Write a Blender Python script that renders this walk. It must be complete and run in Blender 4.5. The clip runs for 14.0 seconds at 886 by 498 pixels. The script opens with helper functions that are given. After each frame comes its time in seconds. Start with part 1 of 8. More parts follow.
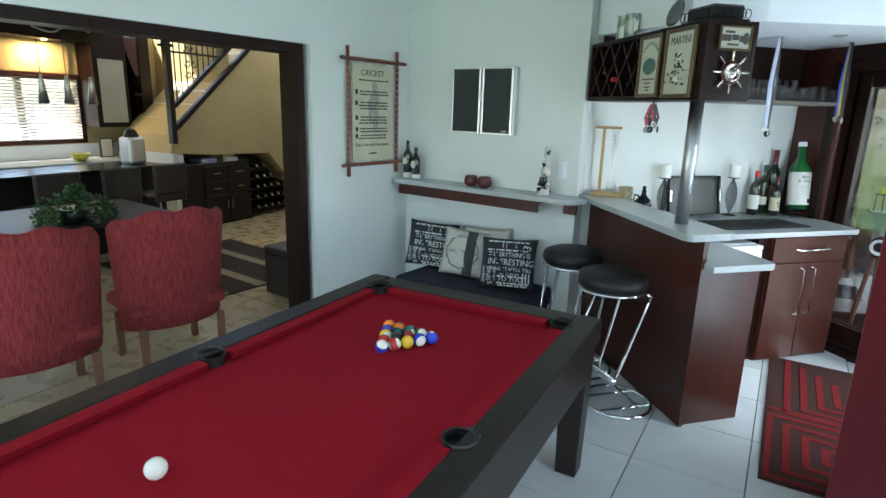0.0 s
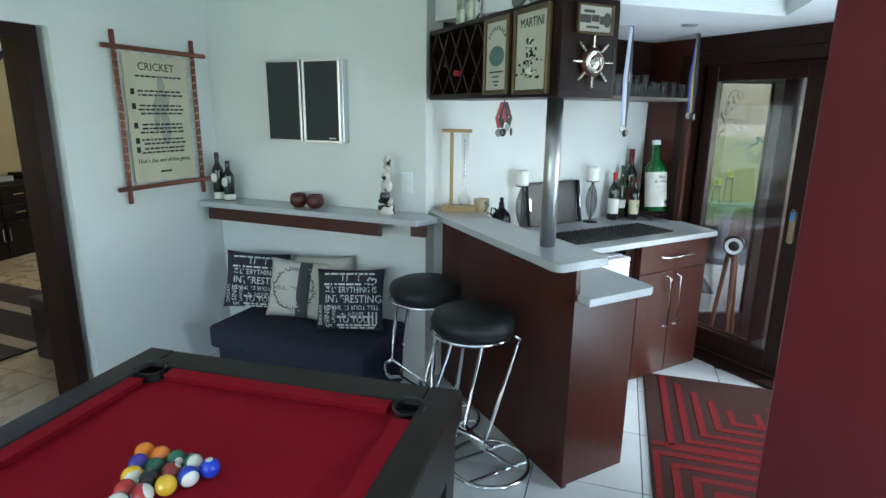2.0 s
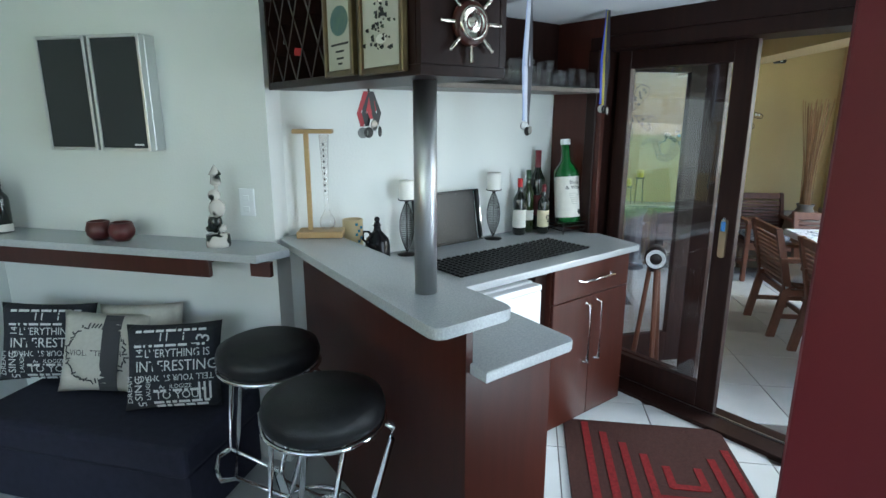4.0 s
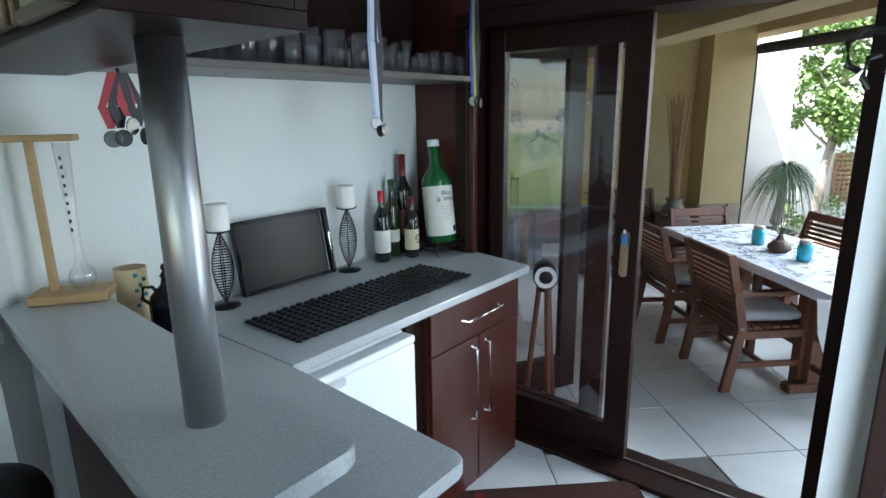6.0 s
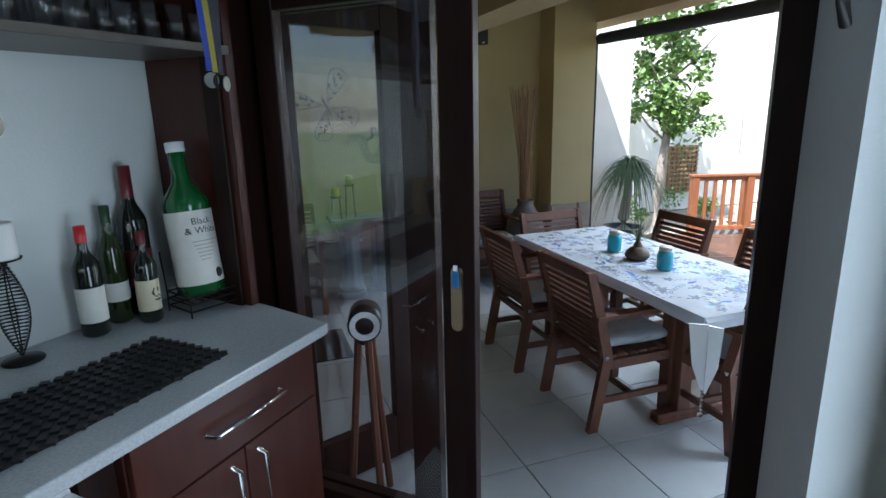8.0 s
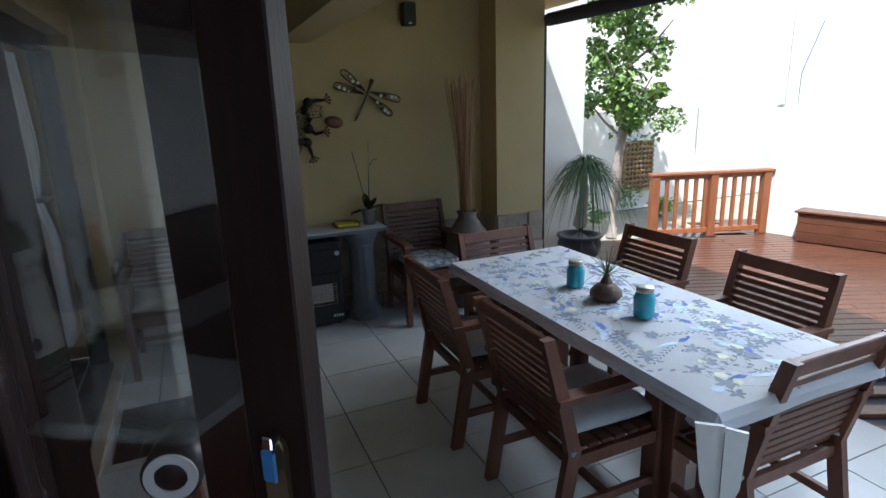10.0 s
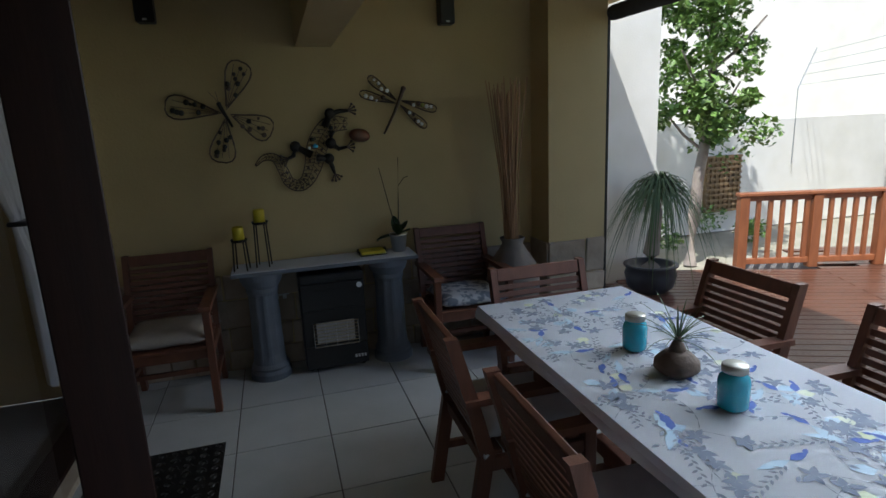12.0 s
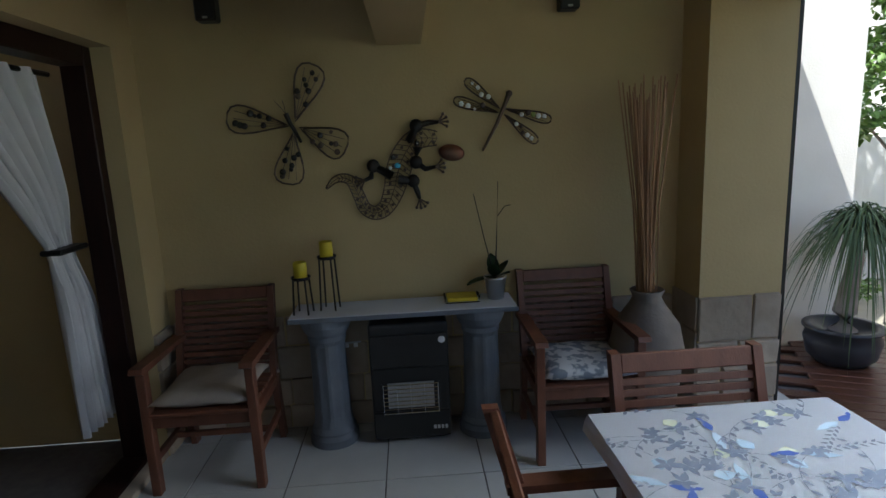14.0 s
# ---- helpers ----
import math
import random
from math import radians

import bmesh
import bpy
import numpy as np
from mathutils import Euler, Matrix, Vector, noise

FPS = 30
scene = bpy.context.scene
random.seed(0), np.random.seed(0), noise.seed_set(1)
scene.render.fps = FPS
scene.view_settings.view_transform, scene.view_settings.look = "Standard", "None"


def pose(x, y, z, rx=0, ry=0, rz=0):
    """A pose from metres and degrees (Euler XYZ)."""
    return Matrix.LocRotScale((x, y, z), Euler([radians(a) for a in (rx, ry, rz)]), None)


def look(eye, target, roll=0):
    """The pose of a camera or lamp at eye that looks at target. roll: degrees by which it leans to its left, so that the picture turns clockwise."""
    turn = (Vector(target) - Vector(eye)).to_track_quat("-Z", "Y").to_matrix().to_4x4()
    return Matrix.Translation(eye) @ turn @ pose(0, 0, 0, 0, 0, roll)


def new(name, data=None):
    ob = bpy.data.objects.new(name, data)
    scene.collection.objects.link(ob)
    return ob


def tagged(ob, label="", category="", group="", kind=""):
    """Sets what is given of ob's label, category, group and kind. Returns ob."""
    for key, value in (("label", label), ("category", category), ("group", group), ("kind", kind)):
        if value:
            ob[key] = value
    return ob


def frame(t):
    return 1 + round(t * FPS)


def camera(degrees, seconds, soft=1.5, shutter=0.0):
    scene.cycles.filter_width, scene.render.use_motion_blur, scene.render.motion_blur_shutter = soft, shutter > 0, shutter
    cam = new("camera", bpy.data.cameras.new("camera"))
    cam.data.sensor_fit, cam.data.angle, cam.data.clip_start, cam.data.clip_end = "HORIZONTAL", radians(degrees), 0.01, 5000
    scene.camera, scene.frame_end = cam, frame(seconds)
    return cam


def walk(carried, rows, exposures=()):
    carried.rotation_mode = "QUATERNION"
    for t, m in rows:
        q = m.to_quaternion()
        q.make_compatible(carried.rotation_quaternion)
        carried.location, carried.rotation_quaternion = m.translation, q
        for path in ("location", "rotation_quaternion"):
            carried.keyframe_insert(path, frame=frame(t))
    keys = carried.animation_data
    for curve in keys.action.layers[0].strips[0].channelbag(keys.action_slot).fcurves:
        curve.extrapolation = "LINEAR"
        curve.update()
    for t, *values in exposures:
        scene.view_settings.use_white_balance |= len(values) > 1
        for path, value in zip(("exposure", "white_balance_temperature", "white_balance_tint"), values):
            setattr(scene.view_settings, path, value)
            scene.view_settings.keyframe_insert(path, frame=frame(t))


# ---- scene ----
cam = camera(76.5, 14.0)
PATH = [
    (0, (0.216, 0.406, 1.638), (-0.637, 2.149, 1.151), 1.7),
    (0.5, (0.178, 0.567, 1.645), (-0.586, 2.349, 1.155), 1.5),
    (1, (0.139, 0.757, 1.65), (-0.505, 2.589, 1.169), 1.3),
    (1.5, (0.119, 0.942, 1.657), (-0.405, 2.812, 1.177), 1.0),
    (2, (0.118, 1.153, 1.652), (-0.293, 3.051, 1.174), 0.7),
    (2.2, (0.132, 1.27, 1.638), (-0.251, 3.177, 1.173), 1.0),
    (4.3, (0.216, 2.048, 1.609), (0.168, 3.992, 1.14), -0.2),
    (4.5, (0.193, 2.125, 1.595), (0.201, 4.072, 1.136), -0.3),
    (5, (0.233, 2.283, 1.6), (0.327, 4.226, 1.134), -0.4),
    (5.5, (0.282, 2.448, 1.588), (0.462, 4.384, 1.12), -0.6),
    (6, (0.328, 2.653, 1.594), (0.636, 4.572, 1.123), -0.8),
    (6.5, (0.412, 2.816, 1.596), (0.841, 4.708, 1.11), -0.8),
    (7, (0.522, 3.003, 1.581), (1.071, 4.862, 1.09), -0.9),
    (7.5, (0.652, 3.182, 1.571), (1.312, 5.004, 1.078), -1.0),
    (8, (0.797, 3.361, 1.549), (1.553, 5.149, 1.07), -1.3),
    (8.5, (0.976, 3.574, 1.563), (1.805, 5.324, 1.063), -1.3),
    (8.7, (1.032, 3.642, 1.56), (1.888, 5.376, 1.05), -1.4),
    (10.8, (1.568, 4.273, 1.501), (2.47, 5.994, 1.028), -2.1),
    (11, (1.627, 4.303, 1.475), (2.502, 6.042, 1.017), -2.3),
    (11.5, (1.721, 4.42, 1.479), (2.519, 6.199, 1.033), -2.6),
    (12, (1.821, 4.537, 1.486), (2.497, 6.369, 1.052), -2.6),
    (12.5, (1.915, 4.648, 1.436), (2.463, 6.53, 1.038), -2.7),
    (13, (2.026, 4.857, 1.401), (2.473, 6.77, 1.031), -2.8),
    (13.5, (2.122, 5.053, 1.461), (2.465, 6.987, 1.087), -2.6),
    (14, (2.198, 5.273, 1.49), (2.443, 7.223, 1.119), -2.6),
]
EXPOSURES = [(0, 2.42, 5900, 3), (2.2, 2.45, 5900, 3), (4.5, 2.2, 5950, 5), (5.5, 2.05, 5900, 5), (7.0, 1.55, 5650, 6), (8.0, 1.2, 5550, 7), (8.7, 1.1, 5500, 7), (10.8, 0.45, 5750, 10), (12.5, 0.2, 5800, 9), (13.2, 0.45, 5800, 9), (14, 0.7, 5800, 9)]
walk(cam, [(t, look(eye, target, roll)) for t, eye, target, roll in PATH], EXPOSURES)

# ---------- light ----------
world = bpy.data.worlds.new("sky")
scene.world = world
world.use_nodes = True
wn = world.node_tree.nodes
sky = wn.new("ShaderNodeTexSky")
sky.sky_type, sky.sun_disc = "NISHITA", False
sky.sun_elevation, sky.sun_rotation = radians(59), radians(236)
sky.air_density, sky.dust_density = 1.0, 1.5
world.node_tree.links.new(sky.outputs[0], wn["Background"].inputs[0])
wn["Background"].inputs[1].default_value = 0.15
sun = new("sun", bpy.data.lights.new("sun", "SUN"))
sun.data.energy, sun.data.angle, sun.data.color = 5.0, radians(0.6), (1.0, 0.95, 0.87)
sun.matrix_basis = look((0, 0, 12), (0.49 * 12, 0.33 * 12, 0))


def area_lamp(name, where, target, sx, sy, power, colour):
    """An area lamp added as extra light, mostly in place of daylight."""
    lamp = new(name, bpy.data.lights.new(name, "AREA"))
    lamp.data.shape, lamp.data.size, lamp.data.size_y = "RECTANGLE", sx, sy
    lamp.data.energy, lamp.data.color = power, colour
    lamp.matrix_basis = BASE[0] @ look(where, target)
    return lamp


# ---------- helpers ----------
def rgb(r, g, b):
    return (r, g, b, 1.0)


def material(name, base, rough=0.5, metal=0.0, second=None, scale=8.0, detail=5.0, stretch=(1, 1, 1), bump=0.0,
             bump_scale=60.0, coat=0.0, spec=0.5, vary=0.0, contrast=0.5, island=False, rough_vary=0.0):
    m = bpy.data.materials.new(name)
    m.use_nodes = True
    nt = m.node_tree
    n, l = nt.nodes, nt.links
    b = n["Principled BSDF"]
    b.inputs["Roughness"].default_value = rough
    b.inputs["Metallic"].default_value = metal
    b.inputs["Coat Weight"].default_value = coat
    b.inputs["Coat Roughness"].default_value = 0.12
    b.inputs["Specular IOR Level"].default_value = spec
    b.inputs["Base Color"].default_value = rgb(*base)
    tc = n.new("ShaderNodeTexCoord")
    mp = n.new("ShaderNodeMapping")
    mp.inputs["Scale"].default_value = stretch
    l.new(tc.outputs["Object"], mp.inputs["Vector"])
    colour = None
    if second is not None:
        t1 = n.new("ShaderNodeTexNoise")
        t1.inputs["Scale"].default_value, t1.inputs["Detail"].default_value = scale, detail
        l.new(mp.outputs[0], t1.inputs["Vector"])
        ramp = n.new("ShaderNodeValToRGB")
        ramp.color_ramp.elements[0].position = 0.5 - contrast / 2
        ramp.color_ramp.elements[1].position = 0.5 + contrast / 2
        ramp.color_ramp.elements[0].color = rgb(*base)
        ramp.color_ramp.elements[1].color = rgb(*second)
        l.new(t1.outputs[0], ramp.inputs[0])
        colour = ramp.outputs[0]
        if rough_vary:
            mr = n.new("ShaderNodeMapRange")
            mr.inputs["To Min"].default_value, mr.inputs["To Max"].default_value = rough - rough_vary, rough + rough_vary
            l.new(t1.outputs[0], mr.inputs["Value"])
            l.new(mr.outputs[0], b.inputs["Roughness"])
    if vary:
        if island:
            src = n.new("ShaderNodeNewGeometry").outputs["Random Per Island"]
        else:
            src = n.new("ShaderNodeObjectInfo").outputs["Random"]
        mr = n.new("ShaderNodeMapRange")
        mr.inputs["To Min"].default_value, mr.inputs["To Max"].default_value = 1 - vary, 1 + vary
        l.new(src, mr.inputs["Value"])
        mx = n.new("ShaderNodeHueSaturation")
        l.new(mr.outputs[0], mx.inputs["Value"])
        if colour is None:
            mx.inputs["Color"].default_value = rgb(*base)
        else:
            l.new(colour, mx.inputs["Color"])
        colour = mx.outputs[0]
    if colour is not None:
        l.new(colour, b.inputs["Base Color"])
    if bump:
        t2 = n.new("ShaderNodeTexNoise")
        t2.inputs["Scale"].default_value, t2.inputs["Detail"].default_value = bump_scale, 6
        l.new(mp.outputs[0], t2.inputs["Vector"])
        bp = n.new("ShaderNodeBump")
        bp.inputs["Strength"].default_value, bp.inputs["Distance"].default_value = bump, 0.01
        l.new(t2.outputs[0], bp.inputs["Height"])
        l.new(bp.outputs[0], b.inputs["Normal"])
    return m


def glass(name, tint=(1, 1, 1), rough=0.0, ior=1.45):
    m = bpy.data.materials.new(name)
    m.use_nodes = True
    b = m.node_tree.nodes["Principled BSDF"]
    b.inputs["Base Color"].default_value = rgb(*tint)
    b.inputs["Transmission Weight"].default_value = 1.0
    b.inputs["Roughness"].default_value, b.inputs["IOR"].default_value = rough, ior
    return m


def pane_glass(name, tint=(1, 1, 1)):
    """Thin window glass: clear with a mirror gloss."""
    m = bpy.data.materials.new(name)
    m.use_nodes = True
    n, l = m.node_tree.nodes, m.node_tree.links
    clear, gloss, mix, lw = n.new("ShaderNodeBsdfTransparent"), n.new("ShaderNodeBsdfGlossy"), n.new("ShaderNodeMixShader"), n.new("ShaderNodeLayerWeight")
    clear.inputs[0].default_value = rgb(*tint)
    gloss.inputs["Roughness"].default_value = 0.01
    power, scale = n.new("ShaderNodeMath"), n.new("ShaderNodeMath")
    power.operation, scale.operation = "POWER", "MULTIPLY_ADD"
    power.inputs[1].default_value, scale.inputs[1].default_value, scale.inputs[2].default_value = 4.0, 0.85, 0.07
    l.new(lw.outputs["Facing"], power.inputs[0])
    l.new(power.outputs[0], scale.inputs[0])
    l.new(scale.outputs[0], mix.inputs[0])
    l.new(clear.outputs[0], mix.inputs[1])
    l.new(gloss.outputs[0], mix.inputs[2])
    l.new(mix.outputs[0], n["Material Output"].inputs[0])
    return m


def glow(name, colour, strength):
    m = bpy.data.materials.new(name)
    m.use_nodes = True
    b = m.node_tree.nodes["Principled BSDF"]
    b.inputs["Base Color"].default_value = rgb(*colour)
    b.inputs["Emission Color"].default_value = rgb(*colour)
    b.inputs["Emission Strength"].default_value = strength
    return m


def mesh_of(name, bm, mat, smooth=False):
    me = bpy.data.meshes.new(name)
    bm.normal_update()
    bm.to_mesh(me)
    bm.free()
    me.materials.append(mat)
    if smooth:
        for p in me.polygons:
            p.use_smooth = True
    return me


BASE = [Matrix.Identity(4)]   # axes in which the next things are placed


def part(name, bm, mat, parent=None, label="", smooth=False):
    ob = new(name, mesh_of(name, bm, mat, smooth))
    if parent is not None:
        ob.parent = parent
    if label:
        ob["label"] = label
    return ob


def thing(name, m, label, category, group="", kind=""):
    ob = new(name)
    ob.empty_display_size = 0.1
    ob.matrix_basis = BASE[0] @ m
    return tagged(ob, label, category, group, kind)


def solo(name, bm, mat, m, label, category, group="", kind="", smooth=False):
    ob = part(name, bm, mat, None, "", smooth)
    ob.matrix_basis = BASE[0] @ m
    return tagged(ob, label, category, group, kind)


def structure(name, bm, mat, label, category="", smooth=False):
    ob = part(name, bm, mat, None, "", smooth)
    ob.matrix_basis = BASE[0]
    return tagged(ob, label, category or name.split("_")[0], "", "structure")


I4 = Matrix.Identity(4)
PATIO = pose(2.3, 8.28, 0, 0, 0, -4.0) @ pose(-2.3, -8.22, 0)   # the patio stands a little askew to the house


def to_patio(p):
    """Plan place of a house point in the patio's own axes."""
    q = PATIO.inverted() @ Vector((p[0], p[1], 0))
    return (q.x, q.y)



def box(bm, x0, x1, y0, y1, z0, z1, bevel=0.0, m=I4, seg=1):
    g = bmesh.ops.create_cube(bm, size=1.0, matrix=m @ Matrix.LocRotScale(((x0 + x1) / 2, (y0 + y1) / 2, (z0 + z1) / 2), None, (abs(x1 - x0), abs(y1 - y0), abs(z1 - z0))))
    if bevel > 0:
        es = list({e for v in g["verts"] for e in v.link_edges})
        bmesh.ops.bevel(bm, geom=es, offset=bevel, segments=seg, affect="EDGES", profile=0.5)
    return bm


def box_bm(*a, **k):
    return box(bmesh.new(), *a, **k)


def cyl(bm, x, y, z0, z1, r0, r1=None, n=20, m=I4, cap=True):
    r1 = r0 if r1 is None else r1
    bmesh.ops.create_cone(bm, cap_ends=cap, cap_tris=False, segments=n, radius1=r0, radius2=r1, depth=z1 - z0, matrix=m @ Matrix.Translation((x, y, (z0 + z1) / 2)))
    return bm


def lathe(bm, prof, n=20, m=I4):
    """Turns the outline [(r, z), ...] round the z axis."""
    rings = []
    for r, z in prof:
        if r < 1e-5:
            rings.append([bm.verts.new(m @ Vector((0, 0, z)))])
        else:
            rings.append([bm.verts.new(m @ Vector((r * math.cos(2 * math.pi * i / n), r * math.sin(2 * math.pi * i / n), z))) for i in range(n)])
    for a, b in zip(rings, rings[1:]):
        for i in range(n):
            j = (i + 1) % n
            q = [a[i % len(a)], a[j % len(a)], b[j % len(b)], b[i % len(b)]]
            q = [v for k, v in enumerate(q) if v not in q[:k]]
            if len(q) > 2:
                try:
                    bm.faces.new(q)
                except ValueError:
                    pass
    return bm


def tube(bm, pts, r, n=8, closed=False, m=I4, taper=None):
    """A round bar along points."""
    pts = [Vector(p) for p in pts]
    k = len(pts)
    rings = []
    up = Vector((0, 0, 1))
    for i, p in enumerate(pts):
        a = pts[(i - 1) % k] if (closed or i) else pts[0]
        b = pts[(i + 1) % k] if (closed or i < k - 1) else pts[-1]
        d = (b - a).normalized()
        side = d.cross(up)
        if side.length < 0.05:
            side = d.cross(Vector((1, 0, 0)))
        side.normalize()
        nrm = side.cross(d).normalized()
        rr = r if taper is None else r * (1 + (taper - 1) * i / (k - 1))
        rings.append([bm.verts.new(m @ (p + rr * (math.cos(2 * math.pi * j / n) * side + math.sin(2 * math.pi * j / n) * nrm))) for j in range(n)])
    for i in range(k if closed else k - 1):
        a, b = rings[i], rings[(i + 1) % k]
        for j in range(n):
            bm.faces.new((a[j], a[(j + 1) % n], b[(j + 1) % n], b[j]))
    if not closed:
        bm.faces.new(rings[0])
        bm.faces.new(list(reversed(rings[-1])))
    return bm


def ball(bm, x, y, z, r, sx=1, sy=1, sz=1, u=14, v=9, m=I4):
    bmesh.ops.create_uvsphere(bm, u_segments=u, v_segments=v, radius=r, matrix=m @ Matrix.LocRotScale((x, y, z), None, (sx, sy, sz)))
    return bm


def prism(bm, poly, z0, z1, m=I4):
    """A flat outline [(x, y), ...] raised from z0 to z1."""
    lo = [bm.verts.new(m @ Vector((x, y, z0))) for x, y in poly]
    hi = [bm.verts.new(m @ Vector((x, y, z1))) for x, y in poly]
    bm.faces.new(list(reversed(lo)))
    bm.faces.new(hi)
    k = len(poly)
    for i in range(k):
        bm.faces.new((lo[i], lo[(i + 1) % k], hi[(i + 1) % k], hi[i]))
    return bm


def wall_run(bm, a, b, z0, z1, thick, side=1):
    """A wall from a to b in plan; its thickness lies to the left (side=1) or right (-1) of the way from a to b."""
    a, b = Vector(a), Vector(b)
    d = (b - a).normalized()
    nrm = Vector((-d.y, d.x)) * thick * side
    return prism(bm, [tuple(a), tuple(b), tuple(b + nrm), tuple(a + nrm)][::side], z0, z1)


def text_bm(body, size, extrude=0.0006):
    """Lettering as a mesh, centred, in the xy plane."""
    cu = bpy.data.curves.new("lettering", "FONT")
    cu.body, cu.size, cu.extrude = body, size, extrude
    cu.align_x, cu.align_y, cu.resolution_u = "CENTER", "CENTER", 2
    ob = bpy.data.objects.new("lettering", cu)
    scene.collection.objects.link(ob)
    me = ob.to_mesh()
    bm = bmesh.new()
    bm.from_mesh(me)
    ob.to_mesh_clear()
    bpy.data.objects.remove(ob)
    bpy.data.curves.remove(cu)
    return bm


def moved(bm, m):
    bmesh.ops.transform(bm, matrix=m, verts=bm.verts)
    return bm


def merged(*bms):
    out = bms[0]
    for b in bms[1:]:
        me = bpy.data.meshes.new("joined")
        b.to_mesh(me)
        b.free()
        out.from_mesh(me)
        bpy.data.meshes.remove(me)
    return out


BAR = 42.0
CB, SB = math.cos(radians(BAR)), math.sin(radians(BAR))


def uv(u, v):
    """Plan place of a point given along and across the bar."""
    return (u * CB - v * SB, u * SB + v * CB)


BARM = pose(0, 0, 0, 0, 0, BAR)

# ---------- materials ----------
M_WALL = material("painted_plaster", (0.70, 0.72, 0.70), 0.85, second=(0.66, 0.68, 0.66), scale=2.5, bump=0.12, bump_scale=90)
M_WALL_CREAM = material("cream_plaster", (0.48, 0.375, 0.19), 0.85, second=(0.42, 0.325, 0.16), scale=2.0, bump=0.2, bump_scale=70)
M_WALL_WHITE = material("sunlit_plaster", (0.86, 0.83, 0.76), 0.9, second=(0.74, 0.71, 0.62), scale=2.0, bump=0.2, bump_scale=60)
M_WALL_RED = material("dark_red_paint", (0.125, 0.012, 0.018), 0.45, second=(0.105, 0.010, 0.015), scale=3, bump=0.05, bump_scale=80, spec=0.3)
M_CEIL = material("ceiling_paint", (0.78, 0.80, 0.82), 0.9, second=(0.75, 0.77, 0.79), scale=2, bump=0.04)
M_WOOD = material("dark_mahogany", (0.022, 0.0085, 0.006), 0.42, second=(0.012, 0.005, 0.0045), scale=6, stretch=(6, 6, 0.6), bump=0.06, bump_scale=40, spec=0.2)
M_VENEER = material("mahogany_veneer", (0.058, 0.014, 0.009), 0.33, second=(0.042, 0.011, 0.007), scale=7, stretch=(5, 5, 0.5), bump=0.03, bump_scale=50, coat=0.06, spec=0.35)
M_ESPRESSO = material("black_brown_wood", (0.022, 0.014, 0.012), 0.38, second=(0.012, 0.009, 0.008), scale=6, stretch=(0.8, 5, 5), bump=0.05, bump_scale=50, spec=0.28)
M_TEAK = material("oiled_hardwood", (0.16, 0.062, 0.034), 0.5, second=(0.10, 0.036, 0.020), scale=9, stretch=(3, 3, 0.7), bump=0.15, bump_scale=60, vary=0.12)
M_QUARTZ = material("grey_quartz", (0.44, 0.46, 0.47), 0.22, second=(0.37, 0.39, 0.40), scale=160, detail=2, contrast=0.3, spec=0.5)
M_TILE = material("glazed_floor_tile", (0.56, 0.575, 0.58), 0.25, second=(0.50, 0.515, 0.52), scale=5, bump=0.03, bump_scale=30, vary=0.04, rough_vary=0.06)
M_TILE_WARM = material("cream_floor_tile", (0.50, 0.39, 0.24), 0.28, second=(0.43, 0.33, 0.20), scale=5, bump=0.03, bump_scale=30, vary=0.05, rough_vary=0.08)
M_GROUT = material("grey_grout", (0.16, 0.15, 0.14), 0.95, second=(0.11, 0.10, 0.10), scale=20)
M_FELT = material("red_baize", (0.30, 0.006, 0.018), 0.95, second=(0.26, 0.005, 0.014), scale=260, detail=2, bump=0.25, bump_scale=500, spec=0.15)
M_STEEL = material("brushed_steel", (0.60, 0.60, 0.61), 0.40, 1.0, second=(0.48, 0.48, 0.49), scale=60, stretch=(20, 20, 0.3), rough_vary=0.06)
M_CHROME = material("chrome", (0.75, 0.76, 0.78), 0.07, 1.0)
M_BLACK = material("black_plastic", (0.012, 0.012, 0.013), 0.4)
M_LEATHER = material("black_leatherette", (0.006, 0.006, 0.007), 0.42, spec=0.32, second=(0.014, 0.014, 0.016), scale=40, bump=0.15, bump_scale=180)
M_BROWN_LEATHER = material("dark_brown_leather", (0.030, 0.019, 0.016), 0.5, second=(0.02, 0.013, 0.011), scale=12, bump=0.15, bump_scale=150)
M_WHITE = material("white_enamel", (0.80, 0.82, 0.84), 0.25)
M_PANE = pane_glass("window_pane")
M_GLASS = glass("clear_glass", (0.95, 0.97, 0.97))
M_METAL_DARK = material("dark_wire", (0.03, 0.028, 0.026), 0.45, 0.8)
M_CANDLE = material("white_wax", (0.78, 0.77, 0.73), 0.55)
M_ALU = material("satin_aluminium", (0.66, 0.67, 0.68), 0.3, 1.0)
M_CARBON = material("black_woven_panel", (0.012, 0.016, 0.019), 0.6, second=(0.022, 0.027, 0.03), scale=400, detail=1, bump=0.3, bump_scale=500)
M_NAVY = material("navy_velvet", (0.012, 0.013, 0.028), 0.95, second=(0.02, 0.02, 0.04), scale=30, bump=0.2, bump_scale=200)
M_DECK = material("oiled_deck_board", (0.14, 0.056, 0.030), 0.30, second=(0.085, 0.034, 0.019), scale=7, stretch=(0.6, 6, 1), bump=0.15, bump_scale=60, vary=0.15)
M_RAIL = material("orange_stained_timber", (0.34, 0.12, 0.045), 0.5, second=(0.24, 0.08, 0.03), scale=8, stretch=(3, 3, 0.6), bump=0.12, vary=0.1)
M_STONE = material("sandstone", (0.42, 0.35, 0.27), 0.9, second=(0.30, 0.24, 0.18), scale=7, bump=0.7, bump_scale=25, vary=0.22)

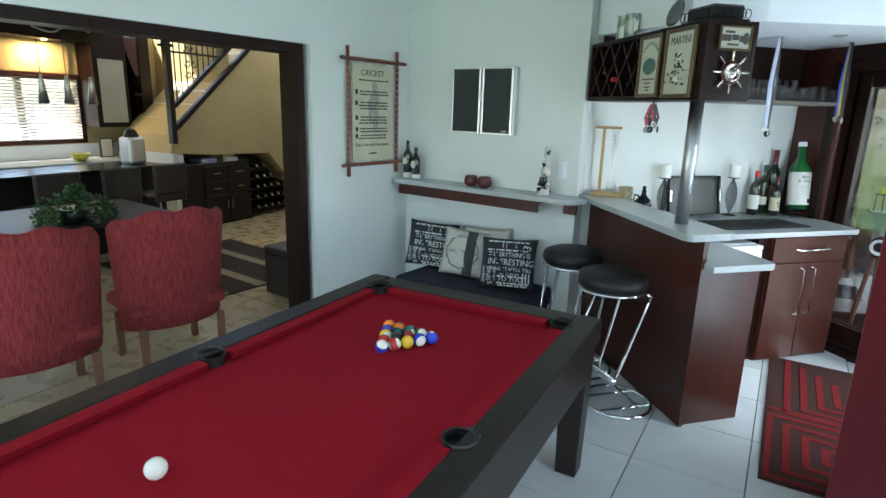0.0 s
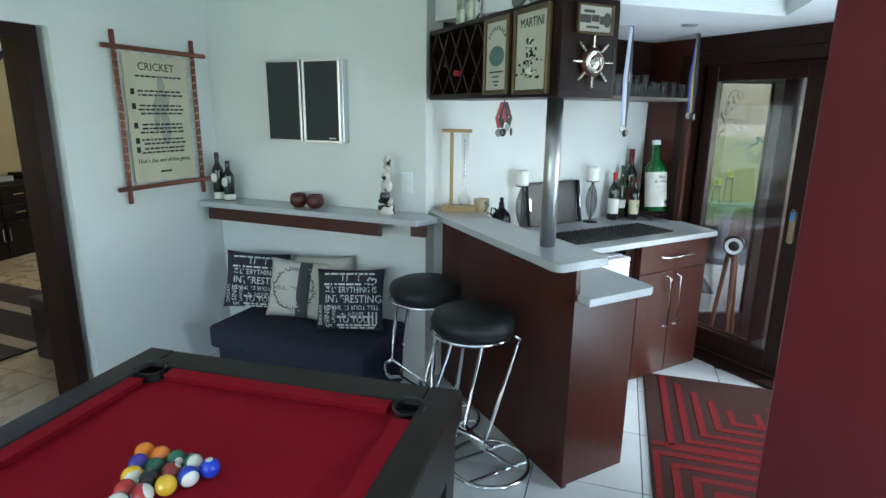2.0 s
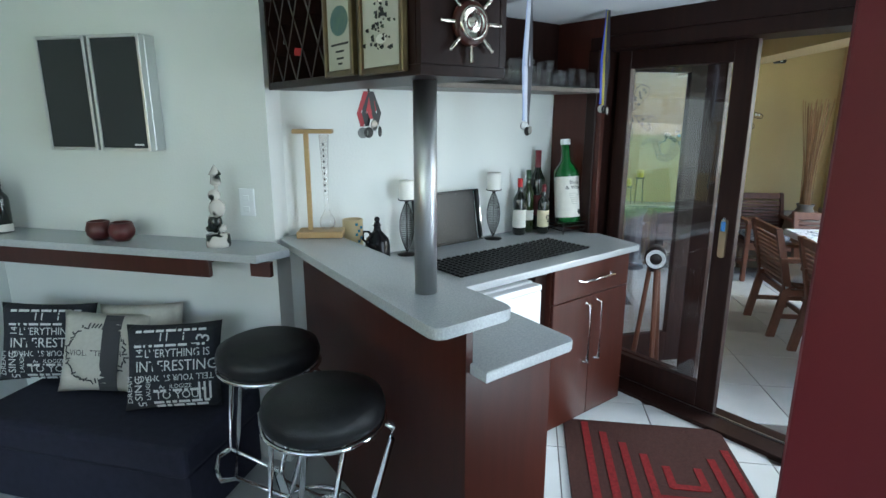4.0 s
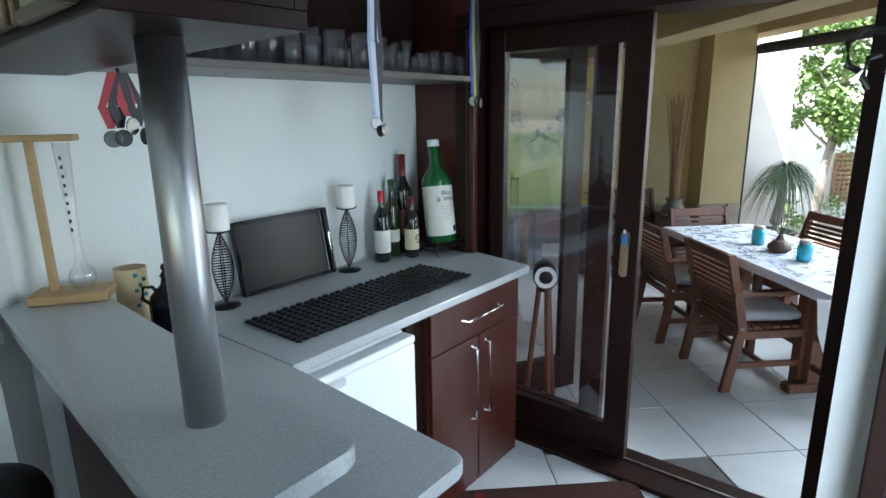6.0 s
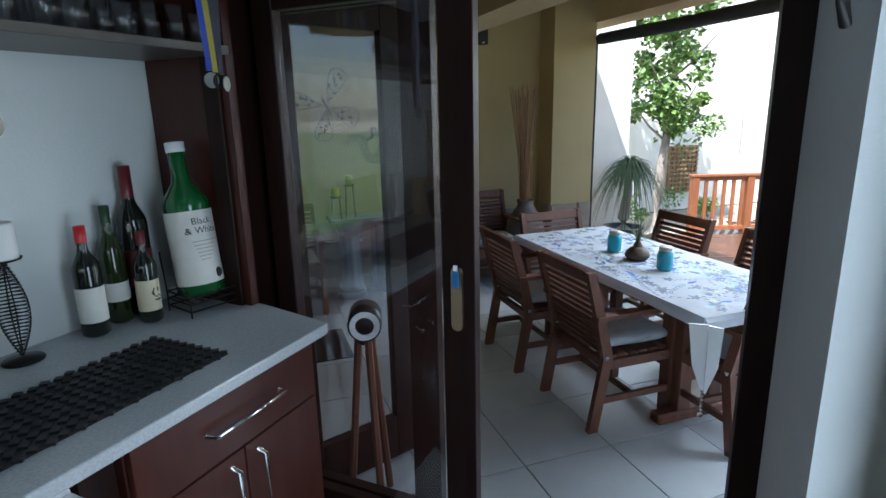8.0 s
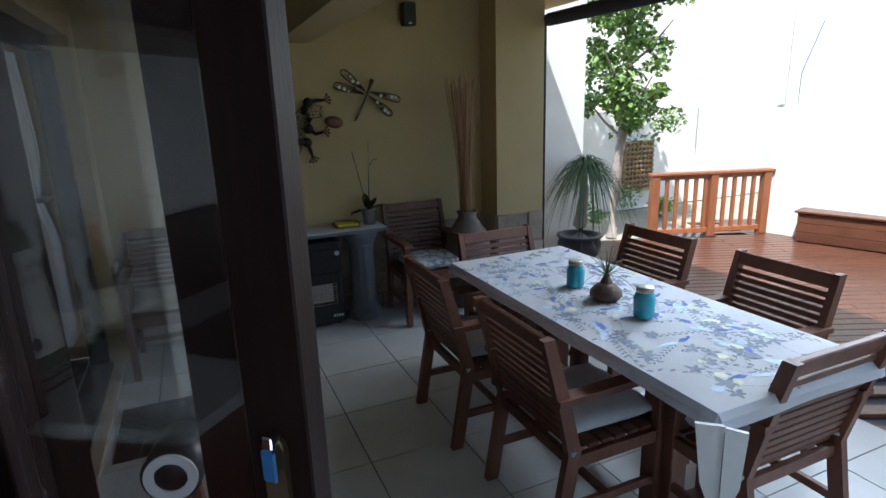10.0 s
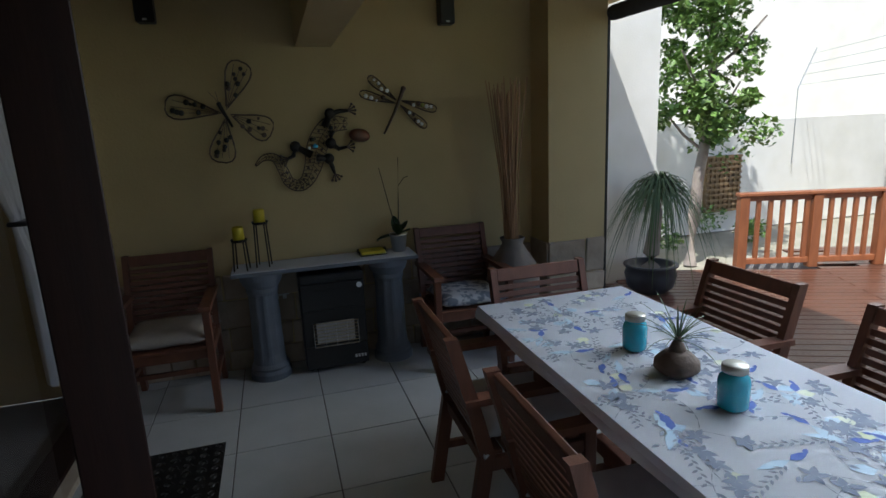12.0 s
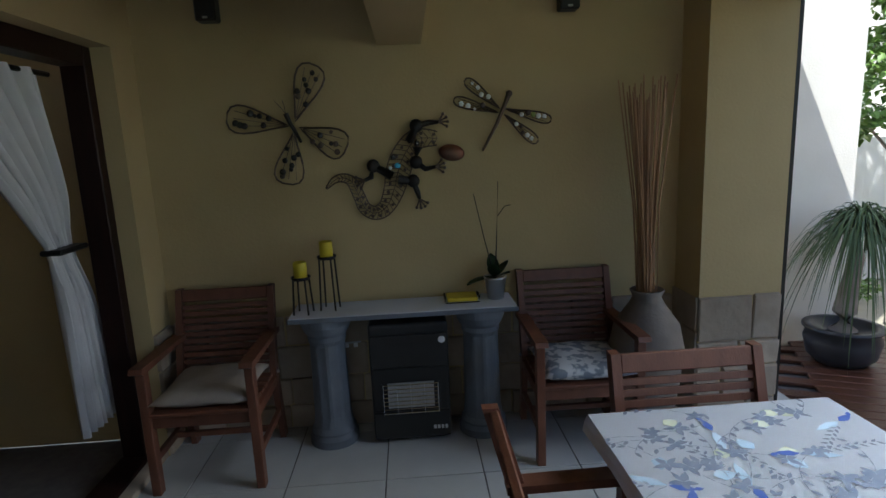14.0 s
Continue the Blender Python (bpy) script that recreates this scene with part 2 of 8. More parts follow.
# ---------- the house: walls, ceilings, openings ----------
H = 2.75                      # high ceiling of the games room
HB = 2.13                     # lower ceiling over the bar
PF = -0.06                    # patio floor, one small step down
CORNER = (-2.13, 4.52)        # corner of poster wall and dartboard wall
EDGE = (-0.66, 4.26)          # where the dartboard wall bends into the bar's back wall
WD = Vector((0.174, 0.985))   # way of the poster wall, northward


def west(s):
    """A point on the poster wall, s metres north of its arch edge."""
    return (-2.335 + WD.x * s, 3.53 + WD.y * s)


# poster wall with the wide arch
bm = bmesh.new()
wall_run(bm, west(0), west(1.03), 0, H, 0.22, 1)
wall_run(bm, west(-4.2), west(0), 2.02, H, 0.22, 1)
wall_run(bm, west(-5.4), west(-4.2), 0, H, 0.22, 1)
structure("wall_west", bm, M_WALL, "pale grey plastered wall with a wide arch")
bm = bmesh.new()
wall_run(bm, (CORNER[0] - 0.26, CORNER[1] + 0.046), EDGE, 0, H, 0.2, 1)
structure("wall_north", bm, M_WALL, "pale grey plastered wall behind the bench")
bm = bmesh.new()
wall_run(bm, uv(2.33, 3.68), uv(4.52, 3.68), 0, H, 0.2, 1)
structure("wall_bar_back", bm, M_WALL, "pale painted wall behind the bar")

# arch lining of dark wood
bm = bmesh.new()
wall_run(bm, west(-0.10), west(-0.035), 0, 1.96, 0.17, 1)
moved(bm, Matrix.Translation((-0.03, 0.005, 0)))
part_l = bmesh.new()
wall_run(part_l, west(-4.2), west(-0.035), 1.96, 2.02, 0.17, 1)
moved(part_l, Matrix.Translation((-0.03, 0.005, 0)))
fr = structure("door_1", bm, M_WOOD, "dark wooden lining of the wide arch", "door frame")
part("head", part_l, M_WOOD, fr)

# garden front of the patio: slider wall, at right angles to the bar wall
bm = bmesh.new()
box(bm, 4.24, 4.44, -1.0, 1.66, PF, H, m=BARM)
box(bm, 4.24, 4.44, 1.66, 3.68, HB - 0.10, H, m=BARM)
box(bm, 4.24, 4.44, 3.42, 3.68, PF, HB - 0.10, m=BARM)
structure("wall_slider", bm, M_WALL, "pale wall round the sliding door")
bm = bmesh.new()
box(bm, 3.66, 4.125, 1.50, 1.80, 0, H, m=BARM)
box(bm, 4.127, 4.238, 1.46, 1.62, 0, H, m=BARM)
box(bm, 2.94, 3.66, 1.50, 1.70, 2.05, H, m=BARM)
structure("wall_bar_side", bm, M_WALL, "pale painted wall beside the sliding door")

# ceilings
bm = bmesh.new()
prism(bm, [(-2.9, -2.0), (3.2, -2.0), (3.2, 6.2), (-2.9, 6.2)], H, H + 0.12)
structure("ceiling", bm, M_CEIL, "white plastered ceiling")
bm = bmesh.new()
prism(bm, [(-0.05, 3.95), (0.32, 4.0), (1.14, 4.45), (1.10, 3.95), uv(4.235, 1.62), uv(4.235, 3.675), uv(2.45, 3.675)], HB, H - 0.004)
structure("ceiling_bar", bm, M_CEIL, "lowered white ceiling over the bar")

# closing walls behind the camera, unseen; their gaps are added to let light in
bm = bmesh.new()
wall_run(bm, (-3.4, -1.9), (0.2, -1.9), 0, 0.3, 0.2, -1)
wall_run(bm, (-3.2, -1.9), (0.2, -1.9), 2.2, H, 0.2, -1)
wall_run(bm, (0.2, -1.9), (3.2, -1.9), 0, H, 0.2, -1)
structure("wall_south", bm, M_WALL, "unseen pale wall with a wide gap added for light")
# unseen east wall; its gap only serves the added lamp
bm = bmesh.new()
wall_run(bm, (3.0, -1.9), (3.0, 0.2), 0, H, 0.2, -1)
wall_run(bm, (3.0, 0.2), (3.0, 1.9), 2.2, H, 0.2, -1)
wall_run(bm, (3.0, 1.9), (3.0, 2.2), 0, H, 0.2, -1)
wall_run(bm, (1.36, 2.80), (3.2, 2.2), 0, H, 0.2, 1)
structure("wall_east", bm, M_WALL, "unseen pale wall with a gap added for light")

# ---------- patio shell ----------
PN = 8.22
BASE[0] = PATIO
bm = bmesh.new()
wall_run(bm, (0.72, PN), (4.32, PN), PF, 2.9, 0.2, 1)
structure("wall_patio_north", bm, M_WALL_CREAM, "cream plastered patio wall in shade")
bm = bmesh.new()
PWX = 1.08
wall_run(bm, (PWX, 8.0), (PWX, PN), PF, 2.9, 0.2, 1)
wall_run(bm, (PWX, 5.95), (PWX, 8.0), 1.99, 2.9, 0.2, 1)
structure("wall_patio_west", bm, M_WALL_CREAM, "cream plastered patio wall with a curtained door")
bm = box_bm(3.88, 4.32, 7.95, PN, PF, 2.9)
structure("pillar", bm, M_WALL_CREAM, "cream plastered pillar on a stone foot")
bm = bmesh.new()
prism(bm, [to_patio(uv(4.30, 0.2)), (4.70, 3.0), (4.70, 8.98), (4.32, 8.98), (4.32, 8.42), (0.9, 8.42), (0.9, 5.75), to_patio(uv(4.30, 3.7))], 2.62, 2.75)
structure("ceiling_patio", bm, M_WALL_CREAM, "cream patio ceiling")
bm = box_bm(2.285, 2.508, 4.6, PN, 1.99, 2.62)
structure("beam", bm, M_WALL_CREAM, "cream plastered beam under the patio ceiling")
bm = box_bm(4.30, 4.60, 3.0, 8.4, 2.30, 2.70)
structure("beam_front", bm, M_WALL_CREAM, "cream plastered front beam of the patio")

BASE[0] = I4
# rooms to the west: dining room, kitchen and stairs
HK = 2.45
bm = bmesh.new()
wall_run(bm, (-7.1, -2.0), (-7.1, 3.2), 0, HK, 0.2, 1)
wall_run(bm, (-7.1, 4.86), (-7.1, 6.0), 0, HK, 0.2, 1)
wall_run(bm, (-7.1, 3.2), (-7.1, 4.86), 0, 1.12, 0.2, 1)
wall_run(bm, (-7.1, 3.2), (-7.1, 4.86), 1.84, HK, 0.2, 1)
structure("wall_kitchen", bm, M_WALL_CREAM, "cream kitchen wall with a blinded window")
bm = bmesh.new()
wall_run(bm, (-7.3, 6.0), (-5.9, 6.0), 0, HK, 0.2, 1)
structure("wall_kitchen_side", bm, M_WALL_CREAM, "cream wall between kitchen and stairs")
bm = bmesh.new()
wall_run(bm, (-6.9, 8.3), (-1.95, 7.4), 0, 4.0, 0.2, 1)
structure("wall_stairs", bm, M_WALL_CREAM, "cream wall behind the stairs")
# unseen end wall of the dining room, with a made-up gap for light
bm = bmesh.new()
wall_run(bm, (-7.3, -2.0), (-3.3, -2.0), 0, 0.5, 0.2, -1)
wall_run(bm, (-7.3, -2.0), (-3.3, -2.0), 2.1, HK, 0.2, -1)
structure("wall_dining_south", bm, M_WALL_CREAM, "unseen cream wall with a wide gap added for light")
bm = bmesh.new()
prism(bm, [(-7.3, -2.2), (-3.4, -2.2), (-2.56, 3.5), (-2.4, 4.7), (-4.4, 5.05), (-7.3, 5.05)], HK, HK + 0.12)
structure("ceiling_dining", bm, M_CEIL, "white ceiling of the dining room and kitchen")
bm = bmesh.new()
prism(bm, [(-7.3, 5.05), (-4.4, 5.05), (-2.0, 4.7), (-1.9, 7.6), (-7.3, 8.5)], 4.0, 4.12)
structure("ceiling_stairs", bm, M_CEIL, "white ceiling high over the stairs")
bm = bmesh.new()
prism(bm, [(-7.3, 5.05), (-4.4, 5.05), (-2.4, 4.7), (-2.4, 4.8), (-4.4, 5.15), (-7.3, 5.15)], HK, 4.0)
structure("wall_upper", bm, M_WALL_CREAM, "cream upper wall over the dining room")
# room behind the curtain, closed off
BASE[0] = PATIO
bm = bmesh.new()
wall_run(bm, (-0.95, 5.6), (-0.95, PN), PF, 2.75, 0.15, 1)
wall_run(bm, (-0.95, PN), (0.72, PN), PF, 2.75, 0.2, 1)
wall_run(bm, (-0.95, 5.6), (0.72, 5.78), PF, 2.75, 0.1, -1)
prism(bm, [(-1.1, 5.5), (0.72, 5.5), (0.72, 8.42), (-1.1, 8.42)], 2.75, 2.85)
structure("wall_inner_room", bm, M_WALL_CREAM, "plain wall of the room behind the curtain")

BASE[0] = I4
# ---------- floors, ground and garden walls ----------
ground = structure("ground", box_bm(-90, 90, -90, 90, -0.6, -0.22), material("pale_garden_gravel", (0.42, 0.38, 0.30), 0.95, second=(0.30, 0.28, 0.20), scale=3, bump=0.4, bump_scale=40), "pale dry garden ground", "ground")
bm = prism(bmesh.new(), [(-7.3, -2.0), (3.0, -2.0), (3.0, 2.2), uv(4.24, 1.0), uv(4.42, 1.0), uv(4.42, 3.7), (0.72, 5.78), (-1.0, 5.78), (-2.0, 7.6), (-7.0, 8.5), (-7.3, 8.5)], -0.22, -0.006)
floor_in = structure("floor", bm, M_GROUT, "pale tiled floor with dark grout lines")
BASE[0] = PATIO
bm = prism(bmesh.new(), [to_patio(uv(4.424, 0.2)), (4.55, 2.6), (4.55, PN), (PWX - 1.87, PN), (PWX - 1.87, 5.78), (0.80, 5.785), to_patio(uv(4.424, 3.71))], -0.22, PF - 0.006)
floor_out = structure("floor_patio", bm, M_GROUT, "pale tiled patio floor with dark grout lines")

lawn = structure("lawn", prism(bmesh.new(), [(5.2, 1.2), (9.5, 1.2), (40, -4), (40, -40), (-12, -40), (-12, -3.2), (3.6, -3.2)], -0.218, -0.205), material("mown_lawn", (0.055, 0.13, 0.025), 0.9, second=(0.085, 0.17, 0.04), scale=5, bump=0.5, bump_scale=120), "green mown lawn beyond the deck", "lawn")
bm = bmesh.new()
wall_run(bm, (4.325, 9.0), (5.54, 9.0), -0.2, 3.2, 0.25, 1)
structure("wall_garden_near", bm, M_WALL_WHITE, "sunlit white garden wall beside the pillar")
bm = bmesh.new()
wall_run(bm, (5.0, 10.95), (14.0, 10.95), -0.2, 1.35, 0.22, 1)
structure("wall_garden_far", bm, M_WALL_WHITE, "sunlit white boundary wall behind the tree")
bm = bmesh.new()
wall_run(bm, (7.78, 8.42), (8.75, 4.0), -0.2, 1.38, 0.25, 1)
structure("wall_garden_side", bm, M_WALL_WHITE, "sunlit white boundary wall at the deck")
# pale house walls, made this tall and long to stand in for glaring white sky
bm = bmesh.new()
wall_run(bm, (9.3, 9.4), (15.5, 2.0), -0.2, 7.5, 0.25, 1)
wall_run(bm, (3.0, 17.0), (22.0, 12.1), -0.2, 11.0, 0.3, 1)
structure("house_neighbour", bm, M_WALL_WHITE, "pale house walls beyond the garden, raised to cover the sky", "house")

BASE[0] = I4
# area lamps added in place of daylight
# fill lamp for the games room, at the made-up gap in the south wall
area_lamp("south_fill", (-1.5, -1.75, 1.25), (-1.0, 3, 0.9), 3.2, 1.8, 4, (0.80, 0.91, 1.0))
# fill lamp towards the bar, at the made-up gap in the east wall
area_lamp("east_fill", (2.92, 1.05, 1.1), (0, 2.6, 1.0), 1.6, 2.0, 12, (0.80, 0.91, 1.0))
# lamp set in the side door's opening to stand in for daylight on the bar
x, y = uv(3.28, 1.52)
x1, y1 = uv(3.2, 3.6)
area_lamp("side_door_daylight", (x, y, 1.05), (x1, y1, 0.9), 0.55, 1.8, 6.5, (0.82, 0.92, 1.0))
# added lamp under the front beam, aimed at the table as extra sky light
front = area_lamp("patio_fill", (4.62, 5.3, 1.85), (3.0, 5.15, 0.35), 3.0, 0.8, 18, (0.88, 0.95, 1.0))
front.data.spread = radians(85)
# warm fill lamp for the dining room, at the made-up gap
area_lamp("dining_fill", (-5.2, -1.9, 1.3), (-5.0, 3, 0.6), 3.0, 1.5, 1.2, (1.0, 0.92, 0.8))
# lamp added high over the stairs to brighten the treads; no window there
area_lamp("stair_fill", (-5.0, 7.6, 3.7), (-5.4, 6.4, 1.5), 1.5, 0.6, 4, (0.95, 0.97, 1.0))

# ---------- games room ----------
def pool_table():
    t = thing("pool_table", pose(-0.845, 1.705, 0, 0, 0, -2.6), "pool table with red baize, black-brown wooden rails and legs", "pool table")
    w, l, top = 0.62, 1.16, 0.75
    fw, fl = 0.475, 1.0
    part("bed", box_bm(-fw - 0.05, fw + 0.05, -fl - 0.05, fl + 0.05, top - 0.09, top - 0.035), M_FELT, t, "red baize playing bed")
    for s in (-1, 1):
        part("rail", box_bm(s * (fw + 0.035), s * w, -l, l, top - 0.11, top, 0.006), M_ESPRESSO, t)
        part("end_rail", box_bm(-fw - 0.035, fw + 0.035, s * (fl + 0.035), s * l, top - 0.108, top - 0.002, 0.006), M_ESPRESSO, t)
        for y0, y1 in ((-fl + 0.06, -0.055), (0.055, fl - 0.06)):
            bm = bmesh.new()
            a = bmesh.ops.create_cube(bm, size=1, matrix=Matrix.LocRotScale((s * (fw + 0.008), (y0 + y1) / 2, top - 0.03), None, (0.056, y1 - y0, 0.05)))
            for v in a["verts"]:
                if v.co.x * s < fw and v.co.z < top - 0.03:
                    v.co.x += s * 0.03
            part("cushion", bm, M_FELT, t, "red baize cushion")
        bm = bmesh.new()
        a = bmesh.ops.create_cube(bm, size=1, matrix=Matrix.LocRotScale((0, s * (fl + 0.008), top - 0.03), None, (2 * fw - 0.12, 0.056, 0.05)))
        for v in a["verts"]:
            if v.co.y * s < fl and v.co.z < top - 0.03:
                v.co.y += s * 0.03
        part("cushion", bm, M_FELT, t, "red baize cushion")
        part("apron", box_bm(s * (w - 0.04), s * (w - 0.015), -l + 0.1, l - 0.1, top - 0.26, top - 0.11, 0.003), M_ESPRESSO, t)
        part("end_apron", box_bm(-w + 0.1, w - 0.1, s * (l - 0.04), s * (l - 0.015), top - 0.26, top - 0.108, 0.003), M_ESPRESSO, t)
    for sx in (-1, 1):
        for sy in (-1, 1):
            bm = bmesh.new()
            g = bmesh.ops.create_cube(bm, size=1, matrix=Matrix.LocRotScale((sx * (w - 0.075), sy * (l - 0.075), (top - 0.11) / 2), None, (0.12, 0.12, top - 0.11)))
            for v in g["verts"]:
                if v.co.z < 0.1:
                    v.co.x -= sx * 0.012 if v.co.x * sx > w - 0.075 else -sx * 0.012
                    v.co.y -= sy * 0.012 if v.co.y * sy > l - 0.075 else -sy * 0.012
            bmesh.ops.bevel(bm, geom=list(bm.edges), offset=0.004, segments=1, affect="EDGES")
            part("leg", bm, M_ESPRESSO, t)
    for sx in (-1, 1):
        for sy in (-1, 0, 1):
            px, py = sx * (fw + 0.005 + (0.025 if sy == 0 else 0)), sy * (fl + 0.005)
            bm = bmesh.new()
            lathe(bm, [(0.042, top - 0.10), (0.044, top + 0.001), (0.051, top + 0.003), (0.051, top - 0.004)], 18, Matrix.Translation((px, py, 0)))
            cyl(bm, px, py, top - 0.075, top - 0.031, 0.047, n=18)
            p = part("pocket", bm, M_BLACK, t, "black pocket liner")
            arc = [(px + sx * 0.054 * math.cos(a), py + (sy if sy else 1) * 0.054 * math.sin(a), top + 0.003) for a in [(-0.5 + i * 0.26) if sy else (-1.5 + i * 0.3) for i in range(11)]]
            part("pocket_rim", tube(bmesh.new(), arc, 0.006, 6), M_BLACK, p)


pool_table()

BALL_C = [(0.02, 0.05, 0.55), (0.02, 0.14, 0.08), (0.02, 0.05, 0.50), (0.02, 0.14, 0.09), (0.26, 0.02, 0.02),
          (0.82, 0.50, 0.03), (0.80, 0.22, 0.02), (0.02, 0.09, 0.06), (0.015, 0.015, 0.018), (0.42, 0.03, 0.03), (0.80, 0.22, 0.02),
          (0.05, 0.04, 0.34), (0.82, 0.50, 0.03), (0.50, 0.03, 0.025), (0.05, 0.04, 0.36)]
M_BALLW = material("ivory_ball", (0.80, 0.77, 0.68), 0.12, coat=0.5)
BALL_M = [material("pool_ball_colour", c, 0.12, coat=0.5) for c in BALL_C]
k = 0
rack = pose(-0.74, 2.28, 0.715 + 0.0265, 0, 0, -66)
for row in range(5):
    for i in range(row + 1):
        x, y = (i - row / 2) * 0.0535, -row * 0.0465
        loc = rack @ Vector((x, y, 0))
        striped = k in (1, 2, 9, 12, 14)
        ob = solo("pool_ball", ball(bmesh.new(), 0, 0, 0, 0.0262, u=20, v=12), BALL_M[k] if not striped else M_BALLW, Matrix.Translation(loc) @ pose(0, 0, 0, 37 * k, 53 * k, 20 * k),
                  "glossy striped pool ball in the racked triangle" if striped else "glossy coloured pool ball in the racked triangle", "ball", "pool balls on the table", smooth=True)
        if striped:
            bm = bmesh.new()
            lathe(bm, [(0.0265 * math.cos(a), 0.0265 * math.sin(a)) for a in [-0.55 + 0.11 * j for j in range(11)]], 20)
            part("stripe", bm, BALL_M[k], ob, smooth=True)
        else:
            part("spot", lathe(bmesh.new(), [(0, 0.02655), (0.006, 0.0259), (0.010, 0.0247)], 12), M_BALLW, ob)
        k += 1
solo("cue_ball", ball(bmesh.new(), 0, 0, 0, 0.0285, u=24, v=14), M_BALLW, pose(-0.952, 1.197, 0.715 + 0.0285), "plain white cue ball on the red baize", "ball", smooth=True)


# poster on a bamboo frame
M_PARCH = material("aged_parchment", (0.62, 0.58, 0.44), 0.8, second=(0.50, 0.46, 0.33), scale=4, bump=0.05)
M_BAMBOO_RED = material("reddish_bamboo", (0.20, 0.06, 0.035), 0.5, second=(0.13, 0.035, 0.02), scale=14, stretch=(2, 2, 8))
M_INK = material("black_ink", (0.02, 0.02, 0.02), 0.8)
M_GREYINK = material("grey_wash", (0.30, 0.30, 0.26), 0.8, second=(0.40, 0.40, 0.34), scale=20)
WALLDEG = math.degrees(math.atan2(WD.y, WD.x))
pc = west(0.57)
pm = Matrix(((WD.x, 0, WD.y, pc[0] + 0.02), (WD.y, 0, -WD.x, pc[1]), (0, 1, 0, 1.585), (0, 0, 0, 1)))
poster = thing("wall_poster", pm, "parchment cricket poster laced into a bamboo frame", "poster")
bm = bmesh.new()
pts = [(-0.215 + 0.43 * i / 12 + 0.006 * math.sin(i * 2.1), -0.355 + 0.012 * math.sin(i * 1.7)) for i in range(13)]
top = [(0.215 - 0.43 * i / 12 + 0.006 * math.sin(i * 1.3), 0.355 + 0.012 * math.cos(i * 2.3)) for i in range(13)]
prism(bm, pts + top, 0.0, 0.004)
part("sheet", bm, M_PARCH, poster, "cream parchment sheet")
for s in (-1, 1):
    part("side_pole", tube(bmesh.new(), [(s * 0.265, -0.46, 0.012), (s * 0.262, 0, 0.014), (s * 0.265, 0.46, 0.012)], 0.013, 8), M_BAMBOO_RED, poster, smooth=True)
    part("cross_pole", tube(bmesh.new(), [(-0.345, s * 0.375, 0.03), (0.345, s * 0.375, 0.03)], 0.013, 8), M_BAMBOO_RED, poster, smooth=True)
bm = bmesh.new()
M_CORD = material("cream_cord", (0.6, 0.55, 0.42), 0.9)
for s in (-1, 1):
    for i in range(16):
        y = -0.34 + i * 0.045
        tube(bm, [(s * 0.21, y, 0.006), (s * 0.262, y + 0.018, 0.028), (s * 0.28, y + 0.022, 0.012)], 0.0022, 5)
tagged(part("lacing", bm, M_CORD, poster), kind="stuff")
part("title", moved(text_bm("CRICKET", 0.062), pose(0, 0.285, 0.005)), M_INK, poster)
part("closing_line", moved(text_bm("That's the end of the game.", 0.034), pose(0, -0.235, 0.005)), M_INK, poster)
bm = bmesh.new()
rnd = random.Random(3)
for y, n in ((0.235, 1), (0.155, 2), (0.075, 3), (-0.03, 3), (-0.115, 2), (-0.165, 2)):
    for j in range(n):
        x = -0.15 + rnd.random() * 0.02
        while x < 0.15:
            w = 0.012 + rnd.random() * 0.03
            box(bm, x, min(x + w, 0.17), y - j * 0.022 - 0.005, y - j * 0.022 + 0.005, 0.004, 0.0056)
            x += w + 0.008
    if n > 1:
        box(bm, -0.185, -0.16, y - 0.02, y + 0.012, 0.004, 0.0056)
box(bm, -0.04, 0.04, -0.305, -0.295, 0.004, 0.0056)
tagged(part("text_lines", bm, M_INK, poster), kind="stuff")
bm = bmesh.new()
for cx, cy, a, b in ((0.01, 0.08, 0.045, 0.08), (0.02, 0.19, 0.028, 0.04), (0.03, -0.05, 0.035, 0.10), (-0.03, 0.02, 0.02, 0.09), (0.05, 0.10, 0.02, 0.06)):
    prism(bm, [(cx + a * math.cos(i * 0.5236), cy + b * math.sin(i * 0.5236)) for i in range(12)], 0.004, 0.0046 + a * 0.01)
part("faded_print", bm, M_GREYINK, poster)

# dartboard wall: cabinet, ledge, bench
NDEG = math.degrees(math.atan2(EDGE[1] - CORNER[1], EDGE[0] - CORNER[0]))


def north(s, off=0.0, z=0.0):
    """A pose on the dartboard wall, s metres from its west corner, off metres out of the wall; its y axis points into the wall."""
    d = Vector((EDGE[0] - CORNER[0], EDGE[1] - CORNER[1])).normalized()
    p = Vector(CORNER) + d * s + Vector((d.y, -d.x)) * off
    return pose(p.x, p.y, z, 0, 0, NDEG)


dart = thing("dartboard_cabinet", north(0.735, 0, 1.695), "closed dartboard cabinet with black doors in aluminium frames", "cabinet")
part("case", box_bm(-0.262, 0.262, -0.06, -0.001, -0.235, 0.235, 0.003), M_ALU, dart)
for s in (-1, 1):
    x0, x1 = (-0.262, -0.006) if s < 0 else (0.006, 0.262)
    d = part("door", box_bm(x0 + 0.012, x1 - 0.012, -0.086, -0.062, -0.222, 0.222), M_CARBON, dart, "black woven door panel")
    bm = bmesh.new()
    for a, b, c, e in ((x0, x0 + 0.015, -0.235, 0.235), (x1 - 0.015, x1, -0.235, 0.235), (x0 + 0.015, x1 - 0.015, -0.235, -0.222), (x0 + 0.015, x1 - 0.015, 0.222, 0.235)):
        box(bm, a, b, -0.092, -0.061, c, e, 0.002)
    part("door_frame", bm, M_ALU, d, "satin aluminium door frame")
part("badge", box_bm(0.18, 0.225, -0.0885, -0.086, -0.212, -0.205), M_WHITE, dart)

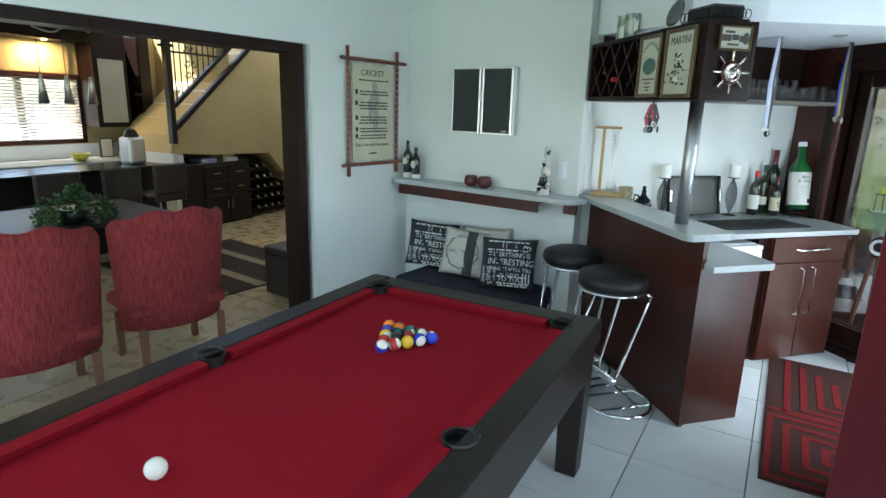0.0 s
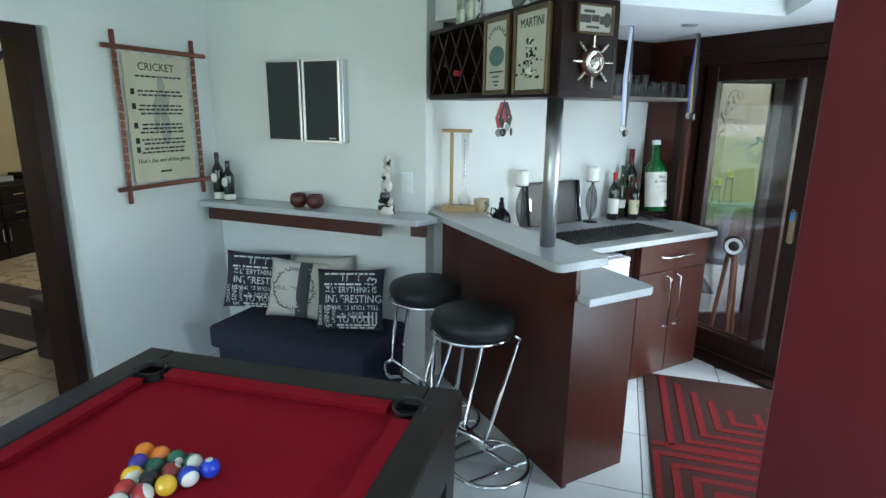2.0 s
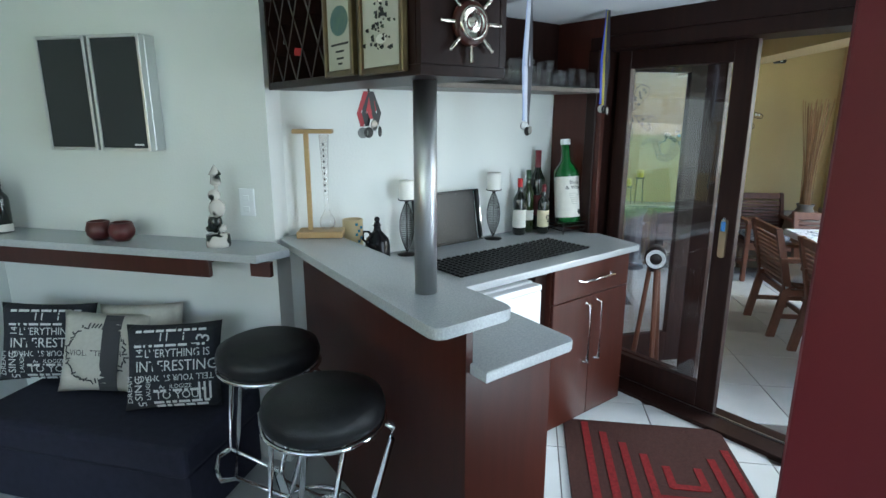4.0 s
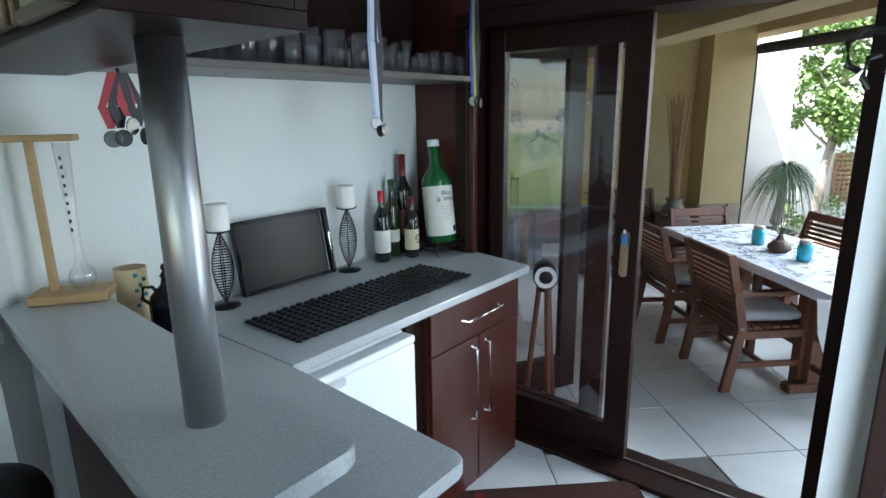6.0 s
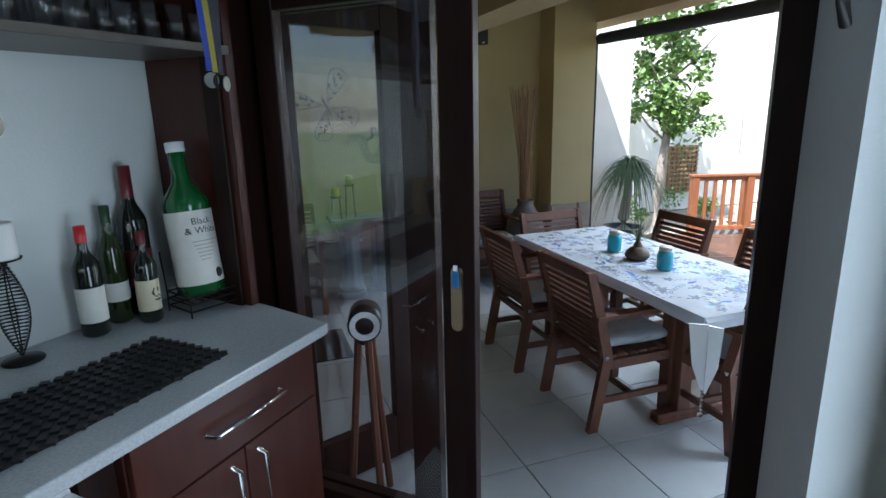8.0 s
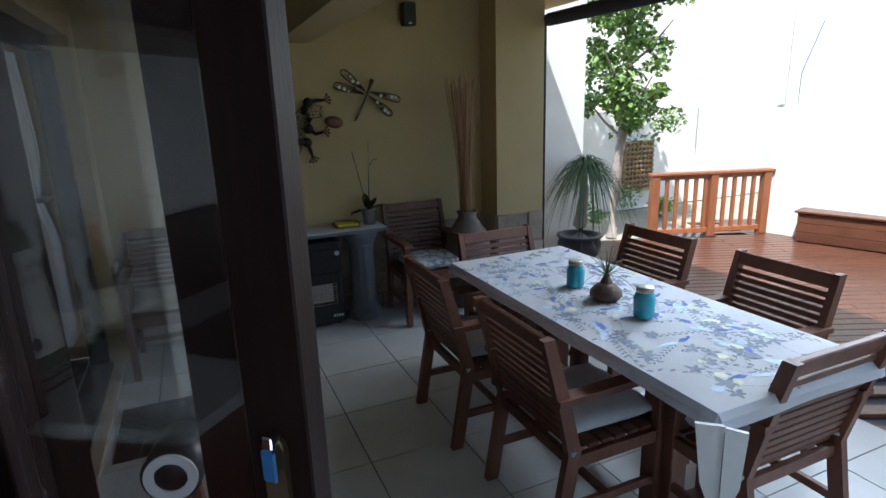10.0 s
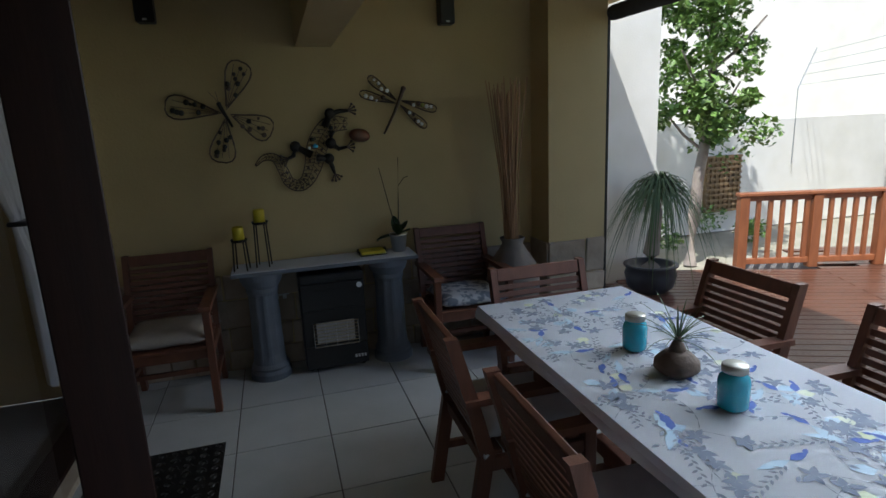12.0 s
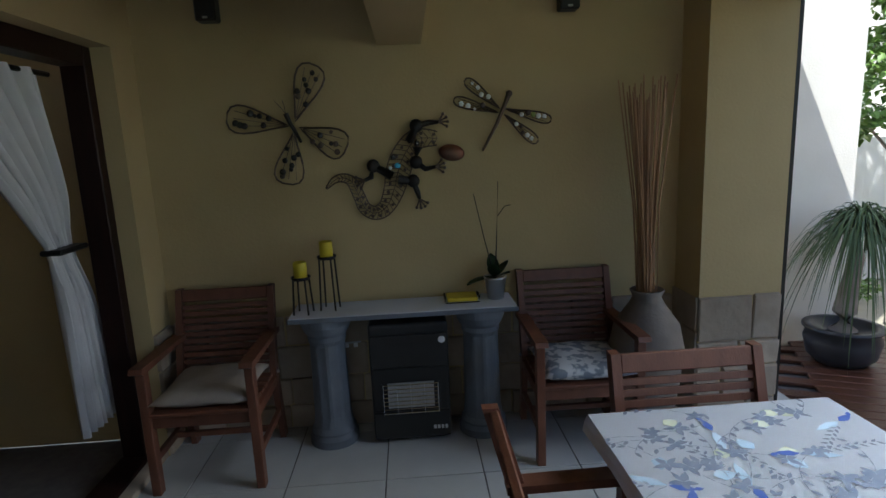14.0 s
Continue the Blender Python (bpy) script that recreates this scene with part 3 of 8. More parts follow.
LEDGE_Z = 1.075
bm = bmesh.new()
L = (Vector(EDGE) - Vector(CORNER)).length
prism(bm, [(0.0, -0.20), (0.02, -0.235), (L + 0.05, -0.235), (L + 0.12, -0.10), (L, -0.002), (0.0, -0.002)], LEDGE_Z - 0.032, LEDGE_Z, north(0))
ledge = tagged(part("wall_ledge", bm, M_QUARTZ), "grey stone ledge along the wall over the bench", "shelf")
part("batten", box_bm(0.06, L - 0.19, -0.205, -0.18, LEDGE_Z - 0.115, LEDGE_Z - 0.033, 0.002, m=north(0)), M_VENEER, ledge, "dark red wooden batten under the ledge")
part("batten", box_bm(L + 0.0, L + 0.09, -0.205, -0.18, LEDGE_Z - 0.095, LEDGE_Z - 0.033, 0.002, m=north(0)), M_VENEER, ledge)
part("bracket", box_bm(0.08, L - 0.2, -0.18, -0.003, LEDGE_Z - 0.06, LEDGE_Z - 0.034, m=north(0)), M_VENEER, ledge)


def bottle(name, m, h, r, glassm, labelm, capm, label, neck=0.32, shoulder=0.62, group="", label2=None, lab=(0.16, 0.5)):
    t = thing(name, m, label, "bottle", group)
    nr = r * 0.36
    body = lathe(bmesh.new(), [(0, 0.004), (r * 0.8, 0), (r, 0.008), (r, h * shoulder), (r * 0.93, h * (shoulder + 0.04)), (nr * 1.25, h * (shoulder + 0.14)), (nr, h * (shoulder + 0.2)), (nr, h * 0.985), (0, h * 0.985)], 24)
    b = part("glass_body", body, glassm, t, smooth=True)
    part("paper_label", lathe(bmesh.new(), [(r * 1.012, h * lab[0]), (r * 1.012, h * lab[1])], 24), labelm, t, smooth=True)
    part("cap", lathe(bmesh.new(), [(nr * 1.12, h * (1 - neck * 0.45)), (nr * 1.14, h), (nr * 0.9, h * 1.004), (0, h * 1.004)], 18), capm, t, smooth=True)
    return t


M_BOTTLE_DARK = material("dark_bottle_glass", (0.010, 0.012, 0.009), 0.06, coat=0.6)
M_BOTTLE_GREEN = material("green_bottle_glass", (0.010, 0.10, 0.022), 0.07, coat=0.8)
M_PAPER = material("paper_label", (0.72, 0.70, 0.64), 0.6, second=(0.66, 0.64, 0.58), scale=30)
M_CAP_RED = material("red_foil", (0.45, 0.02, 0.025), 0.3)
M_CAP_BLACK = material("black_foil", (0.02, 0.02, 0.022), 0.3)
M_CAP_GREEN = material("dark_green_foil", (0.02, 0.05, 0.02), 0.35)
M_CAP_WINE = material("maroon_foil", (0.12, 0.012, 0.018), 0.3)
for s, hh in ((0.03, 0.30), (0.115, 0.25)):
    t = bottle("liqueur_bottle", north(s + 0.04, 0.11, LEDGE_Z), hh, 0.035, M_BOTTLE_DARK, M_PAPER, M_CAP_BLACK, "dark liqueur bottle with a white oval label on the ledge", group="liqueur bottles on the ledge", lab=(0.02, 0.16))
    bm = prism(bmesh.new(), [(0.024 * math.cos(a * 0.52), 0.03 * math.sin(a * 0.52)) for a in range(12)], 0.0, 0.002)
    part("emblem", moved(bm, pose(0, -0.0345, hh * 0.47, 90, 0, 0)), M_PAPER, t)
M_BOWL = material("oxblood_ceramic", (0.10, 0.018, 0.018), 0.35, second=(0.06, 0.012, 0.012), scale=18)
for s in (0.70, 0.82):
    solo("tealight_bowl", lathe(bmesh.new(), [(0, 0.002), (0.03, 0), (0.05, 0.02), (0.054, 0.045), (0.044, 0.078), (0.037, 0.08), (0.037, 0.06), (0, 0.03)], 20), M_BOWL, north(s, 0.12, LEDGE_Z), "small round oxblood tealight bowl on the ledge", "bowl", "tealight bowls", smooth=True)
# clown-and-lamppost figurine: one plain shape
bm = bmesh.new()
lathe(bm, [(0, 0), (0.048, 0), (0.05, 0.01), (0.047, 0.05), (0, 0.052)], 18)
ball(bm, -0.008, 0, 0.10, 0.03, 1, 0.9, 1.5)
ball(bm, 0.006, 0, 0.16, 0.034, 1, 0.85, 1.2)
ball(bm, 0.002, -0.004, 0.215, 0.025)
ball(bm, -0.025, -0.005, 0.075, 0.02, 1, 1.2, 0.8)
ball(bm, 0.028, -0.008, 0.08, 0.018, 1, 1.2, 0.9)
cyl(bm, 0.004, 0.01, 0.05, 0.27, 0.008, n=8)
lathe(bm, [(0.014, 0.255), (0.022, 0.262), (0.018, 0.295), (0.026, 0.298), (0.010, 0.325), (0.004, 0.335), (0, 0.34)], 10, Matrix.Translation((0.004, 0.01, 0)))
M_FIG = material("black_white_glaze", (0.012, 0.016, 0.014), 0.2, second=(0.55, 0.52, 0.48), scale=14, detail=1, contrast=0.04)
solo("figurine", bm, M_FIG, north(1.30, 0.12, LEDGE_Z), "glossy black and white ceramic figurine with a lamp post", "figurine", smooth=True)
sw = thing("light_switch", north(1.375, 0, 1.245), "white plastic wall switch plate", "switch")
part("plate", box_bm(-0.037, 0.037, -0.009, -0.001, -0.06, 0.06, 0.003), M_WHITE, sw)
for z in (-0.028, 0.02):
    part("rocker", box_bm(-0.014, 0.014, -0.013, -0.009, z - 0.012, z + 0.012, 0.002), M_WHITE, sw)

# bench and cushions
bench = thing("bench", north(0.865, 0, 0), "low bench seat covered in dark navy velvet", "bench")
part("base", box_bm(-0.51, 0.49, -0.52, -0.02, 0.0, 0.255, 0.01), M_NAVY, bench)
bm = box_bm(-0.54, 0.51, -0.56, -0.01, 0.257, 0.40, 0.03, seg=3)
part("seat", bm, M_NAVY, bench, smooth=False)


def cushion(bm, w, h, t, n=14):
    grid = {}
    for side in (1, -1):
        for i in range(n + 1):
            for j in range(n + 1):
                u, v = 2 * i / n - 1, 2 * j / n - 1
                pin = 1 - 0.06 * (1 - abs(u) ** 2) * abs(v) ** 4
                pin2 = 1 - 0.06 * (1 - abs(v) ** 2) * abs(u) ** 4
                k = max(0.0, (1 - u ** 4) * (1 - v ** 4)) ** 0.5
                key = (side if 0 < i < n and 0 < j < n else 0, i, j)
                if key not in grid:
                    grid[key] = bm.verts.new((u * w / 2 * pin2, -side * t / 2 * k + 0.004 * math.sin(7 * u + 3 * v) * k, v * h / 2 * pin))
        for i in range(n):
            for j in range(n):
                q = [grid.get((side, a, b)) or grid.get((0, a, b)) for a, b in ((i, j), (i + 1, j), (i + 1, j + 1), (i, j + 1))]
                bm.faces.new(q if side > 0 else q[::-1])
    return bm


M_CLOTH_BLACK = material("black_printed_linen", (0.018, 0.020, 0.026), 0.9, second=(0.03, 0.032, 0.04), scale=60, bump=0.3, bump_scale=300)
M_CLOTH_CREAM = material("cream_linen", (0.55, 0.53, 0.47), 0.9, second=(0.48, 0.46, 0.40), scale=60, bump=0.3, bump_scale=300)
M_PRINT = material("white_fabric_print", (0.66, 0.66, 0.64), 0.9)
M_PRINT_D = material("charcoal_fabric_print", (0.05, 0.05, 0.055), 0.9)


def skin(bm, w, h, t):
    """Drapes flat print onto the front of a cushion of that size."""
    for f in list(bm.verts):
        u, v = 2 * f.co.x / w, 2 * f.co.z / h
        k = max(0.0, (1 - u ** 4) * (1 - v ** 4)) ** 0.5
        f.co.y = -t / 2 * k - 0.003 + f.co.y
    return bm


def letters(body, size, x, z, rot=0, wide=1.0):
    b = text_bm(body, size, 0.0)
    bmesh.ops.transform(b, matrix=Matrix.Translation((x, 0, z)) @ pose(0, 0, 0, 90, 0, 0) @ pose(0, 0, 0, 0, 0, rot) @ Matrix.Diagonal((wide, 1, 1, 1)), verts=b.verts)
    return b


def word_cushion(m, label):
    c = thing("cushion", m, label, "cushion", "printed cushions on the bench")
    w, h, t = 0.40, 0.36, 0.13
    part("cover", cushion(bmesh.new(), w, h, t), M_CLOTH_BLACK, c, smooth=True)
    bms = [letters("EVERYTHING IS", 0.047, 0.035, 0.052, 0, 0.80), letters("INTERESTING", 0.062, 0.03, 0.0, 0, 0.86), letters("TELL YOUR STOMACH", 0.036, 0.02, -0.045, 180, 0.86),
           letters("TO YOU", 0.046, 0.035, -0.118, 0, 1.0), letters("APOLOGIZE", 0.024, 0.03, -0.082, 0, 1.0), letters("SING", 0.045, -0.118, -0.085, 90), letters("DREAM", 0.034, -0.158, -0.09, 90),
           letters("11", 0.05, -0.02, 0.118), letters("3", 0.075, 0.14, 0.11, 80), letters("5", 0.05, -0.11, -0.15, -90), letters("LAUGH", 0.026, -0.078, -0.09, 90), letters("14", 0.04, -0.115, 0.055, 90), letters("1", 0.05, 0.06, 0.118)]
    r = random.Random(5)
    bars = bmesh.new()
    for z in (0.085, 0.145, -0.098, -0.145, -0.16):
        x = -0.14
        while x < 0.15:
            ww = 0.01 + r.random() * 0.035
            if not (-0.2 < z < -0.07 and x < -0.06):
                box(bars, x, x + ww, 0, 0.0005, z - 0.005, z + 0.005)
            x += ww + 0.008
    for x in (0.12, 0.14, 0.16):
        box(bars, x, x + 0.008, 0, 0.0005, -0.14, -0.07)
    part("printed_words", skin(merged(bars, *bms), w, h, t), M_PRINT, c, "white printed words")


word_cushion(north(0.41, 0.20, 0.59) @ pose(0, 0, 0, -14, 4, 24), "square black cushion with white printed words")
word_cushion(north(1.14, 0.27, 0.585) @ pose(0, 0, 0, -20, -2, 17), "square black cushion with white printed words, in front")
c = thing("cushion", north(0.75, 0.22, 0.58) @ pose(0, 0, 0, -17, 5, 20), "cream linen cushion with a charcoal stripe and wreath print", "cushion", "printed cushions on the bench")
part("cover", cushion(bmesh.new(), 0.38, 0.36, 0.13), M_CLOTH_CREAM, c, smooth=True)
bm = bmesh.new()
for i in range(14):
    box(bm, 0.0, 0.075, 0, 0.0006, -0.165 + i * 0.0236, -0.165 + (i + 1) * 0.0236)
part("stripe", skin(bm, 0.38, 0.36, 0.13), M_PRINT_D, c, "charcoal woven stripe")
bms = [letters("VIOLETTE FLOR", 0.036, -0.02, 0.0, 0, 0.85)]
bm = bmesh.new()
r = random.Random(8)
for i in range(54):
    a = i / 54 * 2 * math.pi
    rr = 0.115 + 0.012 * r.random()
    x, z = -0.02 + rr * math.cos(a), rr * math.sin(a)
    d = pose(x, 0, z, 0, r.random() * 180, 0)
    box(bm, -0.011, 0.011, 0, 0.0005, -0.003, 0.003, m=d)
part("wreath_print", skin(merged(bm, *bms), 0.38, 0.36, 0.13), M_PRINT_D, c)
back = thing("cushion", north(0.85, 0.11, 0.59) @ pose(0, 0, 0, -10, -3, 10), "plain cream linen cushion leaning against the wall", "cushion", "printed cushions on the bench")
part("cover", cushion(bmesh.new(), 0.40, 0.37, 0.10), M_CLOTH_CREAM, back, smooth=True)


# bar stools
def bar_stool(m, label):
    t = thing("bar_stool", m, label, "stool", "bar stools at the counter")
    part("seat", lathe(bmesh.new(), [(0, 0.695), (0.165, 0.695), (0.182, 0.712), (0.187, 0.74), (0.178, 0.768), (0.14, 0.785), (0, 0.79)], 36, Matrix.Translation((0, -0.11, 0))), M_LEATHER, t, "black padded round seat", smooth=True)
    part("seat_ring", tube(bmesh.new(), [(0.183 * math.cos(a * 0.1745), 0.183 * math.sin(a * 0.1745) - 0.11, 0.695) for a in range(36)], 0.007, 6, True), M_CHROME, t, smooth=True)
    for s in (-1, 1):
        # one bent bar: from the seat ring down and back to the foot ring
        part("side_bar", tube(bmesh.new(), [(s * 0.11, 0.03, 0.69), (s * 0.125, 0.055, 0.665), (s * 0.125, 0.05, 0.63), (s * 0.085, -0.075, 0.22), (s * 0.08, -0.095, 0.17), (s * 0.08, -0.07, 0.14), (s * 0.085, 0.06, 0.03), (s * 0.09, 0.10, 0.014)], 0.0105, 8), M_CHROME, t, smooth=True)
        part("front_bar", tube(bmesh.new(), [(s * 0.12, -0.23, 0.69), (s * 0.105, -0.25, 0.50), (s * 0.10, -0.27, 0.335), (s * 0.09, -0.10, 0.20)], 0.009, 8), M_CHROME, t, smooth=True)
        part("floor_bar", tube(bmesh.new(), [(s * 0.085, -0.165, 0.013), (s * 0.085, 0.165, 0.013)], 0.0095, 8), M_CHROME, t, smooth=True)
    part("clamp", box_bm(-0.10, 0.10, -0.115, -0.08, 0.165, 0.195, 0.004), M_CHROME, t)
    part("foot_ring", tube(bmesh.new(), [(0.19 * math.cos(a * 0.1745), 0.19 * math.sin(a * 0.1745), 0.012) for a in range(36)], 0.011, 8, True), M_CHROME, t, smooth=True)
    part("foot_rest", tube(bmesh.new(), [(-0.10, -0.27, 0.335), (-0.08, -0.315, 0.325), (0.0, -0.33, 0.322), (0.08, -0.315, 0.325), (0.10, -0.27, 0.335)], 0.0095, 8), M_CHROME, t, smooth=True)


bar_stool(pose(-0.16, 3.525, 0, 0, 0, -48) @ Matrix.Diagonal((1, 1, 1.03, 1)), "chrome bar stool with a black padded seat")
bar_stool(pose(-0.455, 3.88, 0, 0, 0, -60) @ Matrix.Diagonal((1, 1, 1.03, 1)), "chrome bar stool with a black padded seat near the wall")

# tall dark red post at the passage to the bar
post = thing("passage_post", I4, "tall dark red painted timber post", "post")
part("front_board", box_bm(2.48, 2.60, 1.18, 1.62, 0, H - 0.001, 0.006, m=BARM), M_WALL_RED, post)
part("side_board", box_bm(2.602, 2.93, 1.20, 1.615, 0, H - 0.001, 0.01, m=BARM), M_WALL_RED, post)

# rug
M_RUG = material("brown_wool_pile", (0.060, 0.026, 0.022), 0.98, second=(0.040, 0.020, 0.018), scale=60, bump=0.6, bump_scale=220, spec=0.1)
M_RUG_R = material("red_wool_pile", (0.20, 0.018, 0.020), 0.98, second=(0.11, 0.012, 0.013), scale=60, bump=0.6, bump_scale=220, spec=0.1)
rug = thing("rug", pose(1.02, 3.895, 0, 0, 0, -4.8), "dark brown rug with red maze-like stripes", "rug")
part("woven_base", box_bm(-0.40, 0.40, -0.80, 0.80, 0.0, 0.014, 0.003), M_RUG, rug)
bm = bmesh.new()
for cx, cy, s0 in ((-0.05, -0.45, 1), (0.12, 0.35, -1)):
    for k in range(5):
        r0 = 0.08 + k * 0.085
        for a in range(3):
            m = pose(cx, cy, 0, 0, 0, 90 * a + (0 if s0 > 0 else 90))
            x0, x1, y0, y1 = -r0, r0, r0 - 0.028, r0 + 0.008
            pts = [m @ Vector((x, y, 0)) for x, y in ((x0, y0), (x1, y0), (x1, y1), (x0, y1))]
            xs, ys = [p.x for p in pts], [p.y for p in pts]
            xa, xb, ya, yb = max(min(xs), -0.385), min(max(xs), 0.385), max(min(ys), -0.785), min(max(ys), 0.785)
            if xb - xa > 0.02 and yb - ya > 0.02 and (ya + yb) / 2 * s0 < 0.10:
                box(bm, xa, xb, ya, yb, 0.01, 0.0165 + 0.0004 * k + 0.0002 * a)
part("stripes", bm, M_RUG_R, rug, "raised red wool stripes")

# ---------- bar ----------
def rounded(poly, r, n=4, which=None):
    """Rounds the corners of a flat outline."""
    out = []
    k = len(poly)
    for i in range(k):
        p, a, b = Vector(poly[i]), Vector(poly[i - 1]), Vector(poly[(i + 1) % k])
        if which is not None and i not in which:
            out.append(tuple(p))
            continue
        d1, d2 = (a - p).normalized(), (b - p).normalized()
        for j in range(n + 1):
            t = j / n
            q = (p + d1 * r) * (1 - t) ** 2 + p * 2 * t * (1 - t) + (p + d2 * r) * t ** 2
            out.append(tuple(q))
    return out


def slab(bm, poly, z0, z1, soft=0.005, m=I4):
    before = set(bm.verts)
    prism(bm, poly, z0, z1, m)
    new_v = set(bm.verts) - before
    es = [e for e in bm.edges if e.verts[0] in new_v and e.verts[1] in new_v and abs(e.verts[0].co.z - e.verts[1].co.z) < 1e-6]
    bmesh.ops.bevel(bm, geom=es, offset=soft, segments=2, affect="EDGES", profile=0.5)
    return bm


bar = thing("bar_counter", BARM, "angled mahogany-veneered bar counter with grey stone tops", "bar")
part("front_panel", prism(bmesh.new(), [(2.43, 2.42), (2.455, 2.42), (2.53, 3.66), (2.505, 3.66)], 0, 1.046), M_VENEER, bar)
part("end_panel", prism(bmesh.new(), [(2.457, 2.435), (2.815, 2.435), (2.815, 2.46), (2.457, 2.46)], 0, 0.882), M_VENEER, bar)
part("body", prism(bmesh.new(), [(2.46, 2.462), (2.81, 2.462), (2.81, 3.0), (2.86, 3.66), (2.533, 3.66)], 0.0, 0.88), M_VENEER, bar)
part("bar_top", slab(bmesh.new(), rounded([(2.275, 2.36), (2.56, 2.36), (2.64, 3.672), (2.395, 3.672)], 0.035, 5, (0, 1)), 1.047, 1.082), M_QUARTZ, bar, "grey stone bar top with rounded corners")
part("lower_top", slab(bmesh.new(), rounded([(2.44, 2.345), (2.825, 2.345), (2.87, 2.985), (2.87, 3.672), (2.536, 3.672)], 0.03, 4, (1,)), 0.886, 0.920), M_QUARTZ, bar, "grey stone lower top")

pole = thing("bar_pole", BARM, "brushed steel pole between bar top and cabinet", "pole")
part("tube", cyl(bmesh.new(), 2.445, 2.63, 1.082, 1.708, 0.034, n=32), M_STEEL, pole, smooth=True)

wt = thing("worktop", BARM, "grey stone worktop with a rounded corner", "worktop")
part("top", slab(bmesh.new(), rounded([(2.874, 2.98), (4.17, 2.98), (4.235, 3.30), (4.235, 3.676), (2.874, 3.676)], 0.02, 3, (1,)), 0.886, 0.920), M_QUARTZ, wt)

cab = thing("base_cabinet", BARM, "mahogany base cabinet with a drawer and two doors", "cabinet")
part("body", box_bm(3.50, 4.125, 3.035, 3.66, 0.0, 0.882), M_VENEER, cab)
part("drawer", box_bm(3.505, 4.12, 3.013, 3.033, 0.70, 0.875, 0.002), M_VENEER, cab)
for x0, x1, hx in ((3.505, 3.811, 3.765), (3.815, 4.12, 3.86)):
    d = part("door", box_bm(x0, x1, 3.013, 3.033, 0.012, 0.695, 0.002), M_VENEER, cab)
    part("handle", tube(bmesh.new(), [(hx, 3.014, 0.33), (hx, 2.985, 0.335), (hx, 2.985, 0.655), (hx, 3.014, 0.66)], 0.006, 8), M_CHROME, d, "slim chrome bar handle", smooth=True)
part("drawer_handle", tube(bmesh.new(), [(3.70, 3.014, 0.79), (3.705, 2.985, 0.79), (3.955, 2.985, 0.79), (3.96, 3.014, 0.79)], 0.006, 8), M_CHROME, cab, "slim chrome bar handle", smooth=True)
part("filler", box_bm(3.42, 3.498, 3.06, 3.64, 0.0, 0.882), M_WOOD, cab)
fr = thing("bar_fridge", BARM, "white under-counter fridge with a grip lip", "fridge")
part("body", box_bm(2.90, 3.41, 3.06, 3.60, 0.02, 0.835, 0.008), M_WHITE, fr)
part("door", box_bm(2.90, 3.41, 3.005, 3.055, 0.04, 0.80, 0.012, seg=2), M_WHITE, fr)
part("grip", box_bm(2.905, 3.405, 3.00, 3.057, 0.802, 0.832, 0.008, seg=2), M_WHITE, fr)
part("handle_scoop", box_bm(2.94, 3.08, 2.995, 3.012, 0.77, 0.80, 0.008), material("light_grey_plastic", (0.55, 0.57, 0.58), 0.4), fr)

# upper cabinet with wine rack and framed prints
o = uv(2.375, 3.60)
UM = pose(o[0], o[1], 0, 0, 0, BAR - 90 - 4.0)
LU = 1.16
upper = thing("wine_rack_cabinet", UM, "dark mahogany hanging cabinet with a lattice wine rack", "cabinet")
part("bottom", box_bm(0, LU, 0.0, 0.265, 1.708, 1.735, 0.002), M_WOOD, upper)
part("top", box_bm(0, LU, 0.0, 0.265, 2.04, 2.062, 0.002), M_WOOD, upper)
part("back", box_bm(0, LU, 0.245, 0.265, 1.735, 2.04), M_WOOD, upper)
part("end", box_bm(LU - 0.022, LU, 0.002, 0.243, 1.735, 2.04), M_WOOD, upper)
part("front_panel", box_bm(0.61, LU - 0.022, 0.0, 0.02, 1.735, 2.04), M_WOOD, upper)
part("inner_side", box_bm(0.0, 0.018, 0.003, 0.243, 1.735, 2.04), M_WOOD, upper)
part("inner_side", box_bm(0.59, 0.608, 0.003, 0.243, 1.735, 2.04), M_WOOD, upper)
for sgn in (-1, 1):
    for i in range(-2, 6):
        c = 0.02 + i * 0.143 + (0.0715 if sgn < 0 else 0)
        # a slanted lattice board, clipped by the cabinet's sides
        x0, z0, x1, z1 = c, 1.737, c + 0.20, 2.038
        if sgn < 0:
            z0, z1 = z1, z0
        lo, hi = max(0.02, x0), min(0.588, x1)
        if hi - lo < 0.04:
            continue
        za = z0 + (z1 - z0) * (lo - x0) / (x1 - x0)
        zb = z0 + (z1 - z0) * (hi - x0) / (x1 - x0)
        ln = math.hypot(hi - lo, zb - za)
        m = Matrix.Translation(((lo + hi) / 2, 0, (za + zb) / 2)) @ pose(0, 0, 0, 0, -math.degrees(math.atan2(zb - za, hi - lo)), 0)
        part("lattice_board", box_bm(-ln / 2, ln / 2, 0.008 if sgn > 0 else 0.011, 0.20, -0.006, 0.006, m=m), M_WOOD, upper)
M_FOIL = [M_CAP_RED, M_CAP_BLACK, material("gold_foil", (0.45, 0.33, 0.08), 0.3, 0.8), M_CAP_WINE]
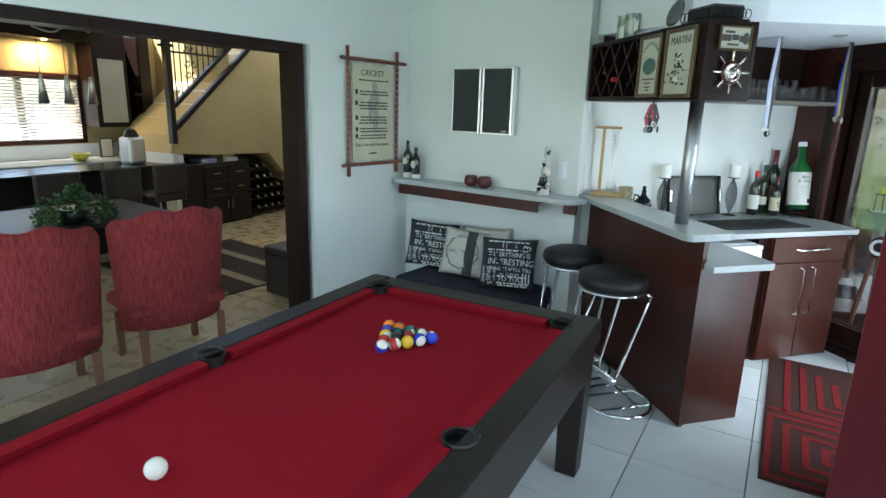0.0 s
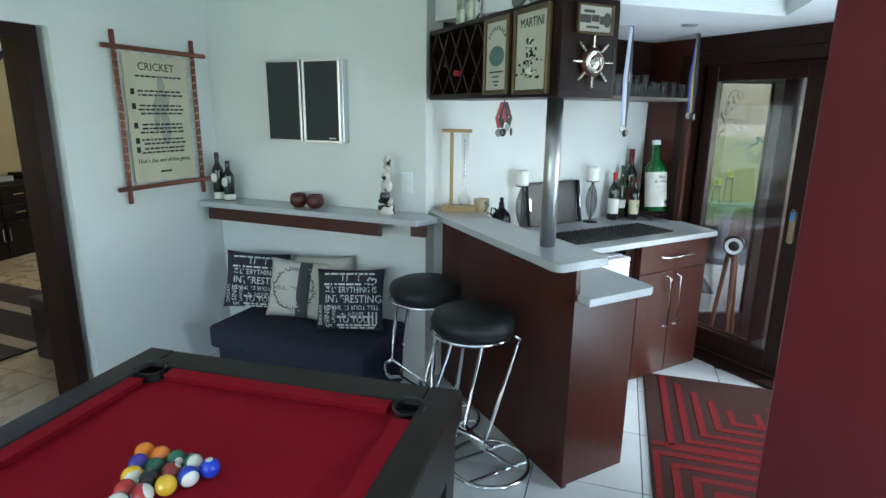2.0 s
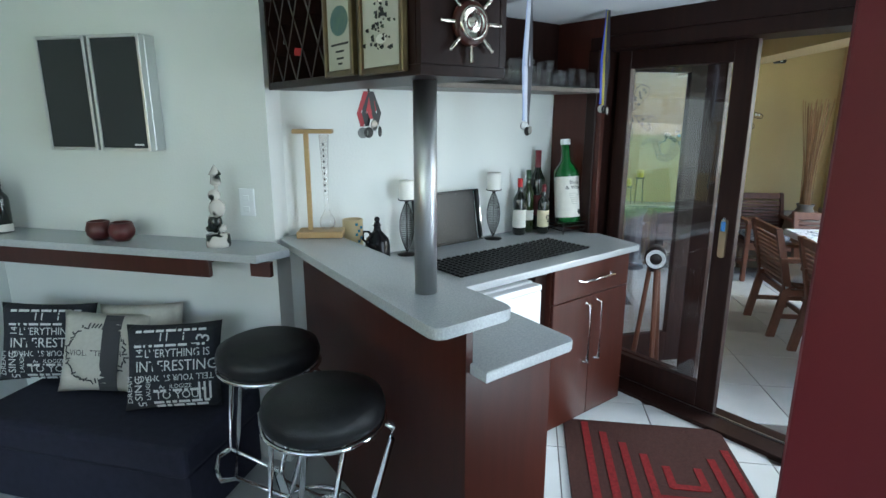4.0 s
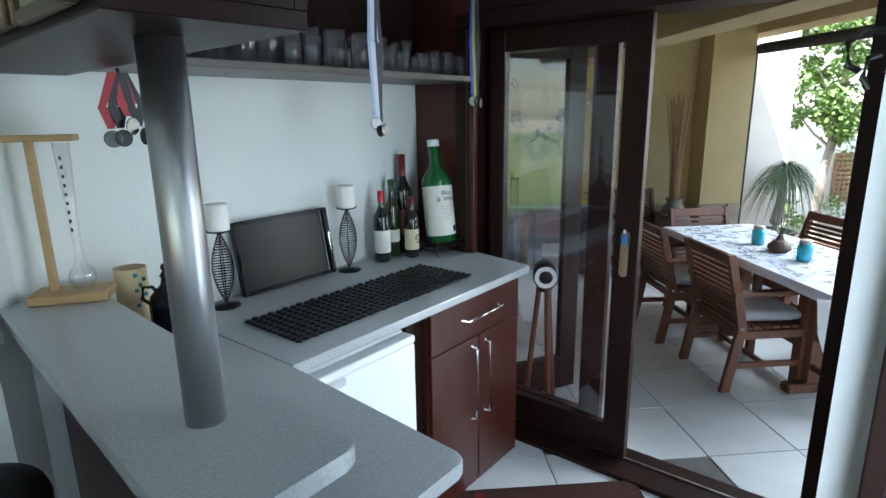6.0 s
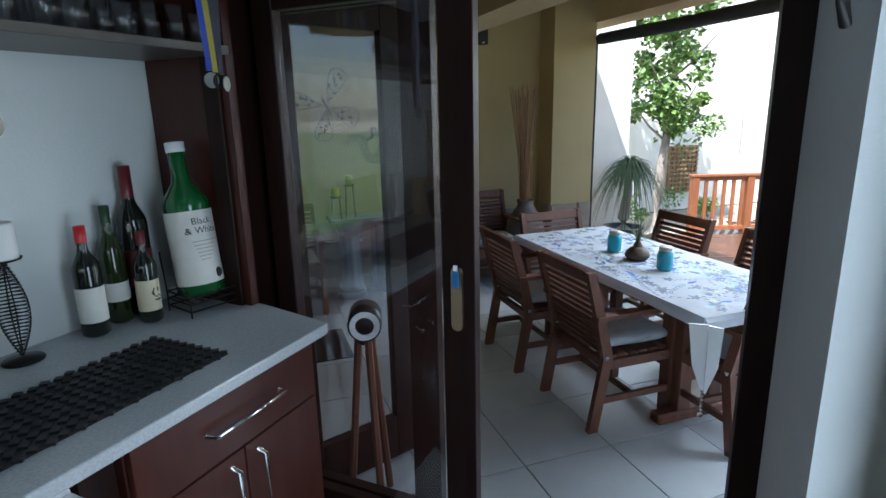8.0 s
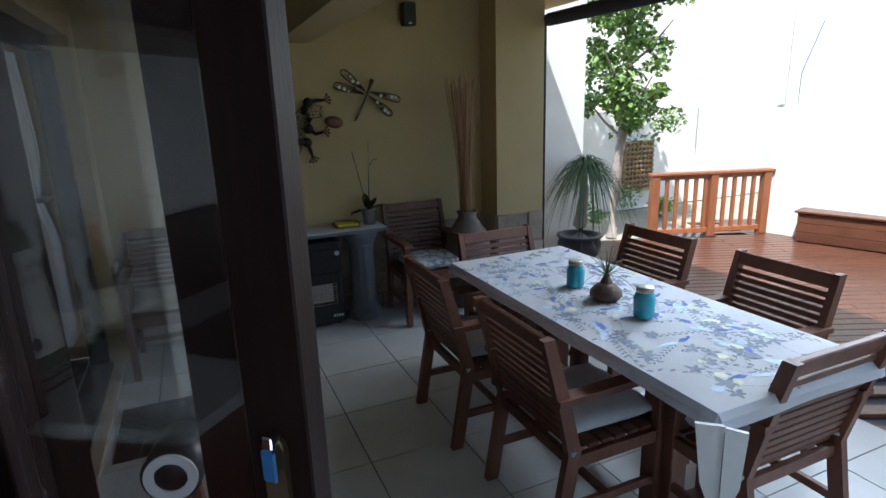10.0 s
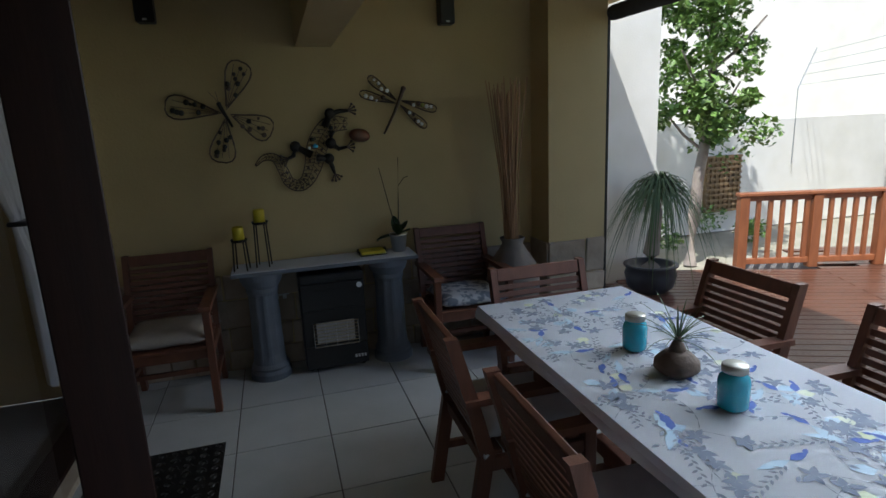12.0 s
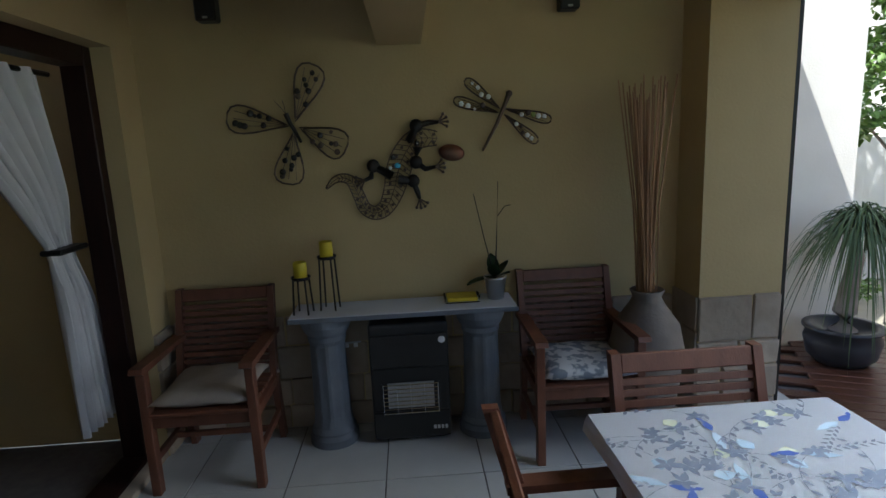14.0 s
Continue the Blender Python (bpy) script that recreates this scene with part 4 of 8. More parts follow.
for x, z, i in ((0.235, 1.84, 0), (0.31, 1.89, 0), (0.165, 1.78, 2), (0.38, 1.89, 3), (0.45, 1.80, 1), (0.13, 1.89, 1)):
    m = UM @ pose(x, 0.03, z, -90, 0, 0)
    w = thing("wine_bottle", m, "wine bottle lying in the lattice rack", "bottle", "bottles in the wine rack")
    part("neck", lathe(bmesh.new(), [(0, 0), (0.015, 0.0), (0.015, 0.06), (0.030, 0.10), (0.030, 0.19), (0, 0.19)], 14), M_BOTTLE_DARK, w, smooth=True)
    part("foil", lathe(bmesh.new(), [(0, -0.002), (0.0165, -0.001), (0.0165, 0.04)], 14), M_FOIL[i], w, smooth=True)

M_GILT = material("antique_gilt_frame", (0.16, 0.11, 0.05), 0.4, 0.5, second=(0.09, 0.06, 0.03), scale=20)
M_MIRRORPAPER = material("cream_printed_mirror", (0.56, 0.55, 0.46), 0.18, second=(0.48, 0.47, 0.39), scale=6, spec=0.6)
M_GREENBLUE = material("blue_green_print", (0.05, 0.12, 0.13), 0.5, second=(0.10, 0.17, 0.12), scale=30)


def picture(m, w, h, label, decorate, frame_w=0.018):
    t = thing("framed_print", m, label, "picture", "framed pub prints")
    part("print", box_bm(-w / 2 + frame_w, w / 2 - frame_w, -0.010, -0.004, -h / 2 + frame_w, h / 2 - frame_w), M_MIRRORPAPER, t, "cream print behind glass")
    for a in (-1, 1):
        part("frame_side", box_bm(a * w / 2, a * (w / 2 - frame_w), -0.02, -0.001, -h / 2, h / 2, 0.003), M_GILT, t)
        part("frame_rail", box_bm(-w / 2 + frame_w, w / 2 - frame_w, -0.019, -0.001, a * h / 2, a * (h / 2 - frame_w), 0.003), M_GILT, t)
    decorate(t, w, h)
    return t


def ellipse(cx, cz, a, b, y=-0.0108, n=20, th=0.0006):
    bm = bmesh.new()
    prism(bm, [(cx + a * math.cos(2 * math.pi * i / n), cz + b * math.sin(2 * math.pi * i / n)) for i in range(n)], 0, th)
    return moved(bm, Matrix.Translation((0, y + th, 0)) @ pose(0, 0, 0, 90, 0, 0))


def deco_oval(t, w, h):
    part("oval_print", ellipse(0, 0.0, 0.062, 0.042), M_GREENBLUE, t)
    bm = bmesh.new()
    for i in range(9):
        a = radians(150 - i * 15)
        box(bm, -0.005, 0.005, -0.0108, -0.0102, -0.009, 0.009, m=pose(0.075 * math.cos(a), 0, 0.045 + 0.07 * math.sin(a), 0, 90 - math.degrees(a), 0))
    part("arched_bars", bm, M_GREENBLUE, t)
    bm = bmesh.new()
    for z, ww in ((-0.065, 0.12), (-0.085, 0.06), (-0.105, 0.05), (-0.12, 0.03)):
        box(bm, -ww / 2, ww / 2, -0.0108, -0.0102, z - 0.003, z + 0.003)
    tagged(part("text_lines", bm, M_INK, t), kind="stuff")


def deco_martini(t, w, h):
    part("lettering", merged(*[moved(text_bm("MARTINI", 0.05, 0.0004), Matrix.Translation((0, -0.0106, 0.105)) @ pose(0, 0, 0, 90, 0, 0) @ Matrix.Diagonal((0.82, 1, 1, 1)))]), M_INK, t)
    r = random.Random(4)
    bm = bmesh.new()
    for i in range(60):
        x, z = r.gauss(0, 0.028), 0.045 - 0.15 * r.random()
        x *= 1 + max(0, -z) * 12
        if abs(x) < w / 2 - 0.03:
            bmesh.ops.create_circle(bm, cap_ends=True, segments=7, radius=0.004 + 0.007 * r.random(), matrix=pose(x, -0.0104 - 0.0001 * (i % 4), z, 90, 0, r.random() * 90) @ Matrix.Diagonal((1, 0.6, 1, 1)))
    part("emblem", bm, M_INK, t)
    part("swag", merged(ellipse(0, -0.075, 0.03, 0.012, -0.0112), ellipse(0, 0.03, 0.014, 0.02, -0.0113)), M_PAPER, t)


def deco_sign(t, w, h):
    M_SMOKE = material("dark_sign_print", (0.06, 0.05, 0.045), 0.5)
    bm = bmesh.new()
    for x, z, ww, hh in ((-0.03, 0.026, 0.05, 0.010), (-0.045, 0.0, 0.05, 0.028), (0.0, 0.003, 0.035, 0.024), (0.03, -0.002, 0.02, 0.028), (-0.01, -0.028, 0.06, 0.008)):
        box(bm, x - ww / 2, x + ww / 2, -0.0108, -0.0102, z - hh / 2, z + hh / 2)
    part("sign_bars", bm, M_SMOKE, t)
    part("mug_print", merged(ellipse(0.055, 0.0, 0.018, 0.026, -0.0109)), M_SMOKE, t)


Z0 = 1.882
picture(UM @ pose(0.725, 0, Z0), 0.205, 0.315, "framed cream print with a blue-green oval emblem", deco_oval)
picture(UM @ pose(0.985, 0, Z0), 0.245, 0.325, "framed cream print headed MARTINI with a black crest", deco_martini)
ENDM = UM @ Matrix.Translation((LU, 0, 0)) @ pose(0, 0, 0, 0, 0, 90)
picture(ENDM @ pose(0.142, 0, 1.985), 0.165, 0.105, "small gilt-framed beer sign", deco_sign, 0.008)
M_BRONZE = material("polished_brass_nickel", (0.62, 0.56, 0.48), 0.2, 1.0)
sw = thing("ship_wheel", ENDM @ pose(0.142, 0, 1.835), "small wooden ship's wheel with a metal dial", "wall ornament")
part("wheel_rim", lathe(bmesh.new(), [(0.035, 0), (0.05, 0.0), (0.056, 0.008), (0.05, 0.018), (0.04, 0.02)], 28, pose(0, -0.001, 0, 90, 0, 0)), M_VENEER, sw, smooth=True)
part("dial", lathe(bmesh.new(), [(0.04, 0.012), (0.042, 0.024), (0.036, 0.027), (0.03, 0.022), (0.012, 0.022), (0.008, 0.03), (0, 0.031)], 28, pose(0, -0.001, 0, 90, 0, 0)), M_BRONZE, sw, "bright metal dial", smooth=True)
for i in range(8):
    sp = lathe(bmesh.new(), [(0.004, 0.05), (0.006, 0.056), (0.004, 0.064), (0.007, 0.072), (0.004, 0.088), (0.006, 0.092), (0, 0.096)], 8, pose(0, -0.014, 0, 0, 45 * i, 0))
    part("spoke", sp, M_BRONZE, sw, smooth=True)

# things on the upper cabinet
M_TIN = material("printed_tin", (0.50, 0.52, 0.46), 0.35, 0.3, second=(0.22, 0.26, 0.24), scale=18, contrast=0.1)
tin = thing("glass_jar_set", UM @ pose(0.20, 0.13, 2.063), "printed glass tankards standing on the cabinet", "jar")
for x in (-0.05, 0.045):
    part("tankard", lathe(bmesh.new(), [(0, 0), (0.042, 0), (0.044, 0.01), (0.040, 0.15), (0.043, 0.155), (0, 0.15)], 18, Matrix.Translation((x, 0, 0))), M_TIN, tin, smooth=True)
    part("tankard_handle", tube(bmesh.new(), [(x + 0.04, -0.0, 0.13), (x + 0.065, -0.0, 0.11), (x + 0.065, 0, 0.06), (x + 0.04, 0, 0.04)], 0.006, 6), M_GLASS, tin)
orn = thing("metal_ornament", UM @ pose(0.70, 0.14, 2.063), "dark pewter plate ornament on a stand", "ornament")
part("stand", box_bm(-0.07, 0.07, -0.04, 0.04, 0, 0.02, 0.004), M_WOOD, orn)
part("plate", lathe(bmesh.new(), [(0, 0), (0.04, 0.002), (0.055, 0.012), (0.07, 0.016), (0.072, 0.02), (0.05, 0.022), (0, 0.01)], 22, pose(0, 0.0, 0.09, 75, 0, 0)), material("pewter", (0.25, 0.25, 0.24), 0.35, 0.9, second=(0.12, 0.12, 0.12), scale=25), orn, smooth=True)
tray2 = thing("wire_basket", UM @ pose(1.02, 0.13, 2.063), "black wire basket with looped sides", "basket")
part("board", box_bm(-0.12, 0.12, -0.10, 0.10, 0, 0.012, 0.003), M_ESPRESSO, tray2)
bm = bmesh.new()
for i in range(8):
    tube(bm, [(-0.105 + i * 0.03 + 0.02 * math.cos(a * 0.63), -0.10, 0.034 + 0.02 * math.sin(a * 0.63)) for a in range(10)], 0.0022, 5, True)
    tube(bm, [(0.12, -0.085 + i * 0.024 + 0.016 * math.cos(a * 0.63), 0.034 + 0.02 * math.sin(a * 0.63)) for a in range(10)], 0.0022, 5, True)
part("loops", bm, M_METAL_DARK, tray2)
part("box_load", box_bm(-0.10, 0.10, -0.085, 0.085, 0.013, 0.075, 0.01), M_BLACK, tray2)

# glass shelf with its back board
sh = thing("bar_shelf", BARM, "dark wooden wall shelf unit over the bar", "shelf")
part("shelf_board", box_bm(2.66, 4.20, 3.30, 3.674, 1.728, 1.752, 0.002), material("dark_grey_edge", (0.10, 0.085, 0.075), 0.4), sh)
part("back_board", box_bm(2.50, 4.20, 3.655, 3.675, 1.754, HB - 0.002), M_WOOD, sh)
part("end_board", box_bm(4.202, 4.235, 3.32, 3.675, 0.902, HB - 0.002), M_VENEER, sh)
part("mount_board", box_bm(2.45, 2.658, 3.30, 3.674, 1.728, 1.745), M_WHITE, sh)


def tumbler(bm, r0, r1, h, n=16):
    return lathe(bm, [(0, 0), (r0, 0), (r1, h), (r1 - 0.0025, h), (r0 - 0.003, 0.008), (0, 0.008)], n)


def beer_mug(bm, r, h):
    tumbler(bm, r, r, h)
    return tube(bm, [(r, 0, h * 0.8), (r + 0.025, 0, h * 0.75), (r + 0.025, 0, h * 0.3), (r, 0, h * 0.22)], 0.006, 6)


rnd = random.Random(12)
protos = []
for r0, r1, hh in ((0.024, 0.028, 0.10), (0.030, 0.034, 0.085), (0.026, 0.033, 0.145), (0.018, 0.022, 0.065)):
    protos.append((mesh_of("drinking_glass", tumbler(bmesh.new(), r0, r1, hh), M_PANE, True), r1))
protos.append((mesh_of("drinking_glass", beer_mug(bmesh.new(), 0.036, 0.13), M_PANE, True), 0.05))
for v in (3.375, 3.47, 3.57):
    u = 2.70
    while u < 4.13:
        me, r = protos[rnd.choice((0, 1, 2, 4, 4, 2) if u < 3.5 else (0, 1, 0, 3, 1, 2))]
        g = new("drinking_glass", me)
        x, y = uv(u + r, v + rnd.uniform(-0.012, 0.012))
        g.matrix_basis = pose(x, y, 1.753, 0, 0, rnd.uniform(0, 360))
        tagged(g, "clear drinking glass among others on the bar shelf", "glass", "glasses on the bar shelf")
        u += 2 * r + rnd.uniform(0.006, 0.03)

# medals on ribbons
M_SILVER = material("worn_silver", (0.34, 0.34, 0.33), 0.38, 1.0, second=(0.20, 0.20, 0.19), scale=30)


def medals(x, y, z_top, z_bot, colours, label, spread=0.02, deg=BAR):
    t = thing("medal_bunch", pose(x, y, 0, 0, 0, deg), label, "medals", "medals hung over the bar")
    rr = random.Random(int(x * 100) + 50)
    for i, c in enumerate(colours):
        m = material("ribbon", c, 0.6, second=tuple(k * 0.8 for k in c), scale=30, stretch=(30, 30, 1))
        dx = (i - (len(colours) - 1) / 2) * spread
        zb = z_bot + rr.random() * 0.06
        bm = bmesh.new()
        for s in (-1, 1):
            w = 0.011
            pts = [(dx * 0.3 + s * 0.004, z_top), (dx + s * 0.014, (z_top * 0.5 + zb * 0.5)), (dx, zb + 0.03)]
            for (xa, za), (xb, zb2) in zip(pts, pts[1:]):
                vs = [bm.verts.new(p) for p in ((xa - w, s * 0.003, za), (xa + w, s * 0.003, za), (xb + w * 0.8, s * 0.002, zb2), (xb - w * 0.8, s * 0.002, zb2))]
                bm.faces.new(vs)
                vs2 = [bm.verts.new(v.co + Vector((0, 0.0012, 0))) for v in vs]
                bm.faces.new(vs2[::-1])
                for q in range(4):
                    bm.faces.new((vs[q], vs2[q], vs2[(q + 1) % 4], vs[(q + 1) % 4]))
        part("ribbon", bm, m, t)
        part("medal", lathe(bmesh.new(), [(0, 0), (0.019, 0), (0.021, 0.002), (0.019, 0.004), (0, 0.004)], 20, pose(dx, -0.004 - 0.005 * i, zb + 0.006, 90, 0, 20 * (i - 1))), M_SILVER if i % 2 == 0 else M_METAL_DARK, t)
    part("hook", tube(bmesh.new(), [(0, 0, z_top - 0.005), (0, 0.0, z_top + 0.01)], 0.004, 6), M_METAL_DARK, t)


medals(-0.22, 4.19, 1.70, 1.53, [(0.35, 0.02, 0.03), (0.02, 0.02, 0.025), (0.40, 0.03, 0.04), (0.03, 0.03, 0.03)], "bunch of medals on red and black ribbons", 0.022)
medals(0.43, 4.68, HB, 1.50, [(0.35, 0.42, 0.62), (0.55, 0.58, 0.66), (0.05, 0.05, 0.06)], "medals on long pale blue ribbons", 0.014)
medals(0.86, 5.06, HB, 1.60, [(0.03, 0.06, 0.40), (0.35, 0.30, 0.03), (0.03, 0.03, 0.05)], "medals on blue and yellow ribbons", 0.02)

# on the worktop
BZ = 0.921
bm = bmesh.new()
M_RUBBER = material("black_rubber", (0.010, 0.010, 0.011), 0.5)
mat = thing("bar_mat", BARM @ pose(3.425, 3.235, BZ), "black studded rubber bar mat on the worktop", "mat")
part("base", box_bm(-0.445, 0.445, -0.14, 0.14, 0, 0.003), M_RUBBER, mat)
for i in range(30):
    for j in range(10):
        x, y = -0.44 + i * 0.0303, -0.138 + j * 0.0303 + (0.007 if i % 2 else 0)
        vs = [(x - 0.013, y), (x, y - 0.013), (x + 0.013, y), (x, y + 0.013)]
        prism(bm, vs, 0.002, 0.009)
tagged(part("studs", bm, M_RUBBER, mat), kind="stuff")


def candle_stand(u, v):
    x, y = uv(u, v)
    t = thing("candle_stand", pose(x, y, BZ), "black wire candle stand with a white candle", "candle holder", "candle stands on the worktop")
    part("foot", lathe(bmesh.new(), [(0, 0), (0.05, 0), (0.05, 0.005), (0.01, 0.012), (0, 0.014)], 22), M_METAL_DARK, t, smooth=True)
    bm = bmesh.new()
    for i in range(26):
        z = 0.02 + i * 0.0098
        r = 0.036 * math.sin(math.pi * (i + 0.8) / 27.2) ** 0.9 + 0.002
        tube(bm, [(r * math.cos(a * 0.785), r * 0.55 * math.sin(a * 0.785), z + 0.002 * math.sin(a)) for a in range(8)], 0.0017, 4, True)
    for a in range(4):
        ca, sa = math.cos(a * 1.5708), math.sin(a * 1.5708) * 0.55
        tube(bm, [(ca * 0.037 * math.sin(math.pi * k / 10), sa * 0.037 * math.sin(math.pi * k / 10), 0.012 + 0.262 * k / 10) for k in range(11)], 0.002, 5)
    tagged(part("wire_body", bm, M_METAL_DARK, t), kind="stuff")
    part("dish", lathe(bmesh.new(), [(0, 0.27), (0.01, 0.27), (0.042, 0.278), (0.044, 0.283), (0.04, 0.282), (0, 0.275)], 22), M_METAL_DARK, t, smooth=True)
    part("candle", lathe(bmesh.new(), [(0, 0.281), (0.037, 0.281), (0.038, 0.286), (0.038, 0.372), (0.034, 0.376), (0.006, 0.371), (0, 0.371)], 24), M_CANDLE, t, "white pillar candle", smooth=True)


candle_stand(3.035, 3.585)
candle_stand(3.63, 3.585)
x, y = uv(3.345, 3.618)
tr = thing("serving_tray", pose(x, y, BZ + 0.002, -10, 0, BAR), "glossy black serving tray leaning on the wall", "tray")
M_LACQ = material("black_lacquer", (0.006, 0.006, 0.007), 0.25, spec=0.25)
part("base", box_bm(-0.20, 0.20, -0.002, 0.006, 0.01, 0.275, 0.002), M_LACQ, tr)
for a in (-1, 1):
    part("rim_side", box_bm(a * 0.205, a * 0.225, -0.022, 0.006, 0.0, 0.285, 0.004), M_LACQ, tr)
    part("grip", box_bm(a * 0.208, a * 0.222, -0.027, -0.023, 0.10, 0.18, 0.002), M_CHROME, tr)
part("rim_bottom", box_bm(-0.203, 0.203, -0.022, 0.006, 0.0, 0.012, 0.003), M_LACQ, tr)
part("rim_top", box_bm(-0.203, 0.203, -0.022, 0.006, 0.274, 0.286, 0.003), M_LACQ, tr)

def at_uv(u, v, z, rz=0):
    x, y = uv(u, v)
    return pose(x, y, z, 0, 0, BAR + rz)


bottle("wine_bottle", at_uv(3.83, 3.575, BZ), 0.33, 0.038, M_BOTTLE_DARK, M_PAPER, M_CAP_RED, "red-capped wine bottle with a white label", group="bottles on the worktop", lab=(0.14, 0.46))
bottle("wine_bottle", at_uv(3.935, 3.61, BZ), 0.37, 0.036, material("olive_bottle_glass", (0.02, 0.03, 0.008), 0.07, coat=0.6), M_PAPER, M_CAP_GREEN, "slim olive-green wine bottle with a small label", group="bottles on the worktop", lab=(0.20, 0.36))
bottle("wine_bottle", at_uv(4.03, 3.625, BZ), 0.48, 0.046, M_BOTTLE_DARK, M_CAP_WINE, M_CAP_WINE, "tall dark magnum with a maroon foil neck", group="bottles on the worktop", lab=(0.2, 0.45), neck=0.5)
w4 = bottle("wine_bottle", at_uv(3.975, 3.52, BZ), 0.29, 0.034, M_BOTTLE_DARK, material("cream_label", (0.62, 0.56, 0.38), 0.6), M_CAP_WINE, "short wine bottle with a cream bird label", group="bottles on the worktop", lab=(0.14, 0.48))
part("label_print", merged(*[moved(box_bm(-0.006, 0.006, 0, 0.0006, -0.002, 0.002), pose(0.012 * math.sin(i * 1.9), -0.0352, 0.09 + 0.011 * (i % 4) - 0.015, 0, 40 * i, 0)) for i in range(9)]), M_INK, w4)
bs = thing("bottle_cradle", at_uv(4.13, 3.46, BZ, -12), "black wire cradle holding a large bottle", "bottle stand")
bm = bmesh.new()
for x in (-0.085, 0.085):
    for y in (-0.07, 0.07):
        tube(bm, [(x, y, 0), (x, y, 0.07)], 0.003, 6)
        tube(bm, [(x, 0.07, 0.07), (x, 0.085, 0.20)], 0.003, 6)
for z in (0.02, 0.045, 0.068):
    tube(bm, [(-0.085, -0.07, z), (0.085, -0.07, z), (0.085, 0.07, z), (-0.085, 0.07, z)], 0.003, 6, True)
for i in range(5):
    tube(bm, [(-0.07 + i * 0.035, -0.07, 0.045), (-0.07 + i * 0.035, 0.07, 0.045)], 0.0025, 6)
part("wire_frame", bm, M_METAL_DARK, bs)
bb = bottle("large_bottle", at_uv(4.13, 3.46, BZ + 0.05, -12) @ pose(0, 0.0, 0.0, -7, 0, 0), 0.50, 0.073, M_BOTTLE_GREEN, M_PAPER, M_WHITE, "large green whisky bottle with a big white label", lab=(0.08, 0.56), shoulder=0.60, neck=0.14)
for body, z, s in (("Black", 0.245, 0.030), ("& White", 0.215, 0.030)):
    b = text_bm(body, s, 0.0)
    bmesh.ops.transform(b, matrix=Matrix.Translation((0, 0, z)) @ pose(0, 0, 0, 90, 0, 0), verts=b.verts)
    for v in b.verts:
        v.co.y = -math.sqrt(max(0.0, 0.0745 ** 2 - v.co.x ** 2)) - 0.0004
    part("label_words", b, M_INK, bb)
bm = bmesh.new()
for i in range(6):
    box(bm, -0.04 + 0.004 * i, 0.035 - 0.005 * i, -0.0752, -0.070, 0.18 - i * 0.012, 0.182 - i * 0.012)
part("label_bars", bm, M_GREYINK, bb)
part("label_dog", merged(moved(ball(bmesh.new(), 0, 0, 0, 0.012, 1, 0.3, 1.4, 8, 6), Matrix.Translation((0.03, -0.069, 0.07)))), M_INK, bb)

# on the bar top
TZ = 1.083
yard = thing("yard_glass", at_uv(2.56, 3.57, TZ, -35), "yard-of-ale glass hanging in a pale wooden stand", "yard glass")
M_PINE = material("pale_varnished_pine", (0.46, 0.30, 0.13), 0.45, second=(0.38, 0.24, 0.10), scale=10, stretch=(1, 8, 8))
part("base", box_bm(-0.10, 0.10, -0.055, 0.055, 0, 0.028, 0.003), M_PINE, yard)
part("post", box_bm(-0.055, -0.035, -0.01, 0.01, 0.028, 0.45, 0.002), M_PINE, yard)
part("arm", box_bm(-0.10, 0.07, -0.03, 0.03, 0.45, 0.468, 0.003), M_PINE, yard)
part("glass", lathe(bmesh.new(), [(0, 0.032), (0.025, 0.034), (0.036, 0.055), (0.034, 0.078), (0.016, 0.105), (0.011, 0.13), (0.013, 0.25), (0.022, 0.445), (0.0205, 0.445), (0.0115, 0.25), (0.009, 0.13), (0.014, 0.107), (0.032, 0.078), (0.034, 0.055), (0.023, 0.036), (0, 0.036)], 18, Matrix.Translation((0.03, 0, 0))), M_PANE, yard, smooth=True)
bm = bmesh.new()
for i in range(9):
    box(bm, 0.026, 0.032, -0.020, -0.0192, 0.20 + i * 0.025, 0.210 + i * 0.025)
part("scale_marks", bm, M_INK, yard)
mug = thing("mug", at_uv(2.72, 3.57, TZ - 0.162), "cream mug with blue printed letters", "mug")
part("cup", lathe(bmesh.new(), [(0, 0), (0.045, 0), (0.047, 0.004), (0.047, 0.22), (0.043, 0.22), (0.043, 0.02), (0, 0.02)], 26), material("cream_glaze", (0.55, 0.45, 0.26), 0.3), mug, smooth=True)
bm = bmesh.new()
for i in range(7):
    box(bm, -0.012 + 0.012 * (i % 3), 0.0 + 0.012 * (i % 3), -0.0475, -0.044, 0.10 + i * 0.016, 0.112 + i * 0.016)
part("blue_print", bm, material("blue_print", (0.02, 0.20, 0.32), 0.4), mug)
jug = thing("stoppered_jug", at_uv(2.76, 3.42, BZ), "small black glazed jug with a ball stopper", "jug")
part("body", lathe(bmesh.new(), [(0, 0), (0.05, 0), (0.056, 0.02), (0.056, 0.12), (0.05, 0.15), (0.018, 0.185), (0.014, 0.205), (0.020, 0.21), (0, 0.21)], 24), M_LACQ, jug, smooth=True)
part("stopper", merged(lathe(bmesh.new(), [(0, 0.209), (0.017, 0.21), (0.012, 0.222), (0.006, 0.226), (0, 0.226)], 14), ball(bmesh.new(), 0, 0, 0.236, 0.013)), M_LACQ, jug, smooth=True)
part("handle", tube(bmesh.new(), [(-0.05, 0, 0.13), (-0.075, 0, 0.155), (-0.07, 0, 0.19), (-0.045, 0, 0.185), (-0.03, 0, 0.165)], 0.006, 6), M_LACQ, jug, smooth=True)

